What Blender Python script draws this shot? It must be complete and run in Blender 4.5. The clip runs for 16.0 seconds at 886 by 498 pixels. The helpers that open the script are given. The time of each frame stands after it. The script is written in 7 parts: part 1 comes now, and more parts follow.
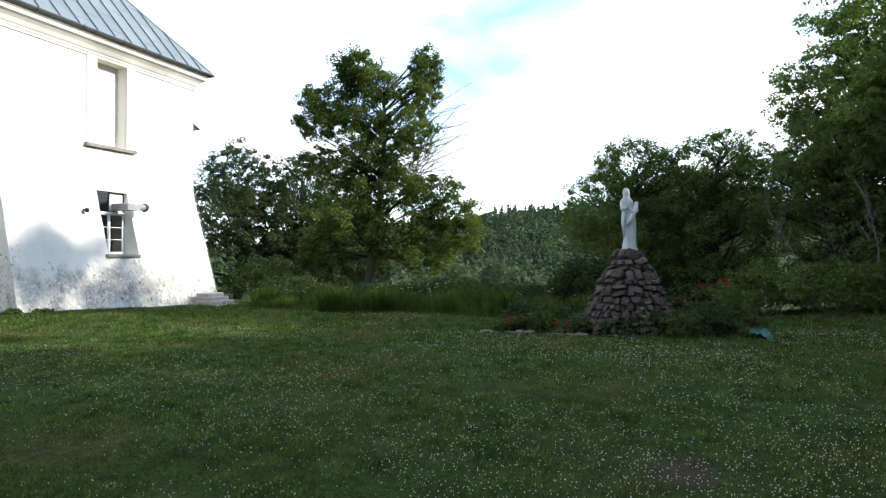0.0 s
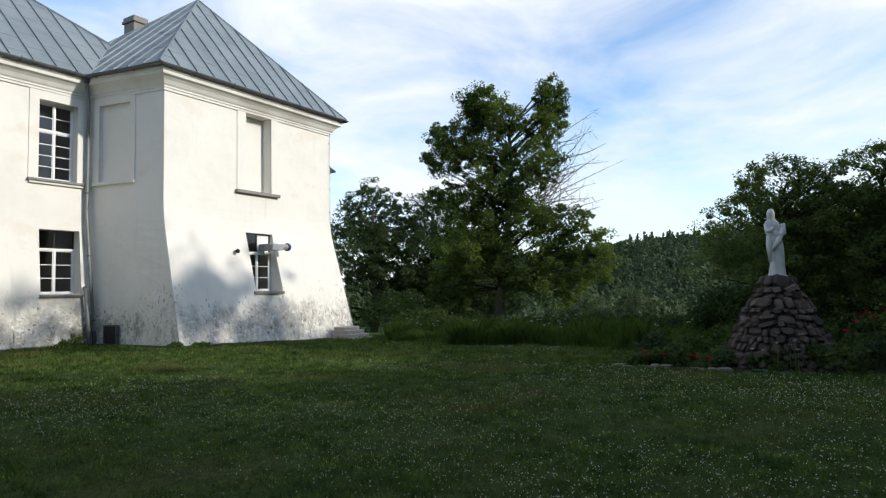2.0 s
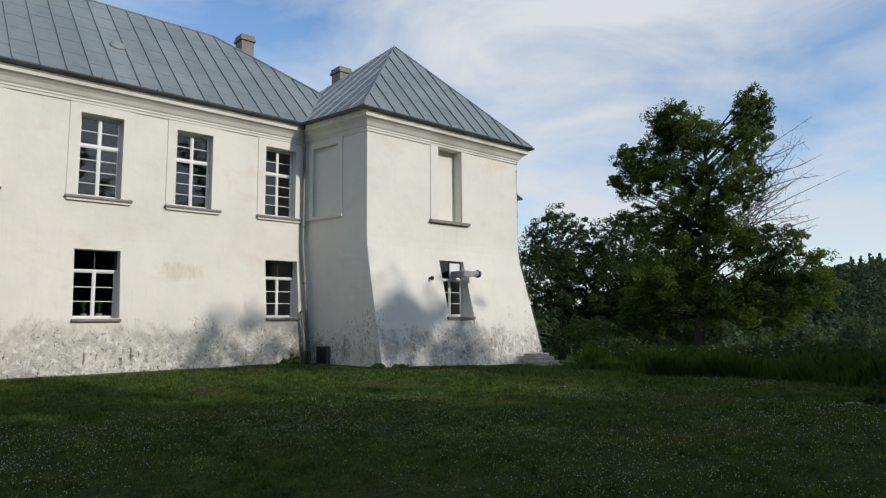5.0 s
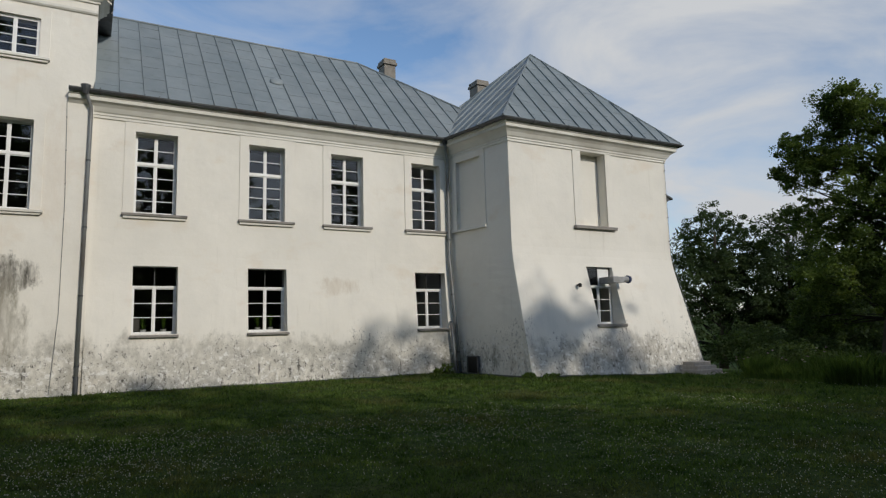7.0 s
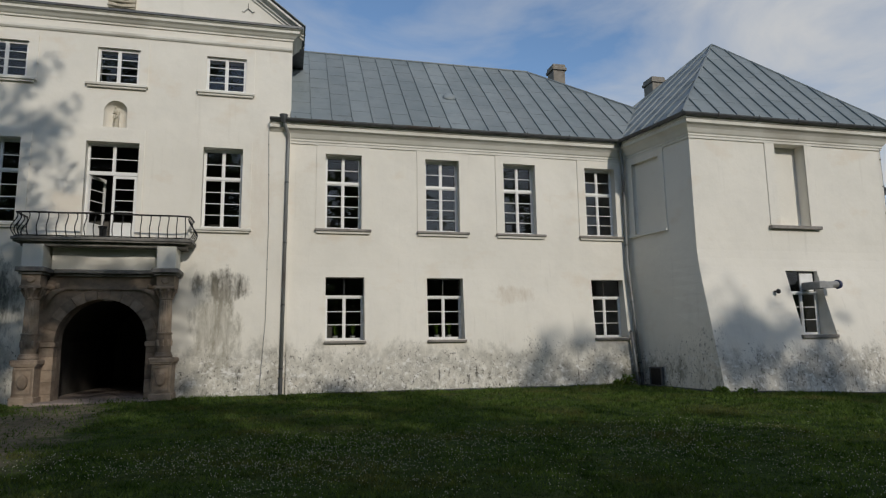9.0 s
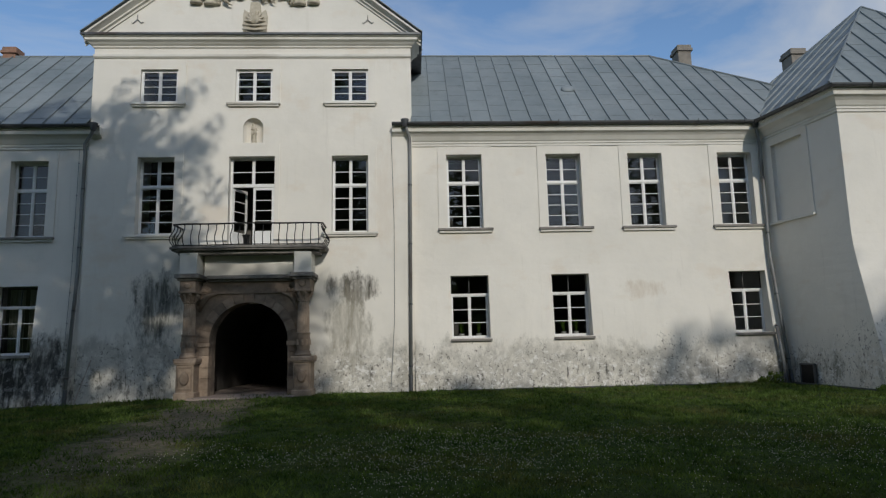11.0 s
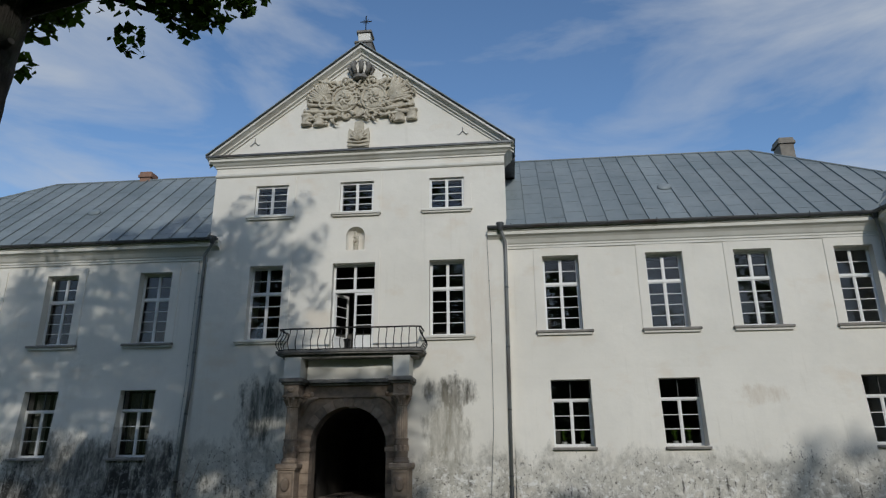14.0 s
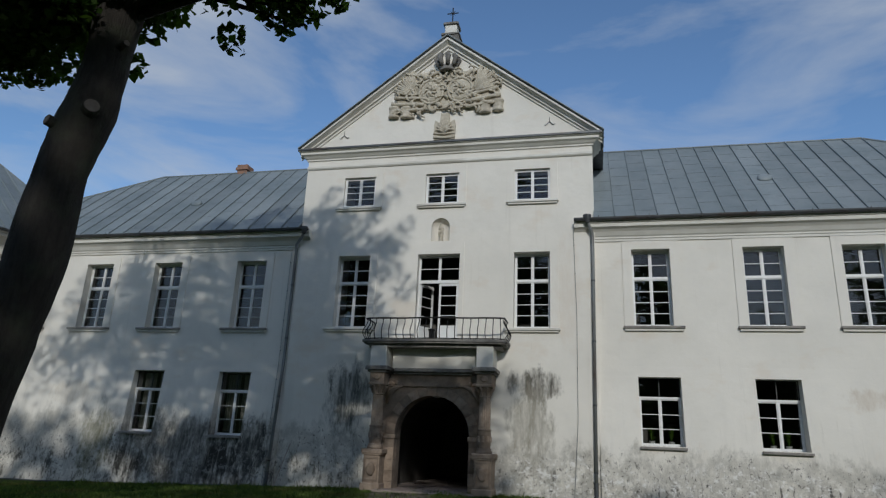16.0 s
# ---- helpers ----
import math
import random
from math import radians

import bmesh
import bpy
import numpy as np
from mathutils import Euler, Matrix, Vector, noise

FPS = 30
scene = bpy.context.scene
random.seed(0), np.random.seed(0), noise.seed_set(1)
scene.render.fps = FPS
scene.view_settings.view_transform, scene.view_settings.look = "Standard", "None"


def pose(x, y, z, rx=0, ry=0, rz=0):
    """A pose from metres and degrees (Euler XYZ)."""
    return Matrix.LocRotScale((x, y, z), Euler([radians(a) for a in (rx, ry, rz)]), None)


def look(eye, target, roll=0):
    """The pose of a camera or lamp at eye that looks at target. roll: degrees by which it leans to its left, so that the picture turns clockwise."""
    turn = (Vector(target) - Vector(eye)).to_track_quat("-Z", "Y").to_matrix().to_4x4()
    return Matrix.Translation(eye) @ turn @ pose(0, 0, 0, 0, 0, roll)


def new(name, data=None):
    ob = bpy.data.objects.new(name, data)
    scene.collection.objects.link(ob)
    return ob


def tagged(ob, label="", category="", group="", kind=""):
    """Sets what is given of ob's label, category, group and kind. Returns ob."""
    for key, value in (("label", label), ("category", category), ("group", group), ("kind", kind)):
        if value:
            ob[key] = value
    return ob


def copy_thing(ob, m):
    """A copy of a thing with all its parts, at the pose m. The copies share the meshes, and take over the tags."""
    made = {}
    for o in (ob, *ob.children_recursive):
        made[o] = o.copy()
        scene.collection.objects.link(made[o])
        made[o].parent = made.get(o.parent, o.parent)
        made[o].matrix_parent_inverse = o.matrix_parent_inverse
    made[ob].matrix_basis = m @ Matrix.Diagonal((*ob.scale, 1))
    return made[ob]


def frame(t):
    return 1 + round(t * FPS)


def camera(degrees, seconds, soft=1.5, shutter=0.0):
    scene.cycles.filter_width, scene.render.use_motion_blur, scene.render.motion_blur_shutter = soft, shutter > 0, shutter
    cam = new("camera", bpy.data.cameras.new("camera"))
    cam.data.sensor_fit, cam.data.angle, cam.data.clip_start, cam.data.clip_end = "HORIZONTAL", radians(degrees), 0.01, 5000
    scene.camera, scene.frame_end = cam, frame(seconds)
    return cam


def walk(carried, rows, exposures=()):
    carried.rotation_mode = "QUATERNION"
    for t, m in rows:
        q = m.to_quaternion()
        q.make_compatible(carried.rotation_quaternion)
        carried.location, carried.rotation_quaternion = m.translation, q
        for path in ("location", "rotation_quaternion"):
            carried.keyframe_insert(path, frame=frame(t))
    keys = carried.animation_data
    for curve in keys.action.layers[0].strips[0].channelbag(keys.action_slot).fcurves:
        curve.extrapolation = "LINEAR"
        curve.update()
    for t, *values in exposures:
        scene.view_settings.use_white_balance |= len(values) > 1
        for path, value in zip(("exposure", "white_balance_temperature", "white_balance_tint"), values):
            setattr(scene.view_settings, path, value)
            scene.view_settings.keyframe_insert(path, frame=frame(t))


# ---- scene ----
cam = camera(69.2, 16.0, soft=1.25)
PATH = [
    (0, (6.525, 0.967, 1.694), (8.4, 1.664, 1.719), -0.0),
    (0.5, (6.639, 0.892, 1.694), (8.469, 1.699, 1.735), -0.6),
    (1, (6.686, 0.853, 1.696), (8.47, 1.754, 1.764), -1.0),
    (1.5, (6.698, 0.855, 1.697), (8.428, 1.852, 1.797), -1.1),
    (2, (6.677, 0.859, 1.697), (8.368, 1.919, 1.825), -1.1),
    (2.5, (6.664, 0.836, 1.697), (8.301, 1.975, 1.854), -0.7),
    (3, (6.622, 0.841, 1.696), (8.188, 2.072, 1.877), -0.8),
    (5.3, (6.461, 1.024, 1.656), (7.728, 2.555, 1.883), -0.5),
    (5.5, (6.439, 1.002, 1.656), (7.663, 2.567, 1.888), -0.5),
    (6, (6.38, 1.007, 1.653), (7.506, 2.643, 1.89), -0.4),
    (6.5, (6.358, 1.026, 1.649), (7.399, 2.715, 1.895), -0.2),
    (7, (6.359, 1.057, 1.645), (7.322, 2.791, 1.902), -1.5),
    (7.5, (6.325, 1.081, 1.641), (7.174, 2.871, 1.911), -0.8),
    (8, (6.324, 1.104, 1.638), (7.011, 2.961, 1.919), -0.7),
    (8.5, (6.322, 1.121, 1.636), (6.89, 3.017, 1.926), -0.9),
    (9, (6.295, 1.15, 1.634), (6.764, 3.072, 1.928), -0.8),
    (9.5, (6.241, 1.148, 1.633), (6.613, 3.091, 1.927), -0.9),
    (10, (6.289, 1.136, 1.633), (6.566, 3.096, 1.919), -1.4),
    (10.2, (6.293, 1.125, 1.633), (6.531, 3.091, 1.913), -1.4),
    (12.3, (6.153, 1.226, 1.649), (6.082, 3.188, 2.031), -1.5),
    (12.5, (6.164, 1.228, 1.65), (6.075, 3.184, 2.055), -1.6),
    (13, (6.192, 1.224, 1.652), (6.06, 3.166, 2.112), -1.5),
    (13.5, (6.172, 1.177, 1.655), (6.015, 3.097, 2.19), -1.0),
    (14, (6.178, 1.145, 1.656), (5.988, 3.042, 2.261), -0.4),
    (14.5, (6.162, 1.115, 1.657), (5.938, 2.986, 2.327), 0.4),
    (15, (6.173, 1.107, 1.657), (5.905, 2.957, 2.367), 1.2),
    (15.5, (6.11, 1.096, 1.655), (5.764, 2.954, 2.31), 2.1),
    (16, (6.111, 1.145, 1.654), (5.666, 3.008, 2.23), 2.5),
]
walk(cam, [(t, look(eye, target, roll)) for t, eye, target, roll in PATH],
     exposures=[(0.0, 0.97, 6480, 10), (1.0, 0.61, 6500, 10), (1.5, 0.36, 6450, 10), (2.5, -0.08, 6500, 10), (5.5, -0.42, 6550, 10), (7.0, -0.65, 6680, 10), (9.0, -0.80, 6700, 10), (10.0, -0.81, 6600, 10), (12.5, -0.74, 6350, 9), (14.5, -0.91, 6170, 9), (16.0, -0.95, 6100, 9)])

# ---- light ----
SUN_AZ, SUN_EL = radians(14), radians(24)          # azimuth: from the south (-y) towards +x
to_sun = Vector((math.sin(SUN_AZ) * math.cos(SUN_EL), -math.cos(SUN_AZ) * math.cos(SUN_EL), math.sin(SUN_EL)))
sun = new("sun", bpy.data.lights.new("sun", "SUN"))
sun.data.energy, sun.data.angle, sun.data.color = 3.3, radians(0.9), (1.0, 0.945, 0.85)
sun.matrix_world = look(to_sun * 100, (0, 0, 0))

world = bpy.data.worlds.new("sky")
scene.world = world
world.use_nodes = True
wn, wl = world.node_tree.nodes, world.node_tree.links
wn.clear()
w_out, w_bg = wn.new("ShaderNodeOutputWorld"), wn.new("ShaderNodeBackground")
w_sky = wn.new("ShaderNodeTexSky")
w_sky.sky_type, w_sky.sun_disc = "NISHITA", False
w_sky.sun_elevation, w_sky.sun_rotation = SUN_EL, math.pi - SUN_AZ
w_sky.air_density, w_sky.dust_density, w_sky.ozone_density = 1.0, 0.25, 3.0
w_co = wn.new("ShaderNodeTexCoord")
w_map = wn.new("ShaderNodeMapping")
w_map.inputs["Scale"].default_value = (1.1, 1.6, 4.2)
w_map.inputs["Rotation"].default_value = (0, 0.25, 0.5)
w_noise = wn.new("ShaderNodeTexNoise")
w_noise.inputs["Scale"].default_value, w_noise.inputs["Detail"].default_value = 1.7, 9
w_noise.inputs["Roughness"].default_value = 0.55
w_noise.inputs["Distortion"].default_value = 0.5
w_ramp = wn.new("ShaderNodeValToRGB")
w_ramp.color_ramp.elements[0].position, w_ramp.color_ramp.elements[0].color = 0.43, (0, 0, 0, 1)
w_ramp.color_ramp.elements[1].position, w_ramp.color_ramp.elements[1].color = 0.75, (1, 1, 1, 1)
# more cloud towards the low east sky
w_sep = wn.new("ShaderNodeSeparateXYZ")
w_dir = wn.new("ShaderNodeMapRange")
w_dir.inputs["From Min"].default_value, w_dir.inputs["From Max"].default_value = -0.1, 0.75
w_dir.inputs["To Min"].default_value, w_dir.inputs["To Max"].default_value = 0.012, 0.17
w_add = wn.new("ShaderNodeMath")
w_add.operation = "ADD"
w_mix = wn.new("ShaderNodeMixRGB")
w_mix.inputs["Color2"].default_value = (6.0, 6.3, 6.7, 1)
wl.new(w_co.outputs["Generated"], w_map.inputs["Vector"])
wl.new(w_map.outputs["Vector"], w_noise.inputs["Vector"])
wl.new(w_co.outputs["Generated"], w_sep.inputs["Vector"])
wl.new(w_sep.outputs["X"], w_dir.inputs["Value"])
wl.new(w_noise.outputs["Fac"], w_add.inputs[0])
wl.new(w_dir.outputs["Result"], w_add.inputs[1])
wl.new(w_add.outputs["Value"], w_ramp.inputs["Fac"])
wl.new(w_ramp.outputs["Color"], w_mix.inputs["Fac"])
w_sat = wn.new("ShaderNodeHueSaturation")
w_sat.inputs["Saturation"].default_value, w_sat.inputs["Value"].default_value = 1.03, 1.58
wl.new(w_sky.outputs["Color"], w_sat.inputs["Color"])
wl.new(w_sat.outputs["Color"], w_mix.inputs["Color1"])
wl.new(w_mix.outputs["Color"], w_bg.inputs["Color"])
w_bg.inputs["Strength"].default_value = 0.15
wl.new(w_bg.outputs["Background"], w_out.inputs["Surface"])


# ---- materials ----
class Nodes:
    """A small builder of node materials."""

    def __init__(self, name):
        self.mat = bpy.data.materials.new(name)
        self.mat.use_nodes = True
        self.t = self.mat.node_tree
        self.b = self.t.nodes["Principled BSDF"]
        self.geo = self.t.nodes.new("ShaderNodeNewGeometry")
        self.obj = self.t.nodes.new("ShaderNodeObjectInfo")

    def link(self, a, b):
        self.t.links.new(a, b)

    def noise(self, scale, detail=5, rough=0.55, stretch=(1, 1, 1), distort=0.0, coords=None):
        m = self.t.nodes.new("ShaderNodeMapping")
        m.inputs["Scale"].default_value = stretch
        self.link(coords or self.geo.outputs["Position"], m.inputs["Vector"])
        n = self.t.nodes.new("ShaderNodeTexNoise")
        n.inputs["Scale"].default_value, n.inputs["Detail"].default_value = scale, detail
        n.inputs["Roughness"].default_value, n.inputs["Distortion"].default_value = rough, distort
        self.link(m.outputs["Vector"], n.inputs["Vector"])
        return n.outputs["Fac"]

    def range(self, value, a, b, c=0.0, d=1.0):
        r = self.t.nodes.new("ShaderNodeMapRange")
        for k, v in zip(("From Min", "From Max", "To Min", "To Max"), (a, b, c, d)):
            r.inputs[k].default_value = v
        self.link(value, r.inputs["Value"])
        return r.outputs["Result"]

    def math(self, op, a, b):
        m = self.t.nodes.new("ShaderNodeMath")
        m.operation = op
        for i, v in enumerate((a, b)):
            if isinstance(v, (int, float)):
                m.inputs[i].default_value = v
            else:
                self.link(v, m.inputs[i])
        return m.outputs["Value"]

    def mix(self, fac, a, b, mode="MIX"):
        m = self.t.nodes.new("ShaderNodeMixRGB")
        m.blend_type = mode
        for k, v in (("Fac", fac), ("Color1", a), ("Color2", b)):
            if isinstance(v, (int, float)):
                m.inputs[k].default_value = v
            elif isinstance(v, tuple):
                m.inputs[k].default_value = (*v, 1)
            else:
                self.link(v, m.inputs[k])
        return m.outputs["Color"]

    def xyz(self, value=None):
        s = self.t.nodes.new("ShaderNodeSeparateXYZ")
        self.link(value or self.geo.outputs["Position"], s.inputs["Vector"])
        return s.outputs

    def done(self, color, rough=0.8, metal=0.0, bump=None, strength=0.3, distance=0.02, spec=0.4):
        for k, v in (("Base Color", color), ("Roughness", rough)):
            if isinstance(v, tuple):
                self.b.inputs[k].default_value = (*v, 1)
            elif isinstance(v, (int, float)):
                self.b.inputs[k].default_value = v
            else:
                self.link(v, self.b.inputs[k])
        self.b.inputs["Metallic"].default_value = metal
        self.b.inputs["Specular IOR Level"].default_value = spec
        if bump is not None:
            n = self.t.nodes.new("ShaderNodeBump")
            n.inputs["Strength"].default_value, n.inputs["Distance"].default_value = strength, distance
            self.link(bump, n.inputs["Height"])
            self.link(n.outputs["Normal"], self.b.inputs["Normal"])
        return self.mat


def plaster_material():
    n = Nodes("plaster")
    x, y, z = n.xyz()

    def patch(cx, cz, rx, rz, ragged=0.9):
        """A stain of ragged outline round a place on the front."""
        dx = n.math("DIVIDE", n.math("SUBTRACT", x, cx), rx)
        dz = n.math("DIVIDE", n.math("SUBTRACT", z, cz), rz)
        d = n.math("ADD", n.math("MULTIPLY", dx, dx), n.math("MULTIPLY", dz, dz))
        d = n.math("ADD", d, wobble)
        return n.range(d, 1.15, 0.30)

    wobble = n.range(n.noise(2.4, 9, 0.75, (1.3, 1.3, 0.55)), 0.28, 0.72, -1.1, 1.1)
    broad = n.noise(0.35, 4)
    fine = n.noise(14, 6, 0.7)
    col = n.mix(n.range(broad, 0.35, 0.7), (0.80, 0.765, 0.69), (0.735, 0.705, 0.635))
    col = n.mix(n.range(n.noise(0.8, 5, 0.6), 0.45, 0.75, 0, 0.35), col, (0.64, 0.615, 0.56))
    # ochre patches where older paint shows
    col = n.mix(n.range(n.noise(0.55, 4, 0.6, (1, 1, 1.6)), 0.58, 0.72, 0, 0.45), col, (0.68, 0.58, 0.46))
    # rising damp: grey ragged band along the foot of the walls
    edge = n.math("ADD", z, n.range(n.noise(0.9, 9, 0.75, (1.0, 1.0, 0.5)), 0.25, 0.75, -0.9, 0.8))
    west = n.range(x, 3, -7, 0.0, 1.0)
    east = n.range(x, 20.2, 20.4)
    low = n.math("MULTIPLY", east, 0.45)
    damp = n.range(n.math("SUBTRACT", n.math("ADD", edge, low), n.math("MULTIPLY", west, 0.7)), 1.70, 1.25)
    damp = n.math("MULTIPLY", damp, n.range(n.noise(3.0, 8, 0.75, (1, 1, 0.7)), 0.38, 0.52, 0.18, 0.72))
    clean = n.math("MULTIPLY", n.range(x, 19.5, 19.6), n.range(x, 20.3, 20.0, 0.0, 0.85))
    damp = n.math("MULTIPLY", damp, n.math("SUBTRACT", 1.0, clean))
    col = n.mix(damp, col, n.mix(n.range(n.noise(1.6, 5), 0.4, 0.6), (0.50, 0.472, 0.41), (0.34, 0.322, 0.28)))
    # black mould in the damp band, strongest in the west
    mould = n.range(n.noise(1.9, 10, 0.78, (1.2, 1.2, 0.6)), 0.52, 0.60)
    mould = n.math("MULTIPLY", mould, n.range(n.math("SUBTRACT", edge, n.math("MULTIPLY", west, 0.6)), 1.3, 0.5))
    col = n.mix(n.math("MULTIPLY", mould, n.math("ADD", n.math("MULTIPLY", west, 0.52), 0.45)), col, (0.085, 0.085, 0.076))
    # streaks that run down
    streak = n.range(n.noise(1.3, 6, 0.65, (1.8, 1.8, 0.12)), 0.52, 0.70, 0.0, 0.8)
    streak = n.math("MULTIPLY", n.math("MULTIPLY", streak, n.range(z, 4.2, 1.6)), n.math("ADD", n.math("MULTIPLY", west, 0.16), 0.12))
    col = n.mix(streak, col, (0.20, 0.195, 0.175))
    short = n.range(n.noise(5.0, 4, 0.6, (1.6, 1.6, 0.16)), 0.62, 0.68)
    short = n.math("MULTIPLY", short, n.math("MULTIPLY", n.range(edge, 0.9, 0.6), n.range(z, 0.15, 0.35)))
    col = n.mix(n.math("MULTIPLY", short, 0.85), col, (0.07, 0.066, 0.058))
    # single stains of their own shape
    drip = n.range(n.noise(3.4, 9, 0.75, (1.5, 1.5, 0.28)), 0.34, 0.60, 0.32, 1.0)
    for cx, cz, rx, rz, k, c in ((4.15, 3.65, 0.95, 0.62, 1.0, (0.085, 0.080, 0.068)), (4.0, 2.4, 0.8, 1.6, 0.85, (0.27, 0.25, 0.20)), (-2.6, 3.1, 0.95, 1.3, 1.0, (0.10, 0.105, 0.095)),
                                 (14.6, 3.45, 0.9, 0.35, 0.35, (0.42, 0.31, 0.20)), (-8.9, 0.85, 3.6, 1.45, 1.0, (0.10, 0.098, 0.088)), (-12.9, 1.0, 0.8, 1.5, 0.75, (0.115, 0.115, 0.055)),
                                 (-6.2, 1.0, 0.75, 1.3, 1.0, (0.055, 0.055, 0.050)), (-14.5, 3.0, 1.2, 0.5, 0.40, (0.45, 0.37, 0.26)), (19.3, 0.45, 0.7, 0.8, 0.70, (0.13, 0.125, 0.075)),
                                 (5.3, 7.0, 0.5, 2.2, 0.25, (0.62, 0.50, 0.38)), (24.6, 0.9, 1.6, 0.8, 0.55, (0.30, 0.28, 0.25))):
        col = n.mix(n.math("MULTIPLY", n.math("MULTIPLY", patch(cx, cz, rx, rz), drip), k), col, c)
    bars = n.range(n.noise(4.5, 2, 0.4, (1.0, 1.0, 0.05)), 0.50, 0.56)
    for cx in (-11.3, -7.4):
        col = n.mix(n.math("MULTIPLY", n.math("MULTIPLY", patch(cx, 0.55, 0.95, 0.95), bars), 0.95), col, (0.035, 0.034, 0.030))
    # flaked paint and black specks
    speck = n.range(n.noise(9.5, 10, 0.82, (1, 1, 0.7)), 0.56, 0.585)
    speck = n.math("MULTIPLY", speck, n.range(n.math("ADD", z, n.range(n.noise(0.8, 4), 0.3, 0.7, -0.9, 0.7)), 1.75, 1.05))
    col = n.mix(n.math("MULTIPLY", speck, 0.95), col, (0.065, 0.062, 0.055))
    flake = n.range(n.noise(4.4, 9, 0.78, (1, 1, 1.2)), 0.54, 0.57)
    flake = n.math("MULTIPLY", n.math("MULTIPLY", flake, n.range(edge, 1.25, 0.85)), n.range(x, 2.0, -5.0, 1.0, 0.25))
    col = n.mix(n.math("MULTIPLY", flake, 0.85), col, (0.78, 0.765, 0.73))
    # thin rain streaks
    rain = n.range(n.noise(3.2, 5, 0.6, (1.4, 1.4, 0.08)), 0.62, 0.76, 0.0, 0.30)
    col = n.mix(n.math("MULTIPLY", rain, n.range(z, 12.0, 1.0, 0.3, 1.0)), col, (0.40, 0.365, 0.30))
    h = n.math("ADD", n.math("MULTIPLY", n.noise(1.3, 5), 2.0), n.math("MULTIPLY", fine, 0.25))
    h = n.math("SUBTRACT", h, n.math("MULTIPLY", n.math("SUBTRACT", speck, flake), 0.5))
    return n.done(col, 0.92, 0, h, 0.4, 0.03, 0.2)


def simple(name, c1, c2, scale=6.0, rough=0.7, metal=0.0, bump=0.2, stretch=(1, 1, 1), c3=None, vary=0.0, spec=0.4, dist=0.01):
    """Two tones mixed by noise at two scales; vary: how far single objects differ."""
    n = Nodes(name)
    col = n.mix(n.range(n.noise(scale, 6, 0.6, stretch), 0.3, 0.7), c1, c2)
    if c3:
        col = n.mix(n.range(n.noise(scale * 0.23, 4, 0.6), 0.52, 0.68, 0, 0.8), col, c3)
    if vary:
        col = n.mix(vary, col, n.mix(n.obj.outputs["Random"], (0.0, 0.0, 0.0), (1.0, 1.0, 1.0)), "OVERLAY")
    return n.done(col, n.range(n.noise(scale * 0.7, 4), 0.3, 0.7, max(rough - 0.1, 0.02), min(rough + 0.1, 1)), metal,
                  n.noise(scale * 3, 6, 0.65, stretch), bump, dist, spec)


def leaf_material(name, dark, light, trans=0.35, scale=0.8, gloss=0.12, dry=None, vary=0.45):
    n = Nodes(name)
    isle = n.geo.outputs["Random Per Island"]
    col = n.mix(n.range(n.noise(scale, 3), 0.35, 0.65), dark, light)
    if dry:
        col = n.mix(n.range(n.noise(0.45, 5, 0.7), 0.50, 0.66, 0, 0.75), col, dry)
    col = n.mix(vary, col, n.mix(isle, (0.15, 0.15, 0.15), (0.85, 0.85, 0.85)), "OVERLAY")
    n.done(col, 0.75, 0, None, spec=gloss)
    tr = n.t.nodes.new("ShaderNodeBsdfTranslucent")
    n.link(n.mix(1.0, col, (1.25, 1.4, 0.6), "MULTIPLY"), tr.inputs["Color"])
    mx = n.t.nodes.new("ShaderNodeMixShader")
    mx.inputs["Fac"].default_value = trans
    n.link(n.b.outputs["BSDF"], mx.inputs[1])
    n.link(tr.outputs["BSDF"], mx.inputs[2])
    n.link(mx.outputs["Shader"], n.t.nodes["Material Output"].inputs["Surface"])
    return n.mat


def glass_material():
    n = Nodes("window_glass")
    n.t.nodes.remove(n.b)
    tr, gl = n.t.nodes.new("ShaderNodeBsdfTransparent"), n.t.nodes.new("ShaderNodeBsdfGlossy")
    tr.inputs["Color"].default_value = (0.55, 0.58, 0.58, 1)
    gl.inputs["Roughness"].default_value = 0.02
    gl.inputs["Color"].default_value = (0.95, 0.97, 1, 1)
    bump = n.t.nodes.new("ShaderNodeBump")
    bump.inputs["Strength"].default_value, bump.inputs["Distance"].default_value = 0.08, 0.02
    n.link(n.noise(1.5, 2), bump.inputs["Height"])
    n.link(bump.outputs["Normal"], gl.inputs["Normal"])
    fr = n.t.nodes.new("ShaderNodeFresnel")
    fr.inputs["IOR"].default_value = 1.62
    mx = n.t.nodes.new("ShaderNodeMixShader")
    n.link(fr.outputs["Fac"], mx.inputs["Fac"])
    n.link(tr.outputs["BSDF"], mx.inputs[1])
    n.link(gl.outputs["BSDF"], mx.inputs[2])
    n.link(mx.outputs["Shader"], n.t.nodes["Material Output"].inputs["Surface"])
    return n.mat


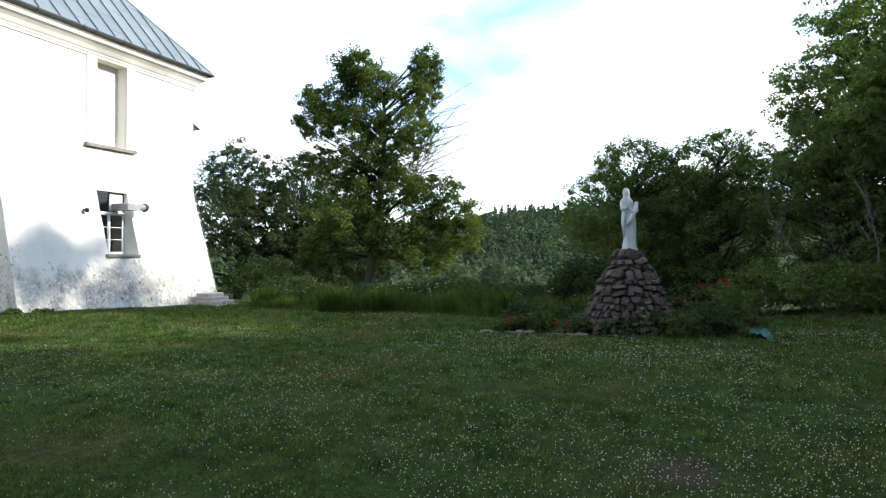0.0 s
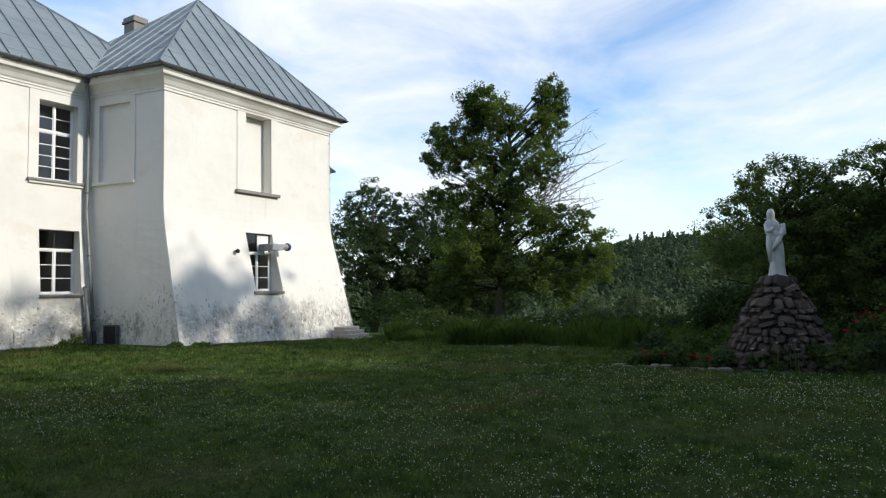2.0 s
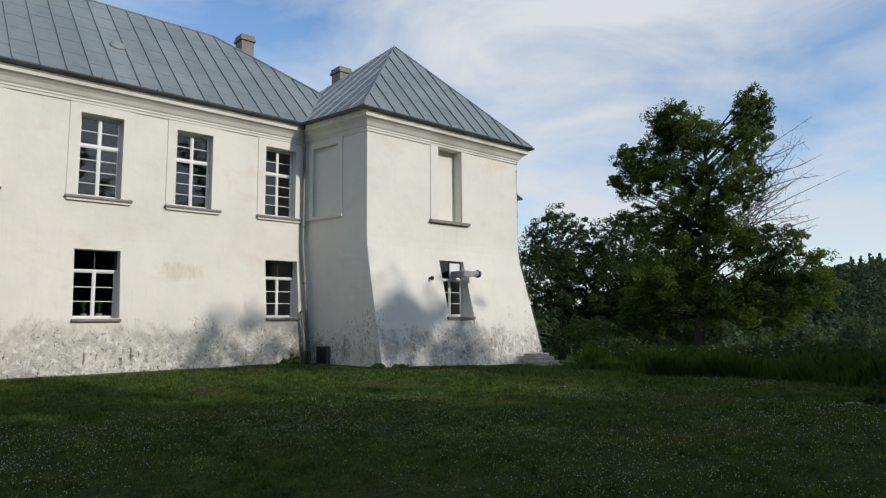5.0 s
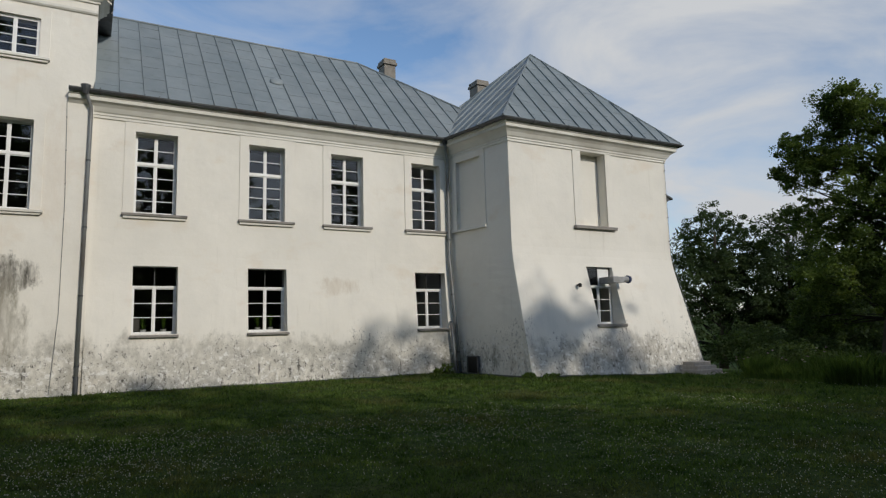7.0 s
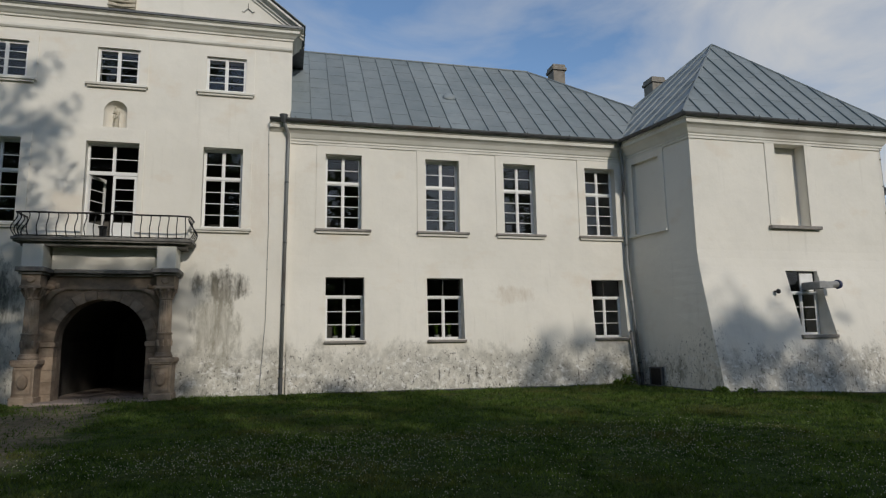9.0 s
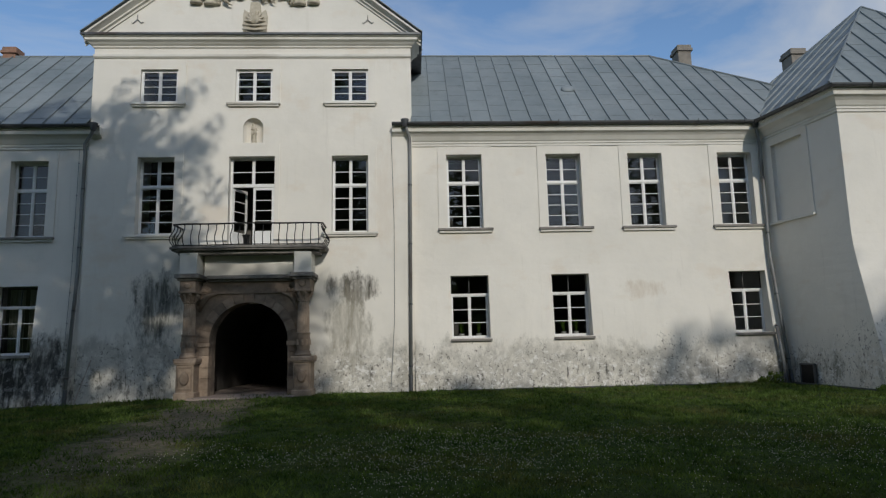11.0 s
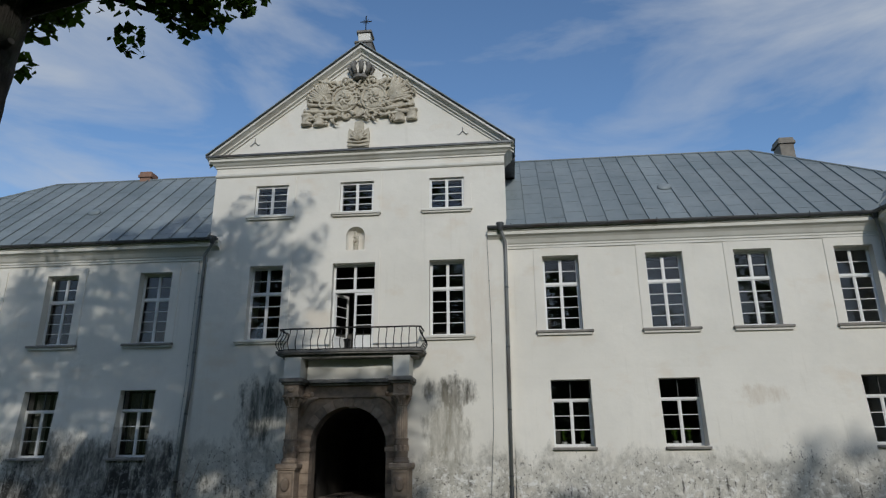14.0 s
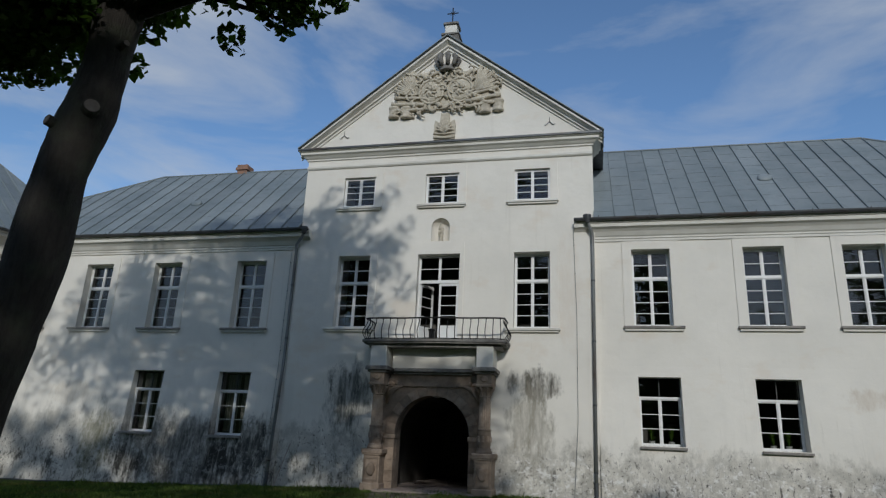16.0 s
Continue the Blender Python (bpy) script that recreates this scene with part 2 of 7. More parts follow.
def roof_material():
    n = Nodes("painted_roof_sheet")
    col = n.mix(n.range(n.noise(0.5, 4), 0.35, 0.65), (0.165, 0.198, 0.212), (0.215, 0.245, 0.258))
    col = n.mix(n.range(n.noise(2.5, 6, 0.7, (1, 1, 0.4)), 0.55, 0.72, 0, 0.5), col, (0.115, 0.130, 0.136))
    col = n.mix(0.22, col, n.mix(n.obj.outputs["Random"], (0.25, 0.25, 0.25), (0.75, 0.75, 0.75)), "OVERLAY")
    col = n.mix(n.range(n.noise(9, 6, 0.75), 0.68, 0.74, 0, 0.5), col, (0.22, 0.17, 0.13))
    return n.done(col, n.range(n.noise(1.7, 4), 0.3, 0.7, 0.42, 0.6), 0.0, n.noise(2.2, 4), 0.2, 0.04, 0.45)


def ground_material():
    n = Nodes("lawn_soil")
    x, y, z = n.xyz()
    col = n.mix(n.range(n.noise(1.3, 6, 0.65), 0.35, 0.65), (0.040, 0.070, 0.019), (0.066, 0.104, 0.031))
    col = n.mix(n.range(n.noise(0.22, 4, 0.6), 0.5, 0.66, 0, 0.55), col, (0.095, 0.098, 0.035))
    # dark blotches paint the shade gaps between grass tufts
    col = n.mix(n.range(n.noise(3.2, 6, 0.7), 0.48, 0.62, 0, 0.6), col, (0.018, 0.034, 0.008))
    col = n.mix(n.range(n.noise(17, 6, 0.75), 0.48, 0.62, 0, 0.8), col, (0.014, 0.026, 0.007))
    col = n.mix(n.range(n.noise(42, 4, 0.7), 0.56, 0.66, 0, 0.55), col, (0.085, 0.12, 0.035))
    # a bare patch of reddish earth
    bx, by = n.math("SUBTRACT", x, 11.9), n.math("SUBTRACT", y, 0.95)
    bare = n.math("ADD", n.math("MULTIPLY", bx, bx), n.math("MULTIPLY", n.math("MULTIPLY", by, by), 3.0))
    bare = n.range(n.math("ADD", bare, n.range(n.noise(5, 5, 0.7), 0.25, 0.75, -0.15, 0.15)), 0.20, 0.08)
    col = n.mix(n.math("MULTIPLY", bare, 0.9), col, (0.085, 0.062, 0.05))
    # trodden earth from the gateway across the lawn
    mid = n.math("ADD", n.math("MULTIPLY", n.math("SUBTRACT", y, 23.0), -0.13), 0.15)
    away = n.math("ABSOLUTE", n.math("SUBTRACT", x, mid), 0)
    away = n.math("ADD", away, n.range(n.noise(0.9, 5, 0.65), 0.25, 0.75, -0.9, 0.9))
    worn = n.math("MULTIPLY", n.range(away, 1.55, 0.55), n.range(y, 7, 13))
    worn = n.math("MULTIPLY", worn, n.range(n.noise(6, 6, 0.7), 0.35, 0.55, 0.35, 1.0))
    col = n.mix(worn, col, n.mix(n.range(n.noise(7, 6, 0.7), 0.35, 0.65), (0.155, 0.128, 0.096), (0.25, 0.212, 0.165)))
    return n.done(col, 0.95, 0, n.noise(11, 8, 0.75), 0.9, 0.08, 0.05)


M_PLASTER = plaster_material()
M_ROOF = roof_material()
M_GLASS = glass_material()
M_GROUND = ground_material()
M_FRAME = simple("white_window_paint", (0.74, 0.74, 0.72), (0.80, 0.80, 0.78), 5, 0.45, bump=0.05)
M_SILL = simple("weathered_sill_stone", (0.20, 0.185, 0.165), (0.29, 0.27, 0.245), 8, 0.8, bump=0.3, c3=(0.10, 0.095, 0.085))
M_TRIM = simple("limewashed_moulding", (0.66, 0.64, 0.58), (0.74, 0.72, 0.66), 1.2, 0.9, bump=0.15, c3=(0.52, 0.49, 0.43))
M_GUTTER = simple("dull_zinc", (0.075, 0.08, 0.085), (0.12, 0.125, 0.13), 4, 0.5, 0.5, 0.1, c3=(0.07, 0.05, 0.04))
M_PIPE = simple("grey_painted_pipe", (0.20, 0.21, 0.21), (0.27, 0.28, 0.28), 3, 0.5, 0.3, 0.1, (1, 1, 0.2), c3=(0.15, 0.12, 0.10))
M_SAND = simple("weathered_sandstone", (0.21, 0.155, 0.115), (0.34, 0.27, 0.205), 4, 0.9, bump=0.5, c3=(0.10, 0.082, 0.07), vary=0.3, dist=0.03)
M_RELIEF = simple("cream_carved_stone", (0.42, 0.375, 0.29), (0.60, 0.545, 0.44), 7, 0.9, bump=0.7, c3=(0.33, 0.29, 0.225), dist=0.02)
M_GREYSTONE = simple("grey_carved_stone", (0.15, 0.14, 0.128), (0.24, 0.23, 0.21), 6, 0.9, bump=0.5, c3=(0.08, 0.075, 0.07))
M_IRON = simple("black_wrought_iron", (0.016, 0.016, 0.017), (0.03, 0.03, 0.03), 20, 0.5, 0.6, 0.2)
# the shade of the rooms behind the windows is put into this dark colour
M_ROOM_SHADE = simple("shade_dark_interior_plaster", (0.10, 0.095, 0.085), (0.14, 0.13, 0.12), 1.5, 0.9, bump=0.1)
# dark base colour paints in the gloom inside the gateway passage
M_PASSAGE_SHADE = simple("shade_dark_passage_plaster", (0.075, 0.068, 0.060), (0.12, 0.108, 0.094), 2, 0.95, bump=0.2)
M_PAVE = simple("worn_passage_paving", (0.20, 0.16, 0.138), (0.28, 0.23, 0.20), 6, 0.9, bump=0.4, vary=0.2)
M_BRICKCH = simple("brick_chimney", (0.24, 0.13, 0.09), (0.32, 0.19, 0.13), 9, 0.9, bump=0.5, c3=(0.16, 0.12, 0.10))
M_CHIM = simple("rendered_chimney", (0.19, 0.17, 0.145), (0.27, 0.245, 0.21), 6, 0.9, bump=0.4, c3=(0.18, 0.16, 0.14))
M_BARK = simple("dark_bark", (0.020, 0.017, 0.014), (0.045, 0.039, 0.032), 5, 0.95, bump=0.9, stretch=(2.2, 2.2, 0.5), c3=(0.05, 0.055, 0.035), dist=0.06)
M_BARK_FAR = simple("grey_bark", (0.055, 0.045, 0.033), (0.10, 0.085, 0.065), 4, 0.95, bump=0.6, stretch=(2, 2, 0.4))
M_TWIG = simple("dry_twigs", (0.12, 0.10, 0.08), (0.17, 0.145, 0.12), 8, 0.9)
M_LEAF_MAIN = leaf_material("ash_leaves", (0.048, 0.076, 0.027), (0.140, 0.180, 0.050), 0.45, 0.35)
M_LEAF_DARK = leaf_material("dense_dark_leaves", (0.090, 0.122, 0.052), (0.160, 0.202, 0.086), 0.6, 0.3)
M_LEAF_WILLOW = leaf_material("silvery_willow_leaves", (0.058, 0.078, 0.046), (0.105, 0.130, 0.080), 0.4, 0.3)
M_LEAF_MID = leaf_material("locust_leaves", (0.078, 0.114, 0.044), (0.146, 0.192, 0.070), 0.55, 0.3)
M_LEAF_MAPLE = leaf_material("maple_leaves", (0.035, 0.070, 0.015), (0.06, 0.10, 0.02), 0.4, 0.6)
# leaf tone lifted and greyed to paint in the haze of distance
M_LEAF_HILL_HAZE = leaf_material("hazed_forest_leaves", (0.046, 0.064, 0.036), (0.082, 0.108, 0.056), 0.1, 0.03, 0.0, vary=0.2)
M_LEAF_LIME = leaf_material("lime_leaves", (0.044, 0.068, 0.036), (0.082, 0.112, 0.056), 0.45, 0.3)
M_NETTLE = leaf_material("undergrowth_leaves", (0.036, 0.056, 0.024), (0.070, 0.098, 0.036), 0.45, 0.4)
# wide dark-to-light mottling puts shade between the tufts into the blade colour
M_GRASS = leaf_material("grass_blades", (0.024, 0.052, 0.010), (0.116, 0.166, 0.042), 0.35, 3.0, dry=(0.140, 0.124, 0.052))
M_TALL = leaf_material("tall_grass_blades", (0.056, 0.098, 0.022), (0.112, 0.158, 0.038), 0.40, 0.5)
M_CLOVER = simple("clover_heads", (0.44, 0.42, 0.33), (0.60, 0.55, 0.45), 30, 0.9, bump=0.0)
M_STATUE = simple("whitewashed_statue", (0.50, 0.50, 0.48), (0.62, 0.62, 0.60), 6, 0.85, bump=0.3, c3=(0.34, 0.34, 0.32))
M_ROCK = simple("fieldstone", (0.050, 0.036, 0.028), (0.115, 0.086, 0.066), 7, 0.95, bump=0.7, c3=(0.06, 0.052, 0.045), vary=0.45, dist=0.03)
M_MORTAR = simple("dark_mortar", (0.035, 0.03, 0.027), (0.06, 0.052, 0.045), 12, 1.0, bump=0.6)
M_EDGING = simple("mossy_edging_stone", (0.13, 0.12, 0.10), (0.22, 0.205, 0.175), 9, 0.95, bump=0.6, vary=0.3)
M_RED = simple("red_petals", (0.42, 0.012, 0.02), (0.55, 0.03, 0.035), 20, 0.7)
M_PINK = simple("pale_pink_petals", (0.50, 0.30, 0.38), (0.60, 0.45, 0.50), 20, 0.7)
M_STEP = simple("concrete_steps", (0.38, 0.33, 0.28), (0.48, 0.42, 0.36), 6, 0.95, bump=0.5, c3=(0.22, 0.19, 0.16))
M_TARP = simple("green_plastic_sheet", (0.03, 0.13, 0.10), (0.05, 0.20, 0.16), 5, 0.5, bump=0.4)
M_STEEL = simple("dull_sheet_steel", (0.26, 0.262, 0.26), (0.34, 0.342, 0.34), 5, 0.55, 0.3, 0.1)
M_BLUE = simple("blue_plastic_cap", (0.022, 0.035, 0.085), (0.03, 0.045, 0.11), 8, 0.6)
M_CURTAIN = simple("pale_curtain_cloth", (0.45, 0.44, 0.40), (0.55, 0.54, 0.50), 6, 0.9, bump=0.3, stretch=(6, 6, 0.3))
M_POT = simple("white_flower_pot", (0.6, 0.6, 0.58), (0.7, 0.7, 0.68), 9, 0.6)
M_PLANT = leaf_material("houseplant_leaves", (0.06, 0.12, 0.02), (0.12, 0.20, 0.03), 0.3, 3)


# ---- mesh tools ----
class MB:
    """Vertices and faces of one mesh."""

    def __init__(self):
        self.v, self.f = [], []

    def add(self, verts, faces):
        k = len(self.v)
        self.v += [tuple(p) for p in verts]
        self.f += [tuple(i + k for i in f) for f in faces]

    def quad(self, a, b, c, d):
        self.add((a, b, c, d), ((0, 1, 2, 3),))

    def box(self, x0, x1, y0, y1, z0, z1, bevel=0.0, taper=0.0):
        """A block; bevel cuts its upright and top edges."""
        c, t = bevel, taper
        if not c:
            v = [(x0, y0, z0), (x1, y0, z0), (x1, y1, z0), (x0, y1, z0),
                 (x0 + t, y0 + t, z1), (x1 - t, y0 + t, z1), (x1 - t, y1 - t, z1), (x0 + t, y1 - t, z1)]
            self.add(v, ((3, 2, 1, 0), (4, 5, 6, 7), (0, 1, 5, 4), (1, 2, 6, 5), (2, 3, 7, 6), (3, 0, 4, 7)))
            return
        rings = []
        for z, s, q in ((z0, 0, c), (z1 - c, t, c), (z1, t + c, c * 0.5)):
            rings.append([(x0 + s + q, y0 + s, z), (x1 - s - q, y0 + s, z), (x1 - s, y0 + s + q, z), (x1 - s, y1 - s - q, z),
                          (x1 - s - q, y1 - s, z), (x0 + s + q, y1 - s, z), (x0 + s, y1 - s - q, z), (x0 + s, y0 + s + q, z)])
        self.rings(rings, True)

    def rings(self, rings, cap=True):
        n, k = len(rings[0]), len(self.v)
        for r in rings:
            self.v += [tuple(p) for p in r]
        for a in range(len(rings) - 1):
            for b in range(n):
                c = (b + 1) % n
                self.f.append((k + a * n + b, k + a * n + c, k + a * n + n + c, k + a * n + n + b))
        if cap:
            self.f.append(tuple(k + b for b in reversed(range(n))))
            self.f.append(tuple(k + (len(rings) - 1) * n + b for b in range(n)))

    def lathe(self, cx, cy, profile, n=16, flute=0.0, flutes=0):
        out = []
        for r, z in profile:
            out.append([(cx + (r * (1 - flute * (0.5 + 0.5 * math.cos(flutes * 2 * math.pi * i / n)))) * math.cos(2 * math.pi * i / n),
                         cy + (r * (1 - flute * (0.5 + 0.5 * math.cos(flutes * 2 * math.pi * i / n)))) * math.sin(2 * math.pi * i / n), z) for i in range(n)])
        self.rings(out)

    def tube(self, pts, radii, n=8, cap=True):
        """A round bar along points, with one radius or one for each."""
        pts = [Vector(p) for p in pts]
        if isinstance(radii, (int, float)):
            radii = [radii] * len(pts)
        out, side = [], None
        for i, p in enumerate(pts):
            d = (pts[min(i + 1, len(pts) - 1)] - pts[max(i - 1, 0)]).normalized()
            if side is None:
                side = d.cross(Vector((0.31, 0.9, 0.2))).normalized()
            side = (side - d * side.dot(d)).normalized()
            up = d.cross(side)
            out.append([p + (side * math.cos(2 * math.pi * k / n) + up * math.sin(2 * math.pi * k / n)) * radii[i] for k in range(n)])
        self.rings(out, cap)

    def poly(self, pts, thick):
        """A flat outline with thickness along the vector thick."""
        t = Vector(thick)
        n = len(pts)
        self.add([Vector(p) for p in pts] + [Vector(p) + t for p in pts],
                 [tuple(range(n)), tuple(range(2 * n - 1, n - 1, -1))] + [(i, i + n, (i + 1) % n + n, (i + 1) % n) for i in range(n)])

    def sweep(self, path, profile, cap=True):
        """A profile of (out, z) along a plan line of (x, y), mitred; out lies to the right of the line."""
        rings = []
        for i, p in enumerate(path):
            p = Vector(p)
            a = (p - Vector(path[i - 1])).normalized() if i else None
            b = (Vector(path[i + 1]) - p).normalized() if i < len(path) - 1 else None
            na = Vector((a.y, -a.x)) if a else Vector((b.y, -b.x))
            nb = Vector((b.y, -b.x)) if b else na
            m = (na + nb)
            m = m / max(m.length_squared / 2, 0.2)
            rings.append([(p.x + m.x * o, p.y + m.y * o, z) for o, z in profile])
        self.rings(rings, cap)

    def ob(self, name, mat, parent=None, label="", smooth=False, fix=True):
        me = bpy.data.meshes.new(name)
        me.from_pydata(self.v, [], self.f)
        if fix:
            bm = bmesh.new()
            bm.from_mesh(me)
            bmesh.ops.recalc_face_normals(bm, faces=bm.faces)
            bm.to_mesh(me)
            bm.free()
        me.materials.append(mat)
        if smooth:
            me.polygons.foreach_set("use_smooth", [True] * len(me.polygons))
        o = new(name, me)
        if parent:
            o.parent = parent
        LAST[0] = o.name
        return tagged(o, label)


LAST = [""]


def m_last():
    """The object made last."""
    return bpy.data.objects[LAST[0]]


def soft_edges(o, width=0.012, segments=2):
    m = o.modifiers.new("bevel", "BEVEL")
    m.width, m.segments, m.limit_method = width, segments, "ANGLE"
    return o


def thing(name, x, y, z, label, category, group="", kind="", turn=0):
    e = new(name)
    e.matrix_world = pose(x, y, z, 0, 0, turn)
    e.empty_display_size = 0.2
    return tagged(e, label, category, group, kind)


def one(name, verts, faces, mat, parent=None, smooth=False):
    """A mesh out of numpy arrays (all faces alike)."""
    me = bpy.data.meshes.new(name)
    me.vertices.add(len(verts))
    me.vertices.foreach_set("co", np.ascontiguousarray(verts, dtype=np.float32).ravel())
    k = faces.shape[1]
    me.loops.add(faces.size)
    me.loops.foreach_set("vertex_index", faces.astype(np.int32).ravel())
    me.polygons.add(len(faces))
    me.polygons.foreach_set("loop_start", np.arange(0, faces.size, k, dtype=np.int32))
    me.update(calc_edges=True)
    me.materials.append(mat)
    o = new(name, me)
    if parent:
        o.parent = parent
    return o


def wall(mb, us, zs, holes, front, back):
    """A wall with openings that go through it. front(u, z), back(u, z) give its two faces."""
    us = sorted(set(us) | {h[0] for h in holes} | {h[1] for h in holes})
    zs = sorted(set(zs) | {h[2] for h in holes} | {h[3] for h in holes})

    def solid(i, j):
        if not (0 <= i < len(us) - 1 and 0 <= j < len(zs) - 1):
            return False
        u, z = (us[i] + us[i + 1]) / 2, (zs[j] + zs[j + 1]) / 2
        return not any(h[0] < u < h[1] and h[2] < z < h[3] for h in holes)

    ids = {}

    def vert(i, j, side):
        key = (i, j, side)
        if key not in ids:
            ids[key] = len(mb.v)
            mb.v.append(tuple((front, back)[side](us[i], zs[j])))
        return ids[key]

    for i in range(len(us) - 1):
        for j in range(len(zs) - 1):
            if not solid(i, j):
                continue
            for s in (0, 1):
                q = [vert(i, j, s), vert(i + 1, j, s), vert(i + 1, j + 1, s), vert(i, j + 1, s)]
                mb.f.append(tuple(q if s == 0 else q[::-1]))
            for di, dj, a, b in ((-1, 0, (0, 1), (0, 0)), (1, 0, (1, 0), (1, 1)), (0, -1, (0, 0), (1, 0)), (0, 1, (1, 1), (0, 1))):
                if not solid(i + di, j + dj):
                    mb.f.append((vert(i + a[0], j + a[1], 1), vert(i + b[0], j + b[1], 1), vert(i + b[0], j + b[1], 0), vert(i + a[0], j + a[1], 0)))


def steps_of(a, b, n):
    return [a + (b - a) * i / n for i in range(n + 1)]


# ---- the ground ----
def smooth01(t):
    t = min(max(t, 0.0), 1.0)
    return t * t * (3 - 2 * t)


def ground_height(x, y):
    z = 0.04 - 0.50 * smooth01((2 - x) / 20) - 0.30 * smooth01((x - 17) / 12)
    z += 0.35 * smooth01((x - 21) / 6) * smooth01((-0.5 - y) / 4)
    far = math.hypot(x - 8, y)
    z += 0.05 * noise.noise((x * 0.15, y * 0.15, 0)) * smooth01((24 - y) / 6)
    if x > 29 or y > 40:
        drop = smooth01((max(x - 29, y - 42)) / 60)
        z -= 13 * drop
    if far > 110:
        ang = math.atan2(y, x - 8)
        rise = smooth01((far - 130) / 420)
        lift = radians(min(max(5.2 - 0.088 * math.degrees(ang), 1.5), 5.6))     # the skyline sinks towards the north
        z += rise * (3.0 + 560 * math.tan(lift) + 3 * noise.noise((x * 0.009, y * 0.009, 3)))
    return z


def build_ground():
    def axis(fine_a, fine_b, step, far):
        s = list(np.arange(fine_a, fine_b + 0.01, step))
        d, p, q = step, fine_a, fine_b
        while q < far:
            d *= 1.22
            p, q = p - d, q + d
            s += [p, q]
        return sorted(s)

    xs, ys = axis(-25, 40, 0.8, 1800), axis(-14, 30, 0.8, 1800)
    v = np.array([(x, y, ground_height(x, y)) for y in ys for x in xs])
    n = len(xs)
    i = (np.arange(len(ys) - 1)[:, None] * n + np.arange(n - 1)[None, :]).ravel()
    g = one("ground", v, np.stack([i, i + 1, i + n + 1, i + n], 1), M_GROUND)
    g.data.polygons.foreach_set("use_smooth", [True] * len(g.data.polygons))
    tagged(g, "mown lawn with clover and a trodden earth track", "ground", kind="structure")


build_ground()


# ---- the palace: plan ----
AXIS = 0.58                     # the middle of the gabled centre
WING_Y, MID_Y = 24.0, 23.8      # wall faces of wings and centre
MID_L, MID_R = -5.2, 6.3
PAV_L, PAV_R, PAV_Y, PAV_B = 20.15, 28.55, 20.6, 31.0
INNER = 19.45                    # where the pavilion's slanting side meets the wing
EAVE_Z = 9.55


def mx(x, side):
    """x on the east side, or its twin on the west side."""
    return x if side > 0 else 2 * AXIS - x


def flare(z, foot=-0.4, top=4.5):
    """How far the battered foot stands out, 0 to 1, with a soft bend at its top."""
    t = (top - z) / (top - foot)
    if t <= -0.12:
        return 0.0
    if t < 0.12:
        return (t + 0.12) ** 2 / 0.48 / 1.0
    return t


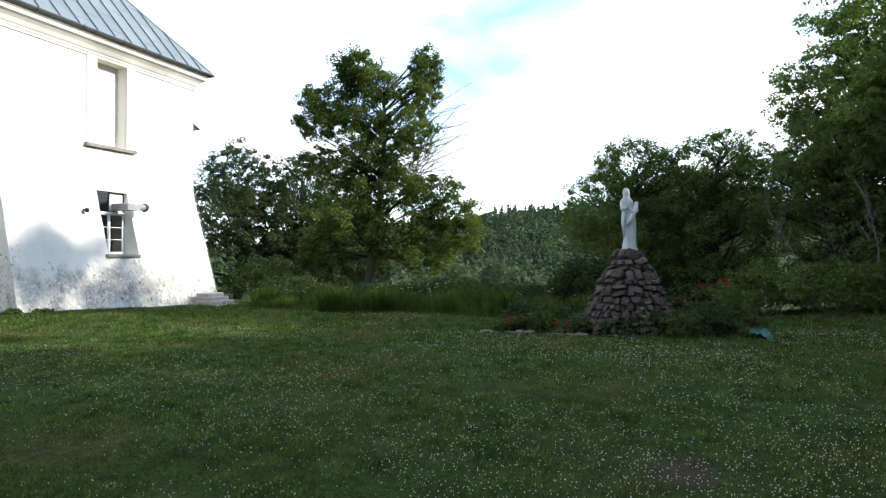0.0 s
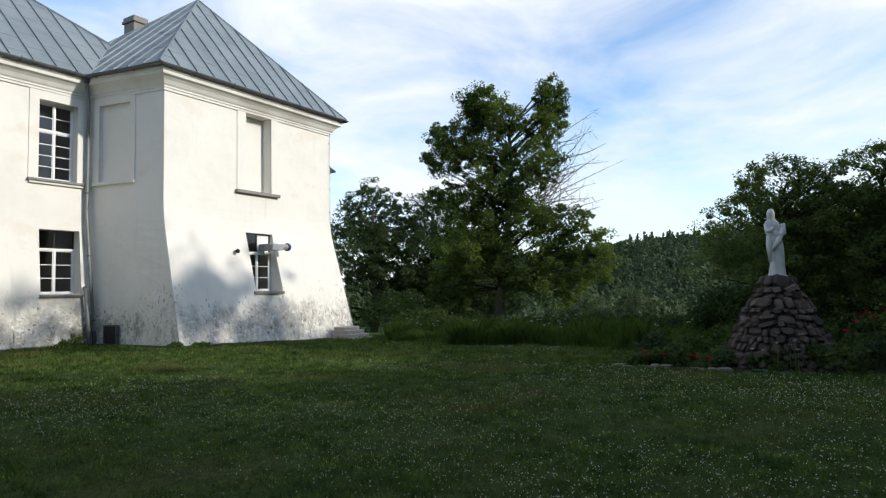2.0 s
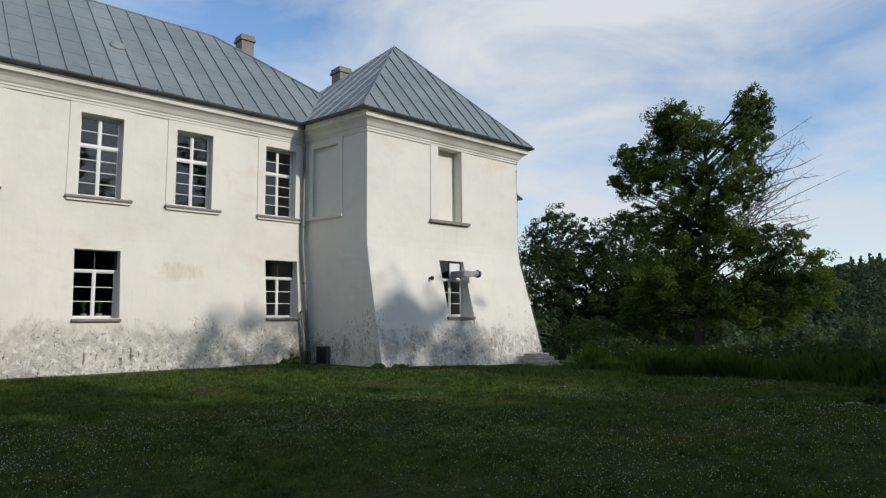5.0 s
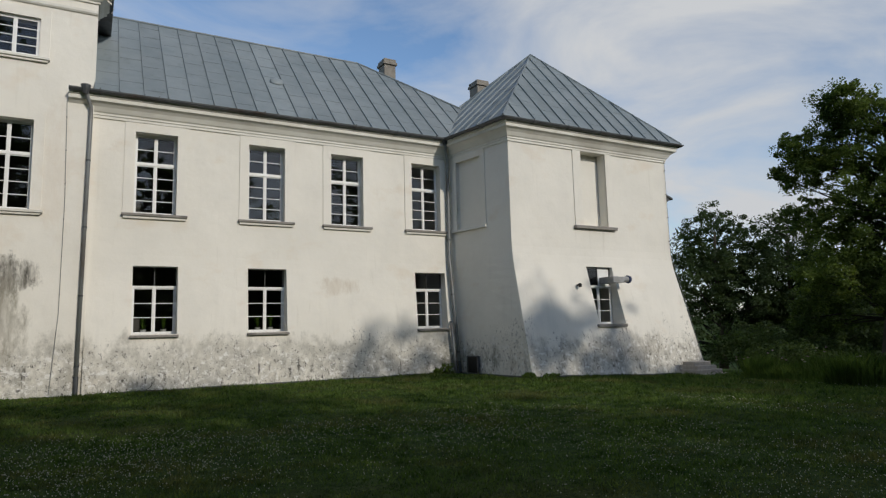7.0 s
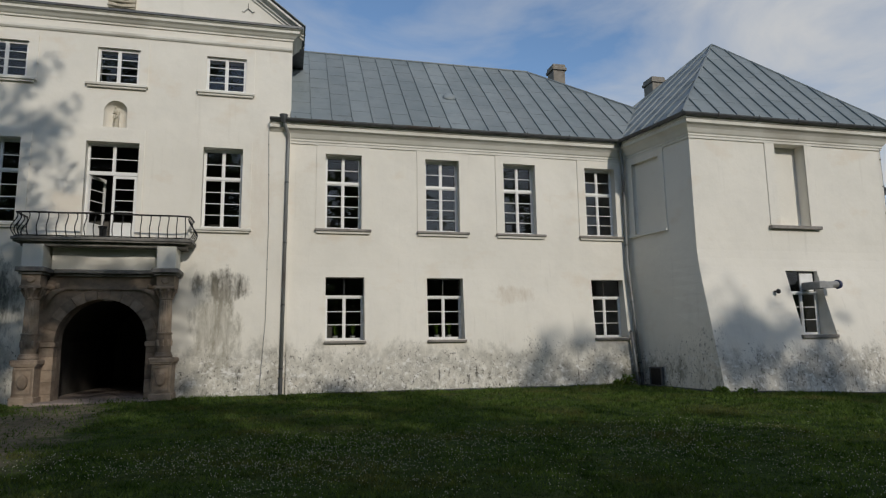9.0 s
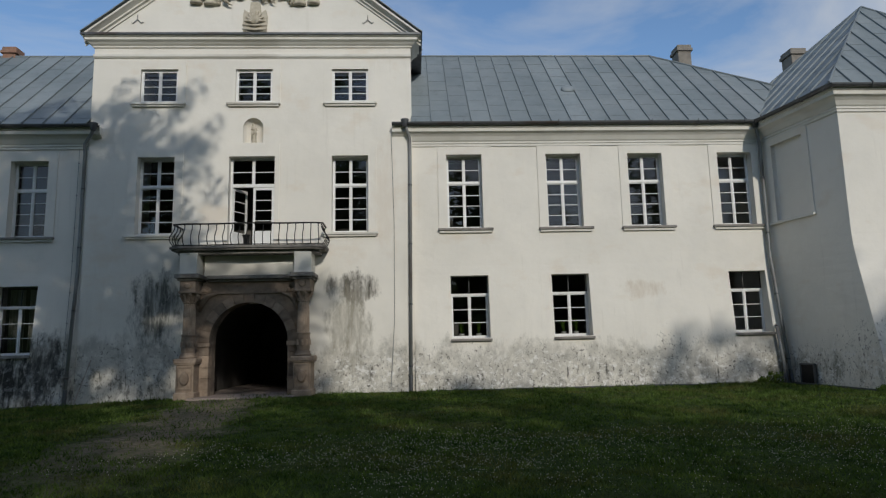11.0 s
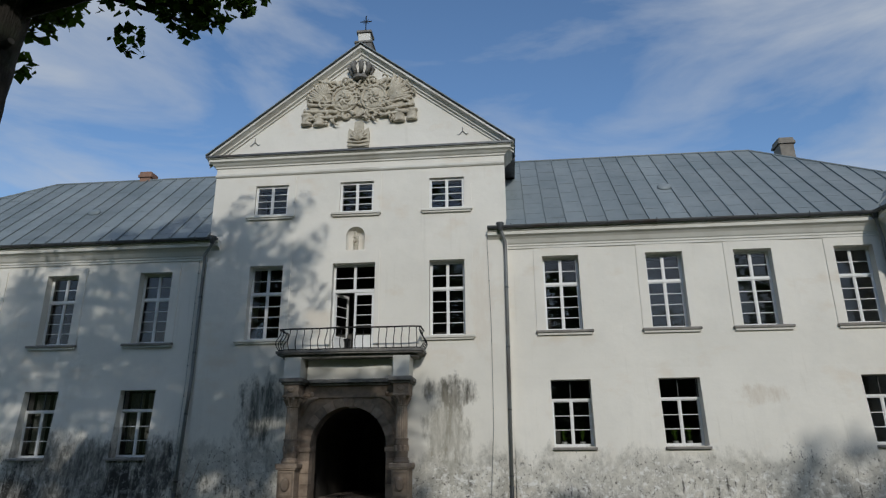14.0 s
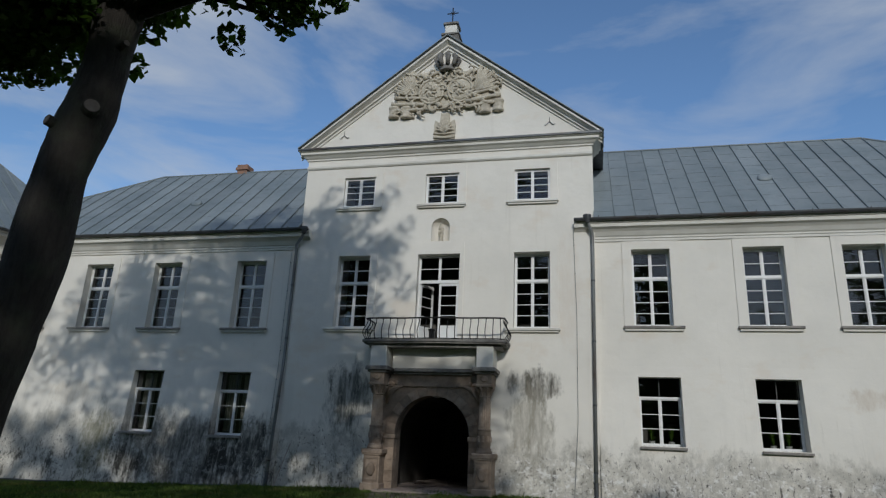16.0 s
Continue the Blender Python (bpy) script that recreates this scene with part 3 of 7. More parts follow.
def window_thing(name, w, h, transom, top_rows, low_rows, sill_w, surround, label, group, frame_y=0.29, splay=0.0, sill_mat=None):
    """A two-column window; its origin is the middle of the opening's foot on the wall face, y runs inwards."""
    e = thing(name, 0, 0, 0, label, "window", group, "structure")
    f, y0, y1 = 0.058, frame_y, frame_y + 0.07
    plain_top = transom and top_rows == 1
    full, w = w, w - 2 * splay
    if splay:
        for s in (-1, 1):
            m = MB()
            m.poly([(s * full / 2, 0.0, 0), (s * w / 2, y1 + 0.02, 0), (s * full / 2, y1 + 0.02, 0)], (0, 0, h))
            m.ob("reveal", M_PLASTER, e)
    m = MB()
    zt = h * (1 - transom) if transom else h - f
    hi = zt if plain_top else h
    m.box(-w / 2, -w / 2 + f, y0, y1, 0, hi)
    m.box(w / 2 - f, w / 2, y0, y1, 0, hi)
    m.box(-w / 2 + f, w / 2 - f, y0, y1, 0, f)
    if not plain_top:
        m.box(-w / 2 + f, w / 2 - f, y0, y1, h - f, h)
    m.ob("window_frame", M_FRAME, e)
    if plain_top:
        # the top light has a thin dark frame of its own, set deeper
        m = MB()
        g = 0.022
        m.box(-w / 2, -w / 2 + g, y0 + 0.03, y1, zt + 0.04, h)
        m.box(w / 2 - g, w / 2, y0 + 0.03, y1, zt + 0.04, h)
        m.box(-w / 2 + g, w / 2 - g, y0 + 0.03, y1, h - g, h)
        m.box(-0.010, 0.010, y0 + 0.03, y1, zt + 0.04, h - g)
        m.ob("top_light_frame", M_GUTTER, e, "thin dark frame of the top light")
        for a, b in ((-w / 2 + g, -0.010), (0.010, w / 2 - g)):
            m = MB()
            m.quad((a, y0 + 0.05, zt + 0.04), (b, y0 + 0.05, zt + 0.04), (b, y0 + 0.05, h - g), (a, y0 + 0.05, h - g))
            m.ob("pane", M_GLASS, e, fix=False).visible_shadow = False
    m = MB()
    m.box(-0.028, 0.028, y0 - 0.012, y1, f, zt - 0.04 if plain_top else h - f)
    m.ob("mullion", M_FRAME, e)
    if transom:
        m = MB()
        k = 0.0 if plain_top else f
        m.box(-w / 2 + k, w / 2 - k, y0 - 0.02, y1, zt - 0.039, zt + 0.04)
        m.ob("transom", M_FRAME, e)
    fields = [(f, zt - 0.04 if transom else zt, low_rows)] + ([(zt + 0.04, h - f, top_rows)] if transom and not plain_top else [])
    for z0, z1, rows in fields:
        for side in (-1, 1):
            a, b = sorted((side * 0.026, side * (w / 2 - f)))
            s = 0.030
            m = MB()
            m.box(a, a + s, y0 + 0.01, y1 - 0.01, z0, z1)
            m.box(b - s, b, y0 + 0.01, y1 - 0.01, z0, z1)
            m.box(a + s, b - s, y0 + 0.01, y1 - 0.01, z0, z0 + s)
            m.box(a + s, b - s, y0 + 0.01, y1 - 0.01, z1 - s, z1)
            sash = m.ob("sash", M_FRAME, e)
            zz = steps_of(z0 + s, z1 - s, rows)
            for z in zz[1:-1]:
                m = MB()
                m.box(a + s, b - s, y0 + 0.012, y1 - 0.015, z - 0.012, z + 0.012)
                m.ob("glazing_bar", M_FRAME, sash)
            for za, zb in zip(zz, zz[1:]):
                m = MB()
                k = 0.004 * random.uniform(-1, 1)
                yy = y0 + 0.04
                m.quad((a + s, yy + k, za), (b - s, yy, za), (b - s, yy - k, zb), (a + s, yy, zb))
                p = m.ob("pane", M_GLASS, sash, fix=False)
                p.visible_shadow = False
    m = MB()
    m.box(-sill_w / 2, sill_w / 2, -0.14, 0.02, -0.10, -0.02, 0.012)
    m.box(-full / 2, full / 2, 0.02, y0 + 0.02, -0.10, 0.004)
    if sill_mat:
        m.box(-sill_w / 2 + 0.06, sill_w / 2 - 0.06, -0.09, 0.02, -0.17, -0.102)
    m.ob("window_sill", sill_mat or M_SILL, e)
    if surround and not sill_mat:
        m = MB()
        m.box(-sill_w / 2 + 0.05, sill_w / 2 - 0.05, -0.085, 0.02, -0.185, -0.102)
        m.ob("sill_moulding", M_TRIM, e)
    if surround:
        m = MB()
        s = surround
        wall(m, [-s, s], [-0.02, h + 0.30], [(-full / 2, full / 2, -0.02, h)], lambda u, z: (u, -0.035, z), lambda u, z: (u, 0.02, z))
        m.ob("window_surround", M_PLASTER, e)
    return e


UP_W, UP_H, UP_Z = 1.30, 2.74, 5.78
LO_W, LO_H, LO_Z = 1.36, 2.22, 1.82
LO_HW = 2.36                     # the lower windows of the west wing are taller
WEST_DROP = 0.11                 # the west wing's windows sit a little lower
UPPER_E, UPPER_W = (8.2, 11.88, 14.95, 18.36), (-7.30, -11.15, -14.5, -17.75)
LOWER_E, LOWER_W = (8.28, 11.92, 18.45), (-7.40, -11.2, -18.5)
MID_X, TOP_X = (-2.82, 4.05), (-2.83, 0.57, 4.06)
TOP_W, TOP_H, TOP_Z = 1.33, 1.26, 10.50


def holes_for(xs, w, z, h):
    return [(x - w / 2, x + w / 2, z, z + h) for x in xs]


def build_wing(side):
    up, lo = (UPPER_E, LOWER_E) if side > 0 else (UPPER_W, LOWER_W)
    a, b = sorted((mx(MID_R if side > 0 else 2 * AXIS - MID_L, side), mx(PAV_L, side)))
    m = MB()
    foot = -0.9

    def face(u, z):
        return (u, WING_Y - 0.42 * flare(z, -0.2, 4.3), z)

    wall(m, steps_of(a, b, 6), [foot, 0.4, 1.2, 2.4, 3.4, 3.8, 4.1, 4.4, 4.8, 7, EAVE_Z],
         holes_for(up, UP_W, UP_Z if side > 0 else UP_Z - WEST_DROP, UP_H) + holes_for(lo, LO_W, LO_Z if side > 0 else LO_Z - 0.14 - WEST_DROP, LO_H if side > 0 else LO_HW), face, lambda u, z: (u, WING_Y + 0.55, z))
    m.ob("wall_wing", M_PLASTER, label="cream plastered wing wall with grey damp along its foot")
    tagged(m_last(), category="wall", kind="structure")
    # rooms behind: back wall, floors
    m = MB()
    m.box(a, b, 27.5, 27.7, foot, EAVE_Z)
    m.ob("wall_inner", M_ROOM_SHADE)
    tagged(m_last(), "inner wall behind the rooms, coloured dark for shade", "wall", kind="structure")
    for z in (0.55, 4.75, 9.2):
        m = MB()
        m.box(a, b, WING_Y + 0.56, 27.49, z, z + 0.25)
        m.ob("floor", M_ROOM_SHADE)
        tagged(m_last(), "floor of the rooms inside, coloured dark for shade", "floor", kind="structure")
    m = MB()
    m.box(a, b, 33.0, 33.5, foot, EAVE_Z)
    m.ob("wall_back", M_PLASTER)
    tagged(m_last(), "cream plastered back wall", "wall", kind="structure")


for s in (1, -1):
    build_wing(s)


def pav_corner(z):
    f = flare(z)
    return PAV_L - 0.12 * f, PAV_R + 0.32 * f, PAV_Y - 1.22 * f


BLIND = (23.70, 25.02, 5.74, 8.84)
PAV_WIN = (23.62, 24.96, 1.80, 4.08)


def build_pavilion(side):
    zs = [-0.9, -0.4, 0.3, 1.0, 1.8, 2.6, 3.2, 3.6, 3.9, 4.2, 4.5, 4.8, 5.1, 6, 7.5, EAVE_Z]

    def fx(u, z):
        l, r, y = pav_corner(z)
        s = (u - PAV_L) / (PAV_R - PAV_L)
        return mx(l + (r - l) * s, side)

    def front(u, z):
        return (fx(u, z), pav_corner(z)[2], z)

    m = MB()
    holes = [BLIND, PAV_WIN] if side > 0 else []
    wall(m, steps_of(PAV_L, PAV_R, 6), zs, holes, front, lambda u, z: (mx(min(max(u, PAV_L + 0.06), PAV_R - 0.06), side), PAV_Y + 0.60, z))
    m.ob("wall_pavilion_front", M_PLASTER, label="sloping-footed cream plaster wall of the corner pavilion")
    tagged(m_last(), category="wall", kind="structure")
    for which in (0, 1):
        def out(u, z):
            l, r, y = pav_corner(z)
            x = (l, r)[which]
            s = (u - PAV_Y) / (PAV_B - PAV_Y)
            yy = y + (PAV_B - y) * s
            if which == 0:
                x -= (PAV_L - INNER - 0.26 * flare(z)) * min(max(yy - PAV_Y, 0) / (WING_Y - PAV_Y), 1.3)
            return (mx(x, side), yy, z)

        m = MB()
        hole = [(22.10, 23.50, 5.80, 8.60)] if which == 0 else []
        wall(m, steps_of(PAV_Y, PAV_B, 5), zs, hole, out, lambda u, z: (mx((PAV_L + 0.4 - 0.2 * (u - PAV_Y) if u < 25 else PAV_L - 0.48, PAV_R - 0.5)[which], side), max(u, PAV_Y + 0.602), z))
        m.ob("wall_pavilion_side", M_PLASTER, label="cream plaster side wall of the corner pavilion")
        tagged(m_last(), category="wall", kind="structure")
        if which == 0:
            k = (PAV_L - INNER) / (WING_Y - PAV_Y)

            def slab(name, mat, label, y0, y1, o0, o1, z0, z1):
                """A block on the slanting side wall, o metres proud of it."""
                q = MB()
                q.rings([[(mx(PAV_L - k * (yy - PAV_Y) - o, side), yy, z) for yy, o in ((y0, o0), (y0, o1), (y1, o1), (y1, o0))] for z in (z0, z1)])
                tagged(q.ob(name, mat), label, "blind window", kind="structure")

            slab("blind_panel", M_PLASTER, "plastered-up blind window", 22.0, 23.6, -0.20, -0.12, 5.7, 8.7)
            slab("trim_sill", M_TRIM, "narrow plastered sill of a blind window", 21.82, 23.80, -0.02, 0.11, 5.68, 5.77)
            for y0, y1, z0, z1 in ((21.85, 22.10, 5.77, 8.97), (23.50, 23.78, 5.77, 8.97), (22.10, 23.50, 8.6, 8.97)):
                slab("trim_surround", M_PLASTER, "flat plaster band round a blind window", y0, y1, -0.02, 0.035, z0, z1)
    m = MB()
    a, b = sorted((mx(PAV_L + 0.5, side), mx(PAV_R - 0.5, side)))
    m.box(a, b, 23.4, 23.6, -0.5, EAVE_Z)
    m.ob("wall_inner", M_ROOM_SHADE)
    tagged(m_last(), "inner wall of the pavilion, coloured dark for shade", "wall", kind="structure")
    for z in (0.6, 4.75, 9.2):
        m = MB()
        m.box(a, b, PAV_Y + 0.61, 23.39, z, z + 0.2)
        m.ob("floor", M_ROOM_SHADE)
        tagged(m_last(), "floor of the pavilion inside, coloured dark for shade", "floor", kind="structure")


for s in (1, -1):
    build_pavilion(s)

# blind window of the pavilion front: back panel, flat band, sill
m = MB()
m.box(BLIND[0] - 0.05, BLIND[1] + 0.05, PAV_Y + 0.45, PAV_Y + 0.50, BLIND[2] - 0.05, BLIND[3] + 0.05)
tagged(m.ob("blind_panel", M_PLASTER), "plastered-up blind window recess", "blind window", kind="structure")
m = MB()
wall(m, [23.28, 25.36], [5.72, 9.0], [BLIND[:2] + (5.72, BLIND[3])], lambda u, z: (u, PAV_Y - 0.035, z), lambda u, z: (u, PAV_Y + 0.02, z))
tagged(m.ob("trim_surround", M_PLASTER), "flat plaster band round a blind window", "trim", kind="structure")
m = MB()
m.box(23.20, 25.40, PAV_Y - 0.16, PAV_Y + 0.449, 5.62, 5.735, 0.012)
tagged(m.ob("trim_sill", M_SILL), "plastered sill of the blind window", "sill", kind="structure")


def build_centre():
    m = MB()
    gate = (AXIS - 1.33, AXIS + 1.37, -0.6, 3.2)
    niche = (AXIS - 0.39, AXIS + 0.37, 8.97, 9.93)
    door = (AXIS - 0.83, AXIS + 0.79, 5.06, 8.46)
    holes = holes_for(MID_X, UP_W, 5.66, 2.80) + holes_for(TOP_X, TOP_W, TOP_Z, TOP_H) + [gate, niche, door]
    wall(m, steps_of(MID_L, MID_R, 6), [-0.9, 0.5, 1.5, 3, 5, 7, 9, 11, 13.0], holes,
         lambda u, z: (u, MID_Y - 0.05 * max(0.0, (1.2 - z) / 1.2), z), lambda u, z: (u, MID_Y + 0.6, z))
    m.ob("wall_centre", M_PLASTER, label="tall cream plaster front of the gabled centre, grey and streaked below")
    tagged(m_last(), category="wall", kind="structure")
    for x in (MID_L, MID_R):
        m = MB()
        s = 1 if x < 0 else -1
        x0, x1 = sorted((x, x + 0.5 * s))
        m.box(x0, x1, MID_Y + 0.602, 33.6, -0.6, 13.2)
        m.ob("wall_centre_side", M_PLASTER, label="cream plaster side of the gabled centre")
        tagged(m_last(), category="wall", kind="structure")
    m = MB()
    m.box(MID_L + 0.5, MID_R - 0.5, 33.1, 33.6, 3.4, 13.2)
    m.ob("wall_back", M_PLASTER, label="cream plaster back of the gabled centre")
    tagged(m_last(), category="wall", kind="structure")
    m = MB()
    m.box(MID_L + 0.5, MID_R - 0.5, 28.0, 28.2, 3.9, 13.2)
    m.ob("wall_inner", M_ROOM_SHADE, label="inner wall behind the upper rooms, coloured dark for shade")
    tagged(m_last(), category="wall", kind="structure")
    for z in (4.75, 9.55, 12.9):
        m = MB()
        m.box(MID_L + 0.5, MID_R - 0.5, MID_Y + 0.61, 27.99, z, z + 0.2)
        m.ob("floor", M_ROOM_SHADE, label="floor of the rooms inside, coloured dark for shade")
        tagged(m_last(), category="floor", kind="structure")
    # passage: two side walls, vault, paving, end wall; plaster colour carries the shade
    g0, g1 = AXIS - 1.75, AXIS + 1.79
    for x0, x1 in ((g0 - 0.3, g0), (g1, g1 + 0.3)):
        m = MB()
        m.box(x0, x1, MID_Y + 0.61, 33.0, -0.5, 2.0)
        m.ob("wall_passage", M_PASSAGE_SHADE, label="side wall of the vaulted passage, coloured dark for shade")
        tagged(m_last(), category="wall", kind="structure")
    m = MB()
    n = 14
    for i in range(n):
        a0, a1 = math.pi * i / n, math.pi * (i + 1) / n
        c, r = (g0 + g1) / 2, (g1 - g0) / 2
        p = [(c + q * math.cos(a), y, 1.9 + q * math.sin(a)) for y in (MID_Y + 0.61, 33.0) for a in (a0, a1) for q in (r, r + 0.2)]
        m.quad(p[0], p[2], p[6], p[4])
        m.quad(p[1], p[3], p[7], p[5])
    m.ob("ceiling_vault", M_PASSAGE_SHADE, label="barrel vault of the passage, coloured dark for shade")
    tagged(m_last(), category="vault", kind="structure")
    m = MB()
    m.box(g0 - 0.3, g1 + 0.3, 33.02, 33.3, -0.5, 3.9)
    m.ob("wall_passage_end", M_PASSAGE_SHADE, label="end wall of the passage, coloured dark for shade")
    tagged(m_last(), category="wall", kind="structure")
    paving = thing("passage_paving", AXIS, 24, 0.08, "reddish worn stone paving of the passage floor", "paving", kind="structure")
    for r in range(12):
        cuts = sorted([0.0, 1.0] + [random.uniform(0.15, 0.85) for _ in range(3)])
        for a, b in zip(cuts, cuts[1:]):
            q = MB()
            w = g1 - g0
            if (b - a) * w < 0.1:
                continue
            q.box(g0 - AXIS + a * w + 0.006, g0 - AXIS + b * w - 0.006, -0.55 + r * 0.78, -0.55 + r * 0.78 + 0.768, -0.30, random.uniform(-0.008, 0.008))
            q.ob("paving_slab", M_PAVE, paving)
    # gable above the cornice
    m = MB()
    m.poly([(MID_L, MID_Y + 0.005, 13.0), (MID_R, MID_Y + 0.005, 13.0), (AXIS, MID_Y + 0.005, 17.52)], (0, 0.5, 0))
    m.ob("wall_gable", M_PLASTER, label="plain cream plaster gable field")
    tagged(m_last(), category="gable", kind="structure")


build_centre()

# ---- mouldings, gutters ----
CORNICE = [(0.0, 8.83), (0.045, 8.83), (0.045, 8.91), (0.075, 8.93), (0.075, 8.99), (0.12, 9.03), (0.20, 9.16), (0.30, 9.25), (0.40, 9.29),
           (0.40, 9.41), (0.45, 9.43), (0.45, 9.53), (0.0, 9.54)]
MID_CORNICE = [(0.0, 12.60), (0.05, 12.60), (0.05, 12.66), (0.10, 12.69), (0.17, 12.76), (0.26, 12.81), (0.26, 12.90), (0.33, 12.93), (0.33, 12.98), (0.0, 13.02)]
PATH_E = [(MID_R - 0.72, WING_Y), (INNER, WING_Y), (PAV_L, PAV_Y), (PAV_R, PAV_Y), (PAV_R, PAV_B)]
PATH_W = [(2 * AXIS - x, y) for x, y in reversed(PATH_E[1:])] + [(MID_L + 0.45, WING_Y)]


def ring_of(r, z, n=7):
    """A half-round gutter's profile round out = 0.52."""
    outer = [(0.53 + r * math.cos(a), z + r * math.sin(a)) for a in steps_of(math.pi, 2 * math.pi, n)]
    inner = [(0.53 + (r - 0.012) * math.cos(a), z + (r - 0.012) * math.sin(a)) for a in steps_of(2 * math.pi, math.pi, n)]
    return outer + inner


for path in (PATH_E, PATH_W):
    m = MB()
    m.sweep(path, CORNICE)
    tagged(m.ob("trim_cornice", M_TRIM), "moulded cream plaster eaves cornice", "cornice", kind="structure")
    g = thing("gutter", path[0][0], path[0][1], 9.6, "dark half-round metal gutter along the eaves", "gutter")
    m = MB()
    m.sweep([(x - path[0][0], y - path[0][1]) for x, y in path], ring_of(0.10, -0.02))
    m.ob("trough", M_GUTTER, g)
    for (xa, ya), (xb, yb) in zip(path, path[1:]):
        d = Vector((xb - xa, yb - ya))
        k = max(1, int(d.length / 1.6))
        for i in range(k):
            p = Vector((xa, ya)) + d * ((i + 0.5) / k)
            r = Vector((d.y, -d.x)).normalized()
            c = Vector((p.x + r.x * 0.53 - path[0][0], p.y + r.y * 0.53 - path[0][1], -0.02))
            side = Vector((r.x, r.y, 0))
            m = MB()
            m.tube([c + side * 0.112 * math.cos(a) + Vector((0, 0, 0.112 * math.sin(a))) for a in steps_of(math.pi, 2 * math.pi + 0.5, 7)], 0.017, 5)
            m.ob("bracket", M_GUTTER, g)

# centre: string moulding, cornice, raking cornices
m = MB()
m.sweep([(MID_L, 33.5), (MID_L, MID_Y), (MID_R, MID_Y), (MID_R, 33.5)][1:3], [(0, 12.20), (0.04, 12.20), (0.08, 12.25), (0.08, 12.33), (0, 12.36)])
tagged(m.ob("trim_string_course", M_TRIM), "thin plaster string moulding under the gable", "moulding", kind="structure")
m = MB()
m.sweep([(MID_L, 25.0), (MID_L, MID_Y), (MID_R, MID_Y), (MID_R, 25.0)], MID_CORNICE)
tagged(m.ob("trim_gable_cornice", M_TRIM), "moulded cream plaster cornice at the gable's foot", "cornice", kind="structure")
m = MB()
m.sweep([(MID_L, 25.0), (MID_L, MID_Y), (MID_R, MID_Y), (MID_R, 25.0)], [(0.0, 13.022), (0.335, 12.985), (0.335, 12.955), (0.375, 12.955), (0.375, 13.03), (0.0, 13.09)])
tagged(m.ob("trim_cornice_flashing", M_GUTTER), "dark sheet-metal flashing on the gable cornice", "flashing", kind="structure")

TIP = 17.82
RISE = (TIP - 13.04) / (AXIS - MID_L + 0.34)
for s in (-1, 1):
    m = MB()
    foot, top = AXIS + s * (AXIS - MID_L + 0.32), AXIS
    prof = [(0.0, -0.50), (0.05, -0.50), (0.05, -0.40), (0.14, -0.36), (0.14, -0.28), (0.26, -0.20), (0.34, -0.16), (0.34, -0.06), (0.0, -0.04)]
    m.rings([[(x, MID_Y - o, TIP - abs(x - AXIS) * RISE + h * (1.0 if x == top else 0.8)) for o, h in prof] for x in (foot, top)])
    tagged(m.ob("trim_raking_cornice", M_TRIM), "sloping moulded cornice of the gable", "cornice", kind="structure")


# ---- roofs ----
def clip(poly, u0, u1):
    """The strip u0..u1 of a convex outline of (u, v)."""
    for k, sign in ((u0, 1), (u1, -1)):
        out = []
        for i, p in enumerate(poly):
            q = poly[(i + 1) % len(poly)]
            dp, dq = (p[0] - k) * sign, (q[0] - k) * sign
            if dp >= 0:
                out.append(p)
            if (dp >= 0) != (dq >= 0):
                t = dp / (dp - dq)
                out.append((p[0] + (q[0] - p[0]) * t, p[1] + (q[1] - p[1]) * t))
        poly = out
        if len(poly) < 3:
            return []
    return poly


def sheet_roof(name, corners, label, step=0.62, parent=None):
    """A slope of standing-seam sheet: corners, the first two along the eave. Each strip is a panel with its seam."""
    o, e = Vector(corners[0]), Vector(corners[1])
    u = (e - o).normalized()
    nrm = u.cross(Vector(corners[2]) - o).normalized()
    if nrm.z < 0:
        nrm = -nrm
    v = nrm.cross(u) if nrm.cross(u).z > 0 else -nrm.cross(u)
    flat = [((Vector(c) - o).dot(u), (Vector(c) - o).dot(v)) for c in corners]
    base = tagged(new(name), label, "roof", kind="structure") if parent is None else parent
    lo, hi = min(p[0] for p in flat), max(p[0] for p in flat)
    k = lo
    i = 0
    while k < hi - 0.02:
        k1 = min(k + step, hi)
        strip = clip(flat, k, k1)
        k = k1
        if len(strip) < 3:
            continue
        vs = [p[1] for p in strip]
        m = MB()
        # sheets of the strip, one lapped over the next
        cuts = [min(vs)] + [c for c in ((0.95, 1.95, 2.95, 3.95, 4.95, 5.95) if i % 2 else (0.45, 1.45, 2.45, 3.45, 4.45, 5.45, 6.45)) if min(vs) + 0.3 < c < max(vs) - 0.3] + [max(vs)]
        i += 1
        for a, b in zip(cuts, cuts[1:]):
            piece = [(q, p) for p, q in clip([(q, p) for p, q in strip], a, b)]
            if len(piece) >= 3:
                lift = 0.008
                pts = [o + u * p + v * q + nrm * (lift * (1 - (q - a) / max(b - a, 0.1)) + 0.005 * random.random()) for p, q in piece]
                m.poly([tuple(p) for p in pts], -nrm * 0.03)
        m.ob("roof_panel", M_ROOF, base)
        edge = [p for p in strip if abs(p[0] - k1) < 1e-4]
        if len(edge) >= 2:
            a, b = min(p[1] for p in edge), max(p[1] for p in edge)
            if b - a > 0.15:
                s = MB()
                pa, pb = o + u * k1 + v * a, o + u * k1 + v * b
                s.rings([[p - u * 0.014, p + u * 0.014, p + u * 0.011 + nrm * 0.060, p - u * 0.011 + nrm * 0.060] for p in (pa, pb)])
                s.ob("roof_seam", M_ROOF, base)
    return base


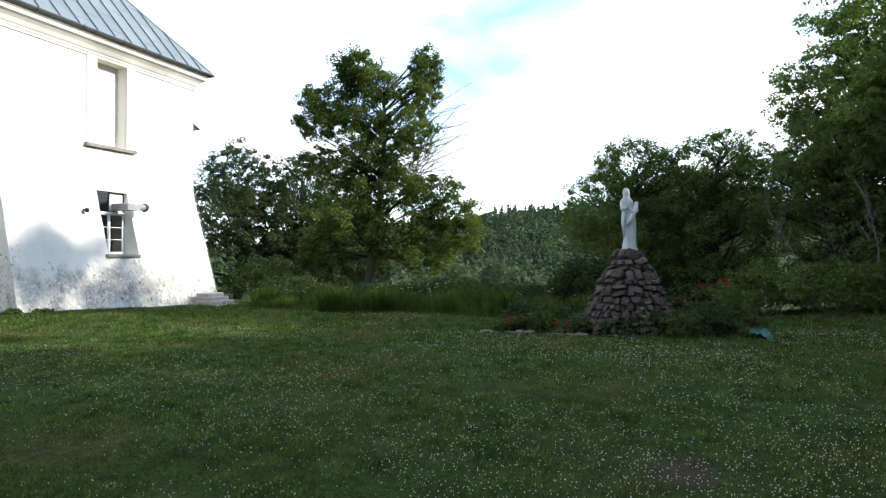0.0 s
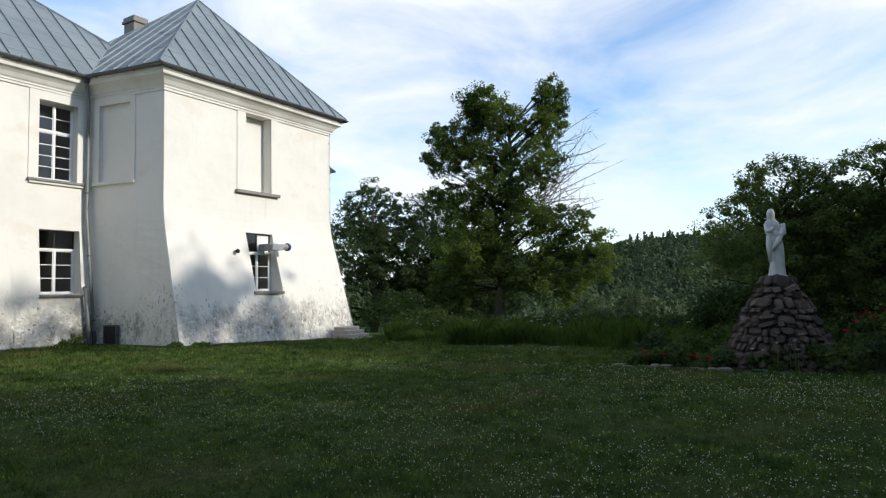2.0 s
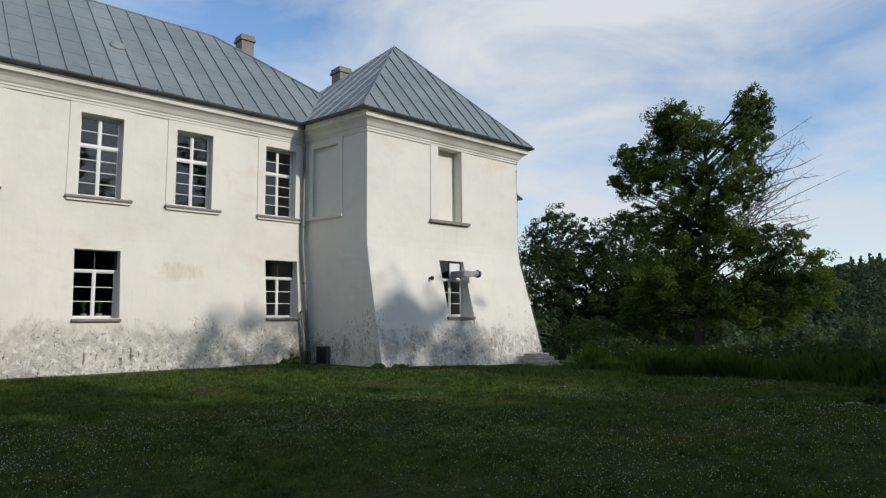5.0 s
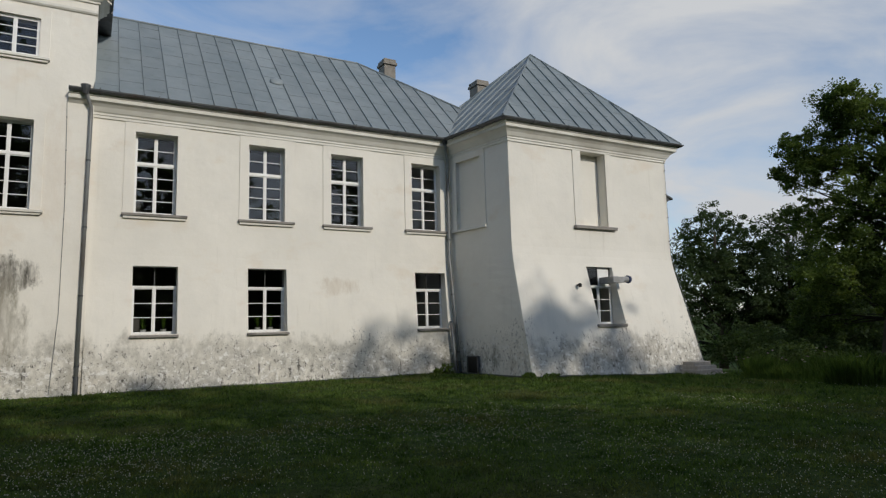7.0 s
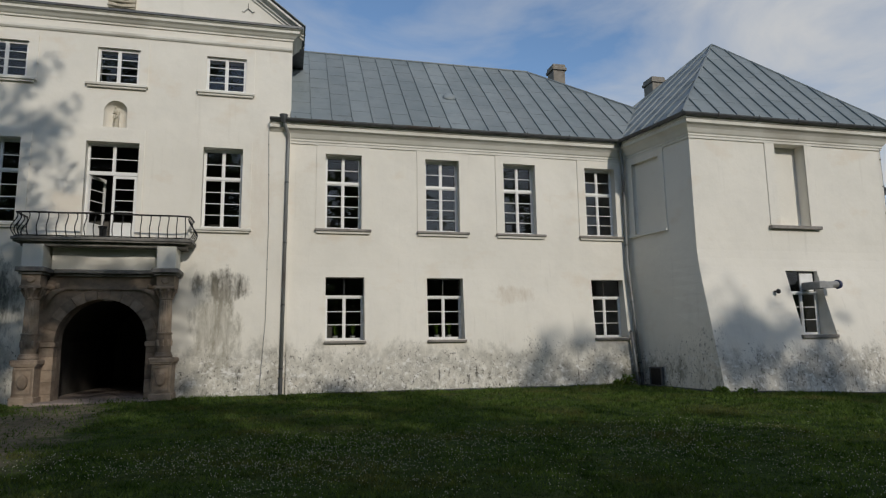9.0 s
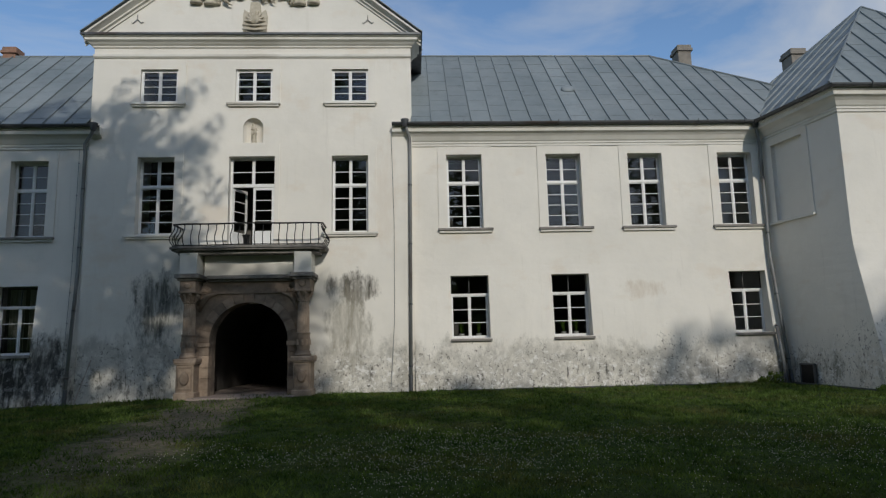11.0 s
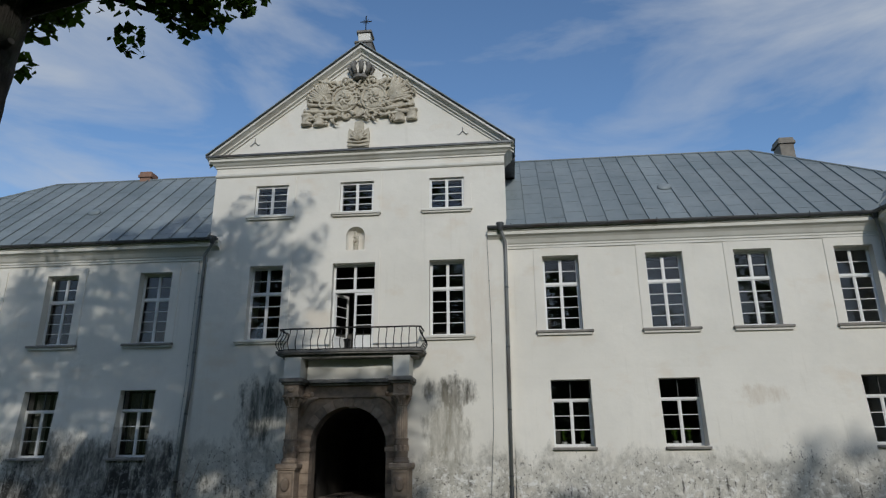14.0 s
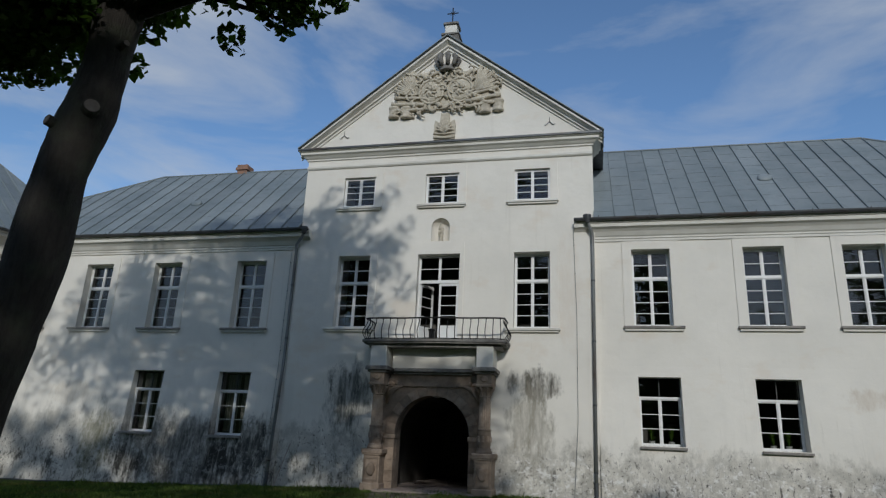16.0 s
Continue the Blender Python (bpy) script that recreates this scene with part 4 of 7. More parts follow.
RIDGE_Y, RIDGE_Z = 28.5, 14.45
EY, EZ = WING_Y - 0.56, 9.60
for s in (1, -1):
    a, hip = (MID_R - 0.02, 17.2) if s > 0 else (2 * AXIS - MID_L - 0.02, 16.95)
    end = 25.2
    c = [(mx(a, s), EY, EZ), (mx(end, s), EY, EZ), (mx(hip, s), RIDGE_Y, RIDGE_Z), (mx(a, s), RIDGE_Y, RIDGE_Z)]
    sheet_roof("roof_wing", c, "grey-blue standing-seam sheet roof of the wing", 0.73)
    by = 2 * RIDGE_Y - EY
    sheet_roof("roof_wing_back", [(mx(a, s), by, EZ), (mx(end, s), by, EZ), (mx(hip, s), RIDGE_Y, RIDGE_Z), (mx(a, s), RIDGE_Y, RIDGE_Z)],
               "grey-blue standing-seam back slope of the wing", 1.6)
    sheet_roof("roof_wing_hip", [(mx(end, s), EY, EZ), (mx(end, s), by, EZ), (mx(hip, s), RIDGE_Y, RIDGE_Z)], "grey-blue sheet hip of the wing roof", 1.6)
    m = MB()
    m.tube([(mx(a, s), RIDGE_Y, RIDGE_Z + 0.02), (mx(hip, s), RIDGE_Y, RIDGE_Z + 0.02), (mx(end, s), EY, EZ + 0.02)], 0.05, 8)
    tagged(m.ob("roof_ridge_cap", M_ROOF), "rounded grey sheet ridge cap", "ridge cap", kind="structure")
    # pavilion pyramid
    x0, x1, y0, y1, apex = PAV_L - 0.56, PAV_R + 0.56, PAV_Y - 0.56, 28.75, (24.35, 24.38, 14.6)
    cs = [(x0, y0), (x1, y0), (x1, y1), (x0 - 1.2, y1)]
    A = (mx(apex[0], s), apex[1], apex[2])
    for i in range(4):
        p, q = cs[i], cs[(i + 1) % 4]
        sheet_roof("roof_pavilion", [(mx(p[0], s), p[1], EZ), (mx(q[0], s), q[1], EZ), A], "steep grey-blue sheet pyramid roof of the pavilion", 0.73)
        m = MB()
        m.tube([(mx(p[0], s), p[1], EZ + 0.02), (A[0], A[1], A[2] + 0.02)], 0.04, 6)
        tagged(m.ob("roof_hip_cap", M_ROOF), "rounded grey sheet hip cap", "ridge cap", kind="structure")
    # small roof vents
    v = thing("roof_vent", mx(12.6, s), EY + 2.1, EZ + 2.1 * (RIDGE_Z - EZ) / (RIDGE_Y - EY), "small grey sheet-metal roof vent", "roof vent", "roof vents")
    m = MB()
    slope = (RIDGE_Z - EZ) / (RIDGE_Y - EY)
    rings = []
    for k, lift in ((1.0, -0.02), (1.0, 0.10), (0.9, 0.16), (0.5, 0.19)):
        rings.append([(0.27 * k * math.cos(a), 0.13 * k * math.sin(a), lift + 0.13 * k * math.sin(a) * slope) for a in steps_of(0, 2 * math.pi * 15 / 16, 15)])
    m.rings(rings)
    m.ob("hood", M_ROOF, v, smooth=True)

# roof of the centre
for s in (-1, 1):
    foot = AXIS + s * (AXIS - MID_L + 0.38)
    fz = TIP + 0.06 - abs(foot - AXIS) * RISE
    sheet_roof("roof_centre", [(foot, MID_Y - 0.40, fz), (foot, 33.8, fz), (AXIS, 33.8, TIP + 0.06), (AXIS, MID_Y - 0.40, TIP + 0.06)], "grey-blue sheet roof of the gabled centre", 0.8)
    m = MB()
    m.box(*sorted((foot, foot - s * 0.46)), MID_Y + 1.2, 33.7, fz - 0.12, fz - 0.03)
    tagged(m.ob("trim_eaves_board", M_GUTTER), "dark eaves board under the centre's roof", "eaves board", kind="structure")
m = MB()
m.poly([(MID_L, 33.3, 13.2), (MID_R, 33.3, 13.2), (AXIS, 33.3, 17.5)], (0, 0.3, 0))
tagged(m.ob("wall_gable_back", M_PLASTER), "plain plaster back gable", "gable", kind="structure")


# ---- chimneys ----
def chimney(x, y, z0, z1, w, d, mat, label):
    e = thing("chimney", x, y, z0, label, "chimney", "chimneys")
    m = MB()
    m.box(-w / 2, w / 2, -d / 2, d / 2, 0, z1 - z0 - 0.30, 0.02)
    m.ob("shaft", mat, e)
    m = MB()
    m.box(-w / 2 - 0.07, w / 2 + 0.07, -d / 2 - 0.07, d / 2 + 0.07, z1 - z0 - 0.298, z1 - z0 - 0.16, 0.02)
    m.box(-w / 2 - 0.03, w / 2 + 0.03, -d / 2 - 0.03, d / 2 + 0.03, z1 - z0 - 0.158, z1 - z0, 0.03)
    m.ob("cap", mat, e)
    return e


chimney(18.85, 28.75, 12.0, 14.98, 0.60, 0.7, M_CHIM, "rendered grey-brown chimney with a stepped cap")
chimney(24.08, 28.6, 9.0, 14.72, 0.68, 0.8, M_CHIM, "rendered grey-brown chimney with a stepped cap")
chimney(-11.2, 28.75, 12.5, 14.92, 0.55, 0.6, M_BRICKCH, "short red brick chimney with a corbelled cap")


# ---- windows ----
def place_windows():
    up = window_thing("window_upper", UP_W, UP_H, 0.37, 2, 4, 2.0, 0.97, "tall white two-light window with a transom, shut", "upper windows")
    lo = window_thing("window_lower", LO_W, LO_H, 0.30, 1, 3, 1.42, 0, "white two-light window with a plain top light, shut", "lower windows", 0.30)
    lo_west = window_thing("window_lower", LO_W, LO_HW, 0.30, 1, 3, 1.44, 0, "white two-light window with a plain top light, shut", "lower windows", 0.20)
    top = window_thing("window_top", TOP_W, TOP_H, 0, 1, 4, 1.94, 0.95, "small white two-light window under the gable", "top windows", 0.07, 0.0, M_TRIM)
    for x in UPPER_E[1:]:
        copy_thing(up, pose(x, WING_Y, UP_Z))
    for x in UPPER_W:
        copy_thing(up, pose(x, WING_Y, UP_Z - WEST_DROP))
    up.matrix_world = pose(UPPER_E[0], WING_Y, UP_Z)
    q = MB()
    q.box(-0.72, 0.72, -0.36, -0.13, -0.10, -0.022, 0.012)
    q.ob("outer_sill", M_SILL, lo)
    q = MB()
    q.box(-0.72, 0.72, -0.36, -0.13, -0.10, -0.022, 0.012)
    q.ob("outer_sill", M_SILL, lo_west)
    q = MB()
    q.box(-0.70, 0.70, 0.472, 0.82, -0.06, 0.0, 0.01)
    q.ob("inner_sill", M_FRAME, lo)
    for x in LOWER_E[1:]:
        copy_thing(lo, pose(x, WING_Y, LO_Z))
    for x in LOWER_W[1:]:
        copy_thing(lo_west, pose(x, WING_Y, LO_Z - 0.14 - WEST_DROP))
    lo_west.matrix_world = pose(LOWER_W[0], WING_Y, LO_Z - 0.14 - WEST_DROP)
    lo.matrix_world = pose(LOWER_E[0], WING_Y, LO_Z)
    for x in TOP_X[1:]:
        copy_thing(top, pose(x, MID_Y, TOP_Z))
    top.matrix_world = pose(TOP_X[0], MID_Y, TOP_Z)
    mid = window_thing("window_upper", UP_W, 2.80, 0.37, 2, 4, 2.0, 0.95, "tall white two-light window with a transom, shut", "upper windows", 0.28, 0.0, M_TRIM)
    copy_thing(mid, pose(MID_X[1], MID_Y, 5.66))
    mid.matrix_world = pose(MID_X[0], MID_Y, 5.66)
    pv = window_thing("window_pavilion", PAV_WIN[1] - PAV_WIN[0], PAV_WIN[3] - PAV_WIN[2], 0.34, 1, 3, 1.3, 0, "white window in a deep sloping reveal, shut", "lower windows", 0.14)
    q = MB()
    q.box(0.03, 0.60, 0.165, 0.185, 1.56, 2.20)
    q.ob("flue_panel", M_FRAME, pv, "white board filling one top light")
    pv.matrix_world = pose((PAV_WIN[0] + PAV_WIN[1]) / 2, PAV_Y - 0.14, PAV_WIN[2])


place_windows()
# the outer sill of the deep pavilion window
m = MB()
yb = pav_corner(1.75)[2]
m.box(23.52, 25.02, yb - 0.10, PAV_Y - 0.02, 1.68, 1.795, 0.012)
tagged(m.ob("trim_sill", M_SILL), "grey stone sill of the deep pavilion window", "sill", kind="structure")

# dark edging strip along the wall foot
for s in (1, -1):
    m = MB()
    pts = [(mx(6.4 if s > 0 else 6.5, s), 23.50), (mx(INNER - 0.02, s), 23.50), (mx(PAV_L - 0.20, s), PAV_Y - 1.25), (mx(PAV_R + 0.4, s), PAV_Y - 1.25)]
    path = pts if s > 0 else pts[::-1]
    zs = [ground_height(x, y) for x, y in path]
    for (xa, ya), (xb, yb), za, zb in zip(path, path[1:], zs, zs[1:]):
        d = Vector((xb - xa, yb - ya))
        r = Vector((d.y, -d.x)).normalized() * 0.05
        k = max(1, int(d.length / 0.8))
        rings = []
        for i in range(k + 1):
            x, y = xa + d.x * i / k, ya + d.y * i / k
            z = ground_height(x, y) + 0.02 + 0.012 * math.sin(x * 5 + y)
            rings.append([(x, y, z - 0.1), (x + r.x, y + r.y, z - 0.1), (x + r.x, y + r.y, z + 0.02), (x, y, z + 0.025)])
        m.rings(rings)
    tagged(m.ob("trim_foot_membrane", M_GUTTER), "dark sealing strip along the wall foot", "edging", kind="structure")


# ---- the portal and its balcony ----
def ellipse_block(m, cx, cz, rx, rz, y0, y1, n=16):
    m.rings([[(cx + rx * k * math.cos(2 * math.pi * i / n), y, cz + rz * k * math.sin(2 * math.pi * i / n)) for i in range(n)] for y, k in ((y0, 1.0), (y0 + (y1 - y0) * 0.7, 0.95), (y1, 0.7))])


def build_portal():
    PX = AXIS + 0.06
    e = thing("portal", PX, 23.3, 0.05, "weathered brown sandstone gateway with columns and a round arch", "portal")
    base_y = MID_Y - 23.3          # wall face, in the portal's own frame
    # jambs and spandrels: a slab with a round-headed opening
    half, spring, r = 1.33, 1.83, 1.33
    m = MB()
    n = 20
    y0, y1 = base_y - 0.28, base_y + 0.45
    arc = [(r * math.cos(a), spring + r * math.sin(a)) for a in steps_of(0, math.pi, n)]
    outer = 1.95
    top = 3.74
    for (xa, za), (xb, zb) in zip(arc, arc[1:]):
        m.add([(xa, y0, za), (xb, y0, zb), (xb, y0, top), (xa, y0, top)], ((0, 1, 2, 3),))
        m.add([(xa, y0, za), (xb, y0, zb), (xb, y1, zb), (xa, y1, za)], ((0, 1, 2, 3),))
    for s in (-1, 1):
        m.box(*sorted((s * half, s * outer)), y0, y1, -0.3, spring)
        m.box(*sorted((s * half, s * outer)), y0, y1, spring, top)
    m.ob("jamb", M_SAND, e)
    # voussoirs
    k = 13
    for i in range(k):
        a0, a1 = math.pi * i / k + 0.008, math.pi * (i + 1) / k - 0.008
        q = MB()
        ya, yb = y0 - random.uniform(0.035, 0.05), y0 + 0.02
        out = r + 0.30 + (0.06 if i == k // 2 else 0)
        inn = r - 0.01
        pts = [(q_r * math.cos(a), spring + q_r * math.sin(a)) for q_r, a in ((inn, a0), (out, a0), (out, (a0 + a1) / 2), (out, a1), (inn, a1), (inn, (a0 + a1) / 2))]
        q.poly([(x, ya, z) for x, z in pts], (0, yb - ya, 0))
        q.ob("voussoir", M_SAND, e)
    # imposts and quoin blocks of the jambs
    for s in (-1, 1):
        q = MB()
        q.box(*sorted((s * (half - 0.05), s * (half + 0.36))), y0 - 0.09, y0 + 0.3, spring - 0.16, spring - 0.02, 0.02)
        q.ob("impost", M_SAND, e)
        z = -0.1
        while z < spring - 0.2:
            h = random.uniform(0.30, 0.46)
            q = MB()
            q.box(*sorted((s * (half - 0.012), s * (half + 0.31))), y0 - 0.045, y0 + 0.32, z + 0.006, min(z + h, spring - 0.165) - 0.006, 0.01)
            q.ob("quoin", M_SAND, e)
            z += h
    # spandrel carvings
    for s in (-1, 1):
        q = MB()
        cx, cz = s * 1.45, 3.20
        q.tube([(cx - s * 0.35, y0 - 0.03, cz + 0.28), (cx - s * 0.05, y0 - 0.07, cz + 0.18), (cx + s * 0.12, y0 - 0.08, cz - 0.02), (cx + s * 0.22, y0 - 0.04, cz - 0.35)], [0.05, 0.09, 0.10, 0.04], 8)
        q.tube([(cx - s * 0.15, y0 - 0.03, cz + 0.30), (cx + s * 0.12, y0 - 0.05, cz + 0.36), (cx + s * 0.30, y0 - 0.03, cz + 0.28)], [0.05, 0.08, 0.03], 8)
        ellipse_block(q, cx - s * 0.12, cz + 0.36, 0.075, 0.09, y0 + 0.0, y0 - 0.14, 10)
        q.ob("spandrel_carving", M_SAND, e, smooth=True)
    # pedestals, columns, capitals
    for s in (-1, 1):
        cx = s * 1.90
        cy = -0.12
        q = MB()
        q.box(cx - 0.335, cx + 0.335, cy - 0.33, base_y + 0.02, -0.25, 0.20, 0.02)
        q.box(cx - 0.285, cx + 0.285, cy - 0.28, base_y + 0.02, 0.201, 1.10, 0.015)
        q.box(cx - 0.335, cx + 0.335, cy - 0.33, base_y + 0.02, 1.101, 1.16, 0.015)
        q.box(cx - 0.37, cx + 0.37, cy - 0.36, base_y + 0.02, 1.161, 1.30, 0.03)
        pedestal = q.ob("pedestal", M_SAND, e)
        q = MB()
        ellipse_block(q, cx, 0.64, 0.15, 0.22, cy - 0.27, cy - 0.38, 14)
        for sx in (-1, 1):
            q.box(cx + sx * 0.23 - 0.025, cx + sx * 0.23 + 0.025, cy - 0.305, cy - 0.27, 0.26, 1.04, 0.01)
        q.box(cx - 0.205, cx + 0.205, cy - 0.305, cy - 0.27, 0.26, 0.32)
        q.box(cx - 0.205, cx + 0.205, cy - 0.305, cy - 0.27, 0.98, 1.04)
        q.ob("carved_panel", M_SAND, pedestal)
        q = MB()
        q.lathe(cx, cy, [(0.205, 2.08), (0.205, 2.4), (0.20, 2.8), (0.185, 3.11)], 48, 0.10, 16)
        column = q.ob("column", M_SAND, e, "fluted sandstone column")
        q = MB()
        q.lathe(cx, cy, [(0.27, 1.30), (0.28, 1.34), (0.27, 1.38), (0.235, 1.40), (0.25, 1.44), (0.22, 1.47)], 20)
        q.ob("column_base", M_SAND, column, smooth=True)
        q = MB()
        q.lathe(cx, cy, [(0.21, 1.47), (0.225, 1.60), (0.21, 1.74), (0.228, 1.90), (0.215, 2.02)], 18)
        q.lathe(cx, cy, [(0.24, 2.02), (0.245, 2.06), (0.22, 2.08)], 18)
        q.ob("drum", M_SAND, column)
        for i in range(8):
            a = 2 * math.pi * i / 8
            w = MB()
            w.box(cx + 0.215 * math.cos(a) - 0.04, cx + 0.215 * math.cos(a) + 0.04, cy + 0.215 * math.sin(a) - 0.04, cy + 0.215 * math.sin(a) + 0.04, 1.66, 1.86, 0.02)
            w.ob("drum_block", M_SAND, column)
        q = MB()
        q.lathe(cx, cy, [(0.19, 3.11), (0.22, 3.13), (0.20, 3.16), (0.20, 3.29), (0.27, 3.45)], 16)
        q.box(cx - 0.30, cx + 0.30, cy - 0.30, cy + 0.30, 3.45, 3.53, 0.02)
        for a in range(8):
            t = 2 * math.pi * a / 8 + math.pi / 8
            d = Vector((math.cos(t), math.sin(t), 0))
            o = Vector((cx, cy, 0))
            q.tube([o + d * 0.19 + Vector((0, 0, 3.17)), o + d * 0.24 + Vector((0, 0, 3.31)), o + d * 0.31 + Vector((0, 0, 3.42)), o + d * 0.33 + Vector((0, 0, 3.36))], [0.035, 0.05, 0.045, 0.02], 6)
        q.ob("capital", M_SAND, column)
        q = MB()
        q.box(cx - 0.26, cx + 0.26, cy - 0.28, base_y + 0.02, 3.532, 3.87, 0.01)
        ellipse_block(q, cx, 3.7, 0.13, 0.10, cy - 0.27, cy - 0.33, 12)
        q.ob("frieze_block", M_SAND, e)
        q = MB()
        q.box(cx - 0.33, cx + 0.33, cy - 0.36, base_y + 0.02, 3.872, 3.95, 0.02)
        q.box(cx - 0.40, cx + 0.40, cy - 0.46, base_y + 0.02, 3.952, 4.09, 0.03)
        q.ob("cornice_block", M_GREYSTONE, e)
        q = MB()
        q.box(cx - 0.29, cx + 0.29, cy - 0.30, base_y + 0.02, 4.092, 4.80, 0.012)
        q.ob("attic_block", M_TRIM, e)
    q = MB()
    q.box(-1.58, 1.58, base_y - 0.36, base_y + 0.02, 3.45, 3.53)
    q.box(-1.58, 1.58, base_y - 0.33, base_y + 0.02, 3.532, 3.59)
    q.box(-1.58, 1.58, base_y - 0.30, base_y + 0.02, 3.592, 3.87)
    q.ob("frieze", M_SAND, e)
    q = MB()
    q.box(-1.42, 1.42, base_y - 0.42, base_y + 0.02, 3.872, 3.95, 0.02)
    q.box(-1.42, 1.42, base_y - 0.54, base_y + 0.02, 3.952, 4.07, 0.03)
    q.ob("cornice", M_GREYSTONE, e)
    q = MB()
    q.box(-1.54, 1.54, base_y - 0.33, base_y + 0.02, 4.072, 4.80)
    q.ob("attic_panel", M_TRIM, e)
    q = MB()
    q.box(-1.7, 1.7, -0.75, base_y + 0.5, -0.25, 0.03, 0.02)
    q.ob("threshold", M_PAVE, e)

    # balcony with a bowed slab and a bellied iron railing
    b = thing("balcony", PX + 0.06, MID_Y, 4.85, "stone balcony with a bellied black iron railing", "balcony")
    W, D = 2.60, 1.14

    def edge(t):
        """The slab's outline from the west wall end round to the east one, t from 0 to 1."""
        side, frontw = D * 0.82, 2 * W
        total = 2 * side + frontw
        s = t * total
        if s < side:
            return Vector((-W, -s, 0))
        if s < side + frontw:
            x = -W + (s - side)
            k = x / W
            return Vector((x, -side - (D - side) * (1 - abs(k) ** 6) * (0.55 + 0.45 * math.cos(k * math.pi * 1.0) ** 2), 0))
        return Vector((W, -(total - s), 0))

    outline = [edge(t) for t in steps_of(0, 1, 60)]
    q = MB()
    for grow, z0, z1 in ((0.0, 0.14, 0.22), (-0.05, 0.08, 0.138), (-0.22, -0.04, 0.078)):
        pts = [((p.x * (1 + grow / W)), min(p.y * (1 + grow / D), 0.0), z0) for p in outline]
        q.poly(pts, (0, 0, z1 - z0))
    q.ob("slab", M_GREYSTONE, b)

    def belly(h):
        """Outward swell of the bars at height h of 0..1."""
        return 0.13 * math.sin(math.pi * min(h / 0.72, 1.0)) ** 1.4 - 0.05 * math.sin(math.pi * max(0.0, (h - 0.72) / 0.28))

    def outward(t):
        d = (edge(min(t + 0.004, 1)) - edge(max(t - 0.004, 0))).normalized()
        return Vector((d.y, -d.x, 0))

    H = 0.76
    inset = 0.10
    for name, hh, rad in (("top_rail", 1.0, 0.028), ("bottom_rail", 0.05, 0.018)):
        q = MB()
        q.tube([edge(t) - outward(t) * inset + Vector((0, 0, 0.22 + H * hh)) for t in steps_of(0.0, 1.0, 64)], rad, 6)
        q.ob(name, M_IRON, b)
    for t in steps_of(0.012, 0.988, 26):
        q = MB()
        q.tube([edge(t) + outward(t) * (belly(h) - inset) + Vector((0, 0, 0.22 + H * h)) for h in steps_of(0.0, 1.0, 9)], 0.017, 6)
        q.ob("baluster", M_IRON, b)

    # balcony door: fixed frame, shut leaf, leaf that stands ajar
    d = thing("door_balcony", AXIS - 0.02, MID_Y, 5.08, "white glazed balcony door with one leaf ajar", "door", kind="structure")
    w, h, f, y0, y1 = 1.62, 3.38, 0.07, 0.24, 0.32
    q = MB()
    q.box(-w / 2, -w / 2 + f, y0, y1, 0, h)
    q.box(w / 2 - f, w / 2, y0, y1, 0, h)
    q.box(-w / 2 + f, w / 2 - f, y0, y1, h - f, h)
    q.box(-w / 2 + f, w / 2 - f, y0 - 0.015, y1, 2.30, 2.42)
    q.box(-0.05, 0.05, y0, y1, 2.42, h - f)
    q.ob("door_frame", M_FRAME, d)
    for s in (-1, 1):
        a, c = sorted((s * 0.05, s * (w / 2 - f)))
        for z0, z1 in ((2.42, 2.85), (2.875, h - f)):
            q = MB()
            q.quad((a, y0 + 0.04, z0), (c, y0 + 0.04, z0), (c, y0 + 0.04, z1), (a, y0 + 0.04, z1))
            q.ob("pane", M_GLASS, d, fix=False).visible_shadow = False
        q = MB()
        q.box(a, c, y0 + 0.02, y1 - 0.02, 2.85, 2.875)
        q.ob("glazing_bar", M_FRAME, d)
    lw = w / 2 - f
    for s, turn in ((1, 0), (-1, 62)):
        leaf = new("leaf")
        leaf.parent = d
        leaf.matrix_local = pose(s * (w / 2 - f), y0 + 0.035, 0, 0, 0, -s * turn if s > 0 else turn)
        q = MB()
        sgn = -s
        X = lambda p: sgn * p
        for xa, xb, za, zb in ((0, 0.08, 0, 2.3), (lw - 0.08, lw, 0, 2.3), (0.08, lw - 0.08, 0, 0.14), (0.08, lw - 0.08, 2.2, 2.3), (0.08, lw - 0.08, 0.62, 0.70)):
            q.box(*sorted((X(xa), X(xb))), -0.025, 0.025, za, zb)
        q.box(*sorted((X(0.08), X(lw - 0.08))), -0.012, 0.012, 0.14, 0.62)
        q.ob("leaf_frame", M_FRAME, leaf)
        zz = steps_of(0.70, 2.2, 4)
        for z in zz[1:-1]:
            q = MB()
            q.box(*sorted((X(0.08), X(lw - 0.08))), -0.012, 0.012, z - 0.012, z + 0.012)
            q.ob("glazing_bar", M_FRAME, leaf)
        for za, zb in zip(zz, zz[1:]):
            q = MB()
            q.quad((X(0.08), 0, za + 0.012), (X(lw - 0.08), 0, za + 0.012), (X(lw - 0.08), 0, zb - 0.012), (X(0.08), 0, zb - 0.012))
            q.ob("pane", M_GLASS, leaf, fix=False).visible_shadow = False
    q = MB()
    wall(q, [-0.97, 0.97], [0.3, 3.38 + 0.45], [(-w / 2, w / 2, 0.3, 3.38)], lambda u, z: (u, -0.035, z), lambda u, z: (u, 0.02, z))
    q.ob("door_surround", M_PLASTER, d)
    return e


build_portal()


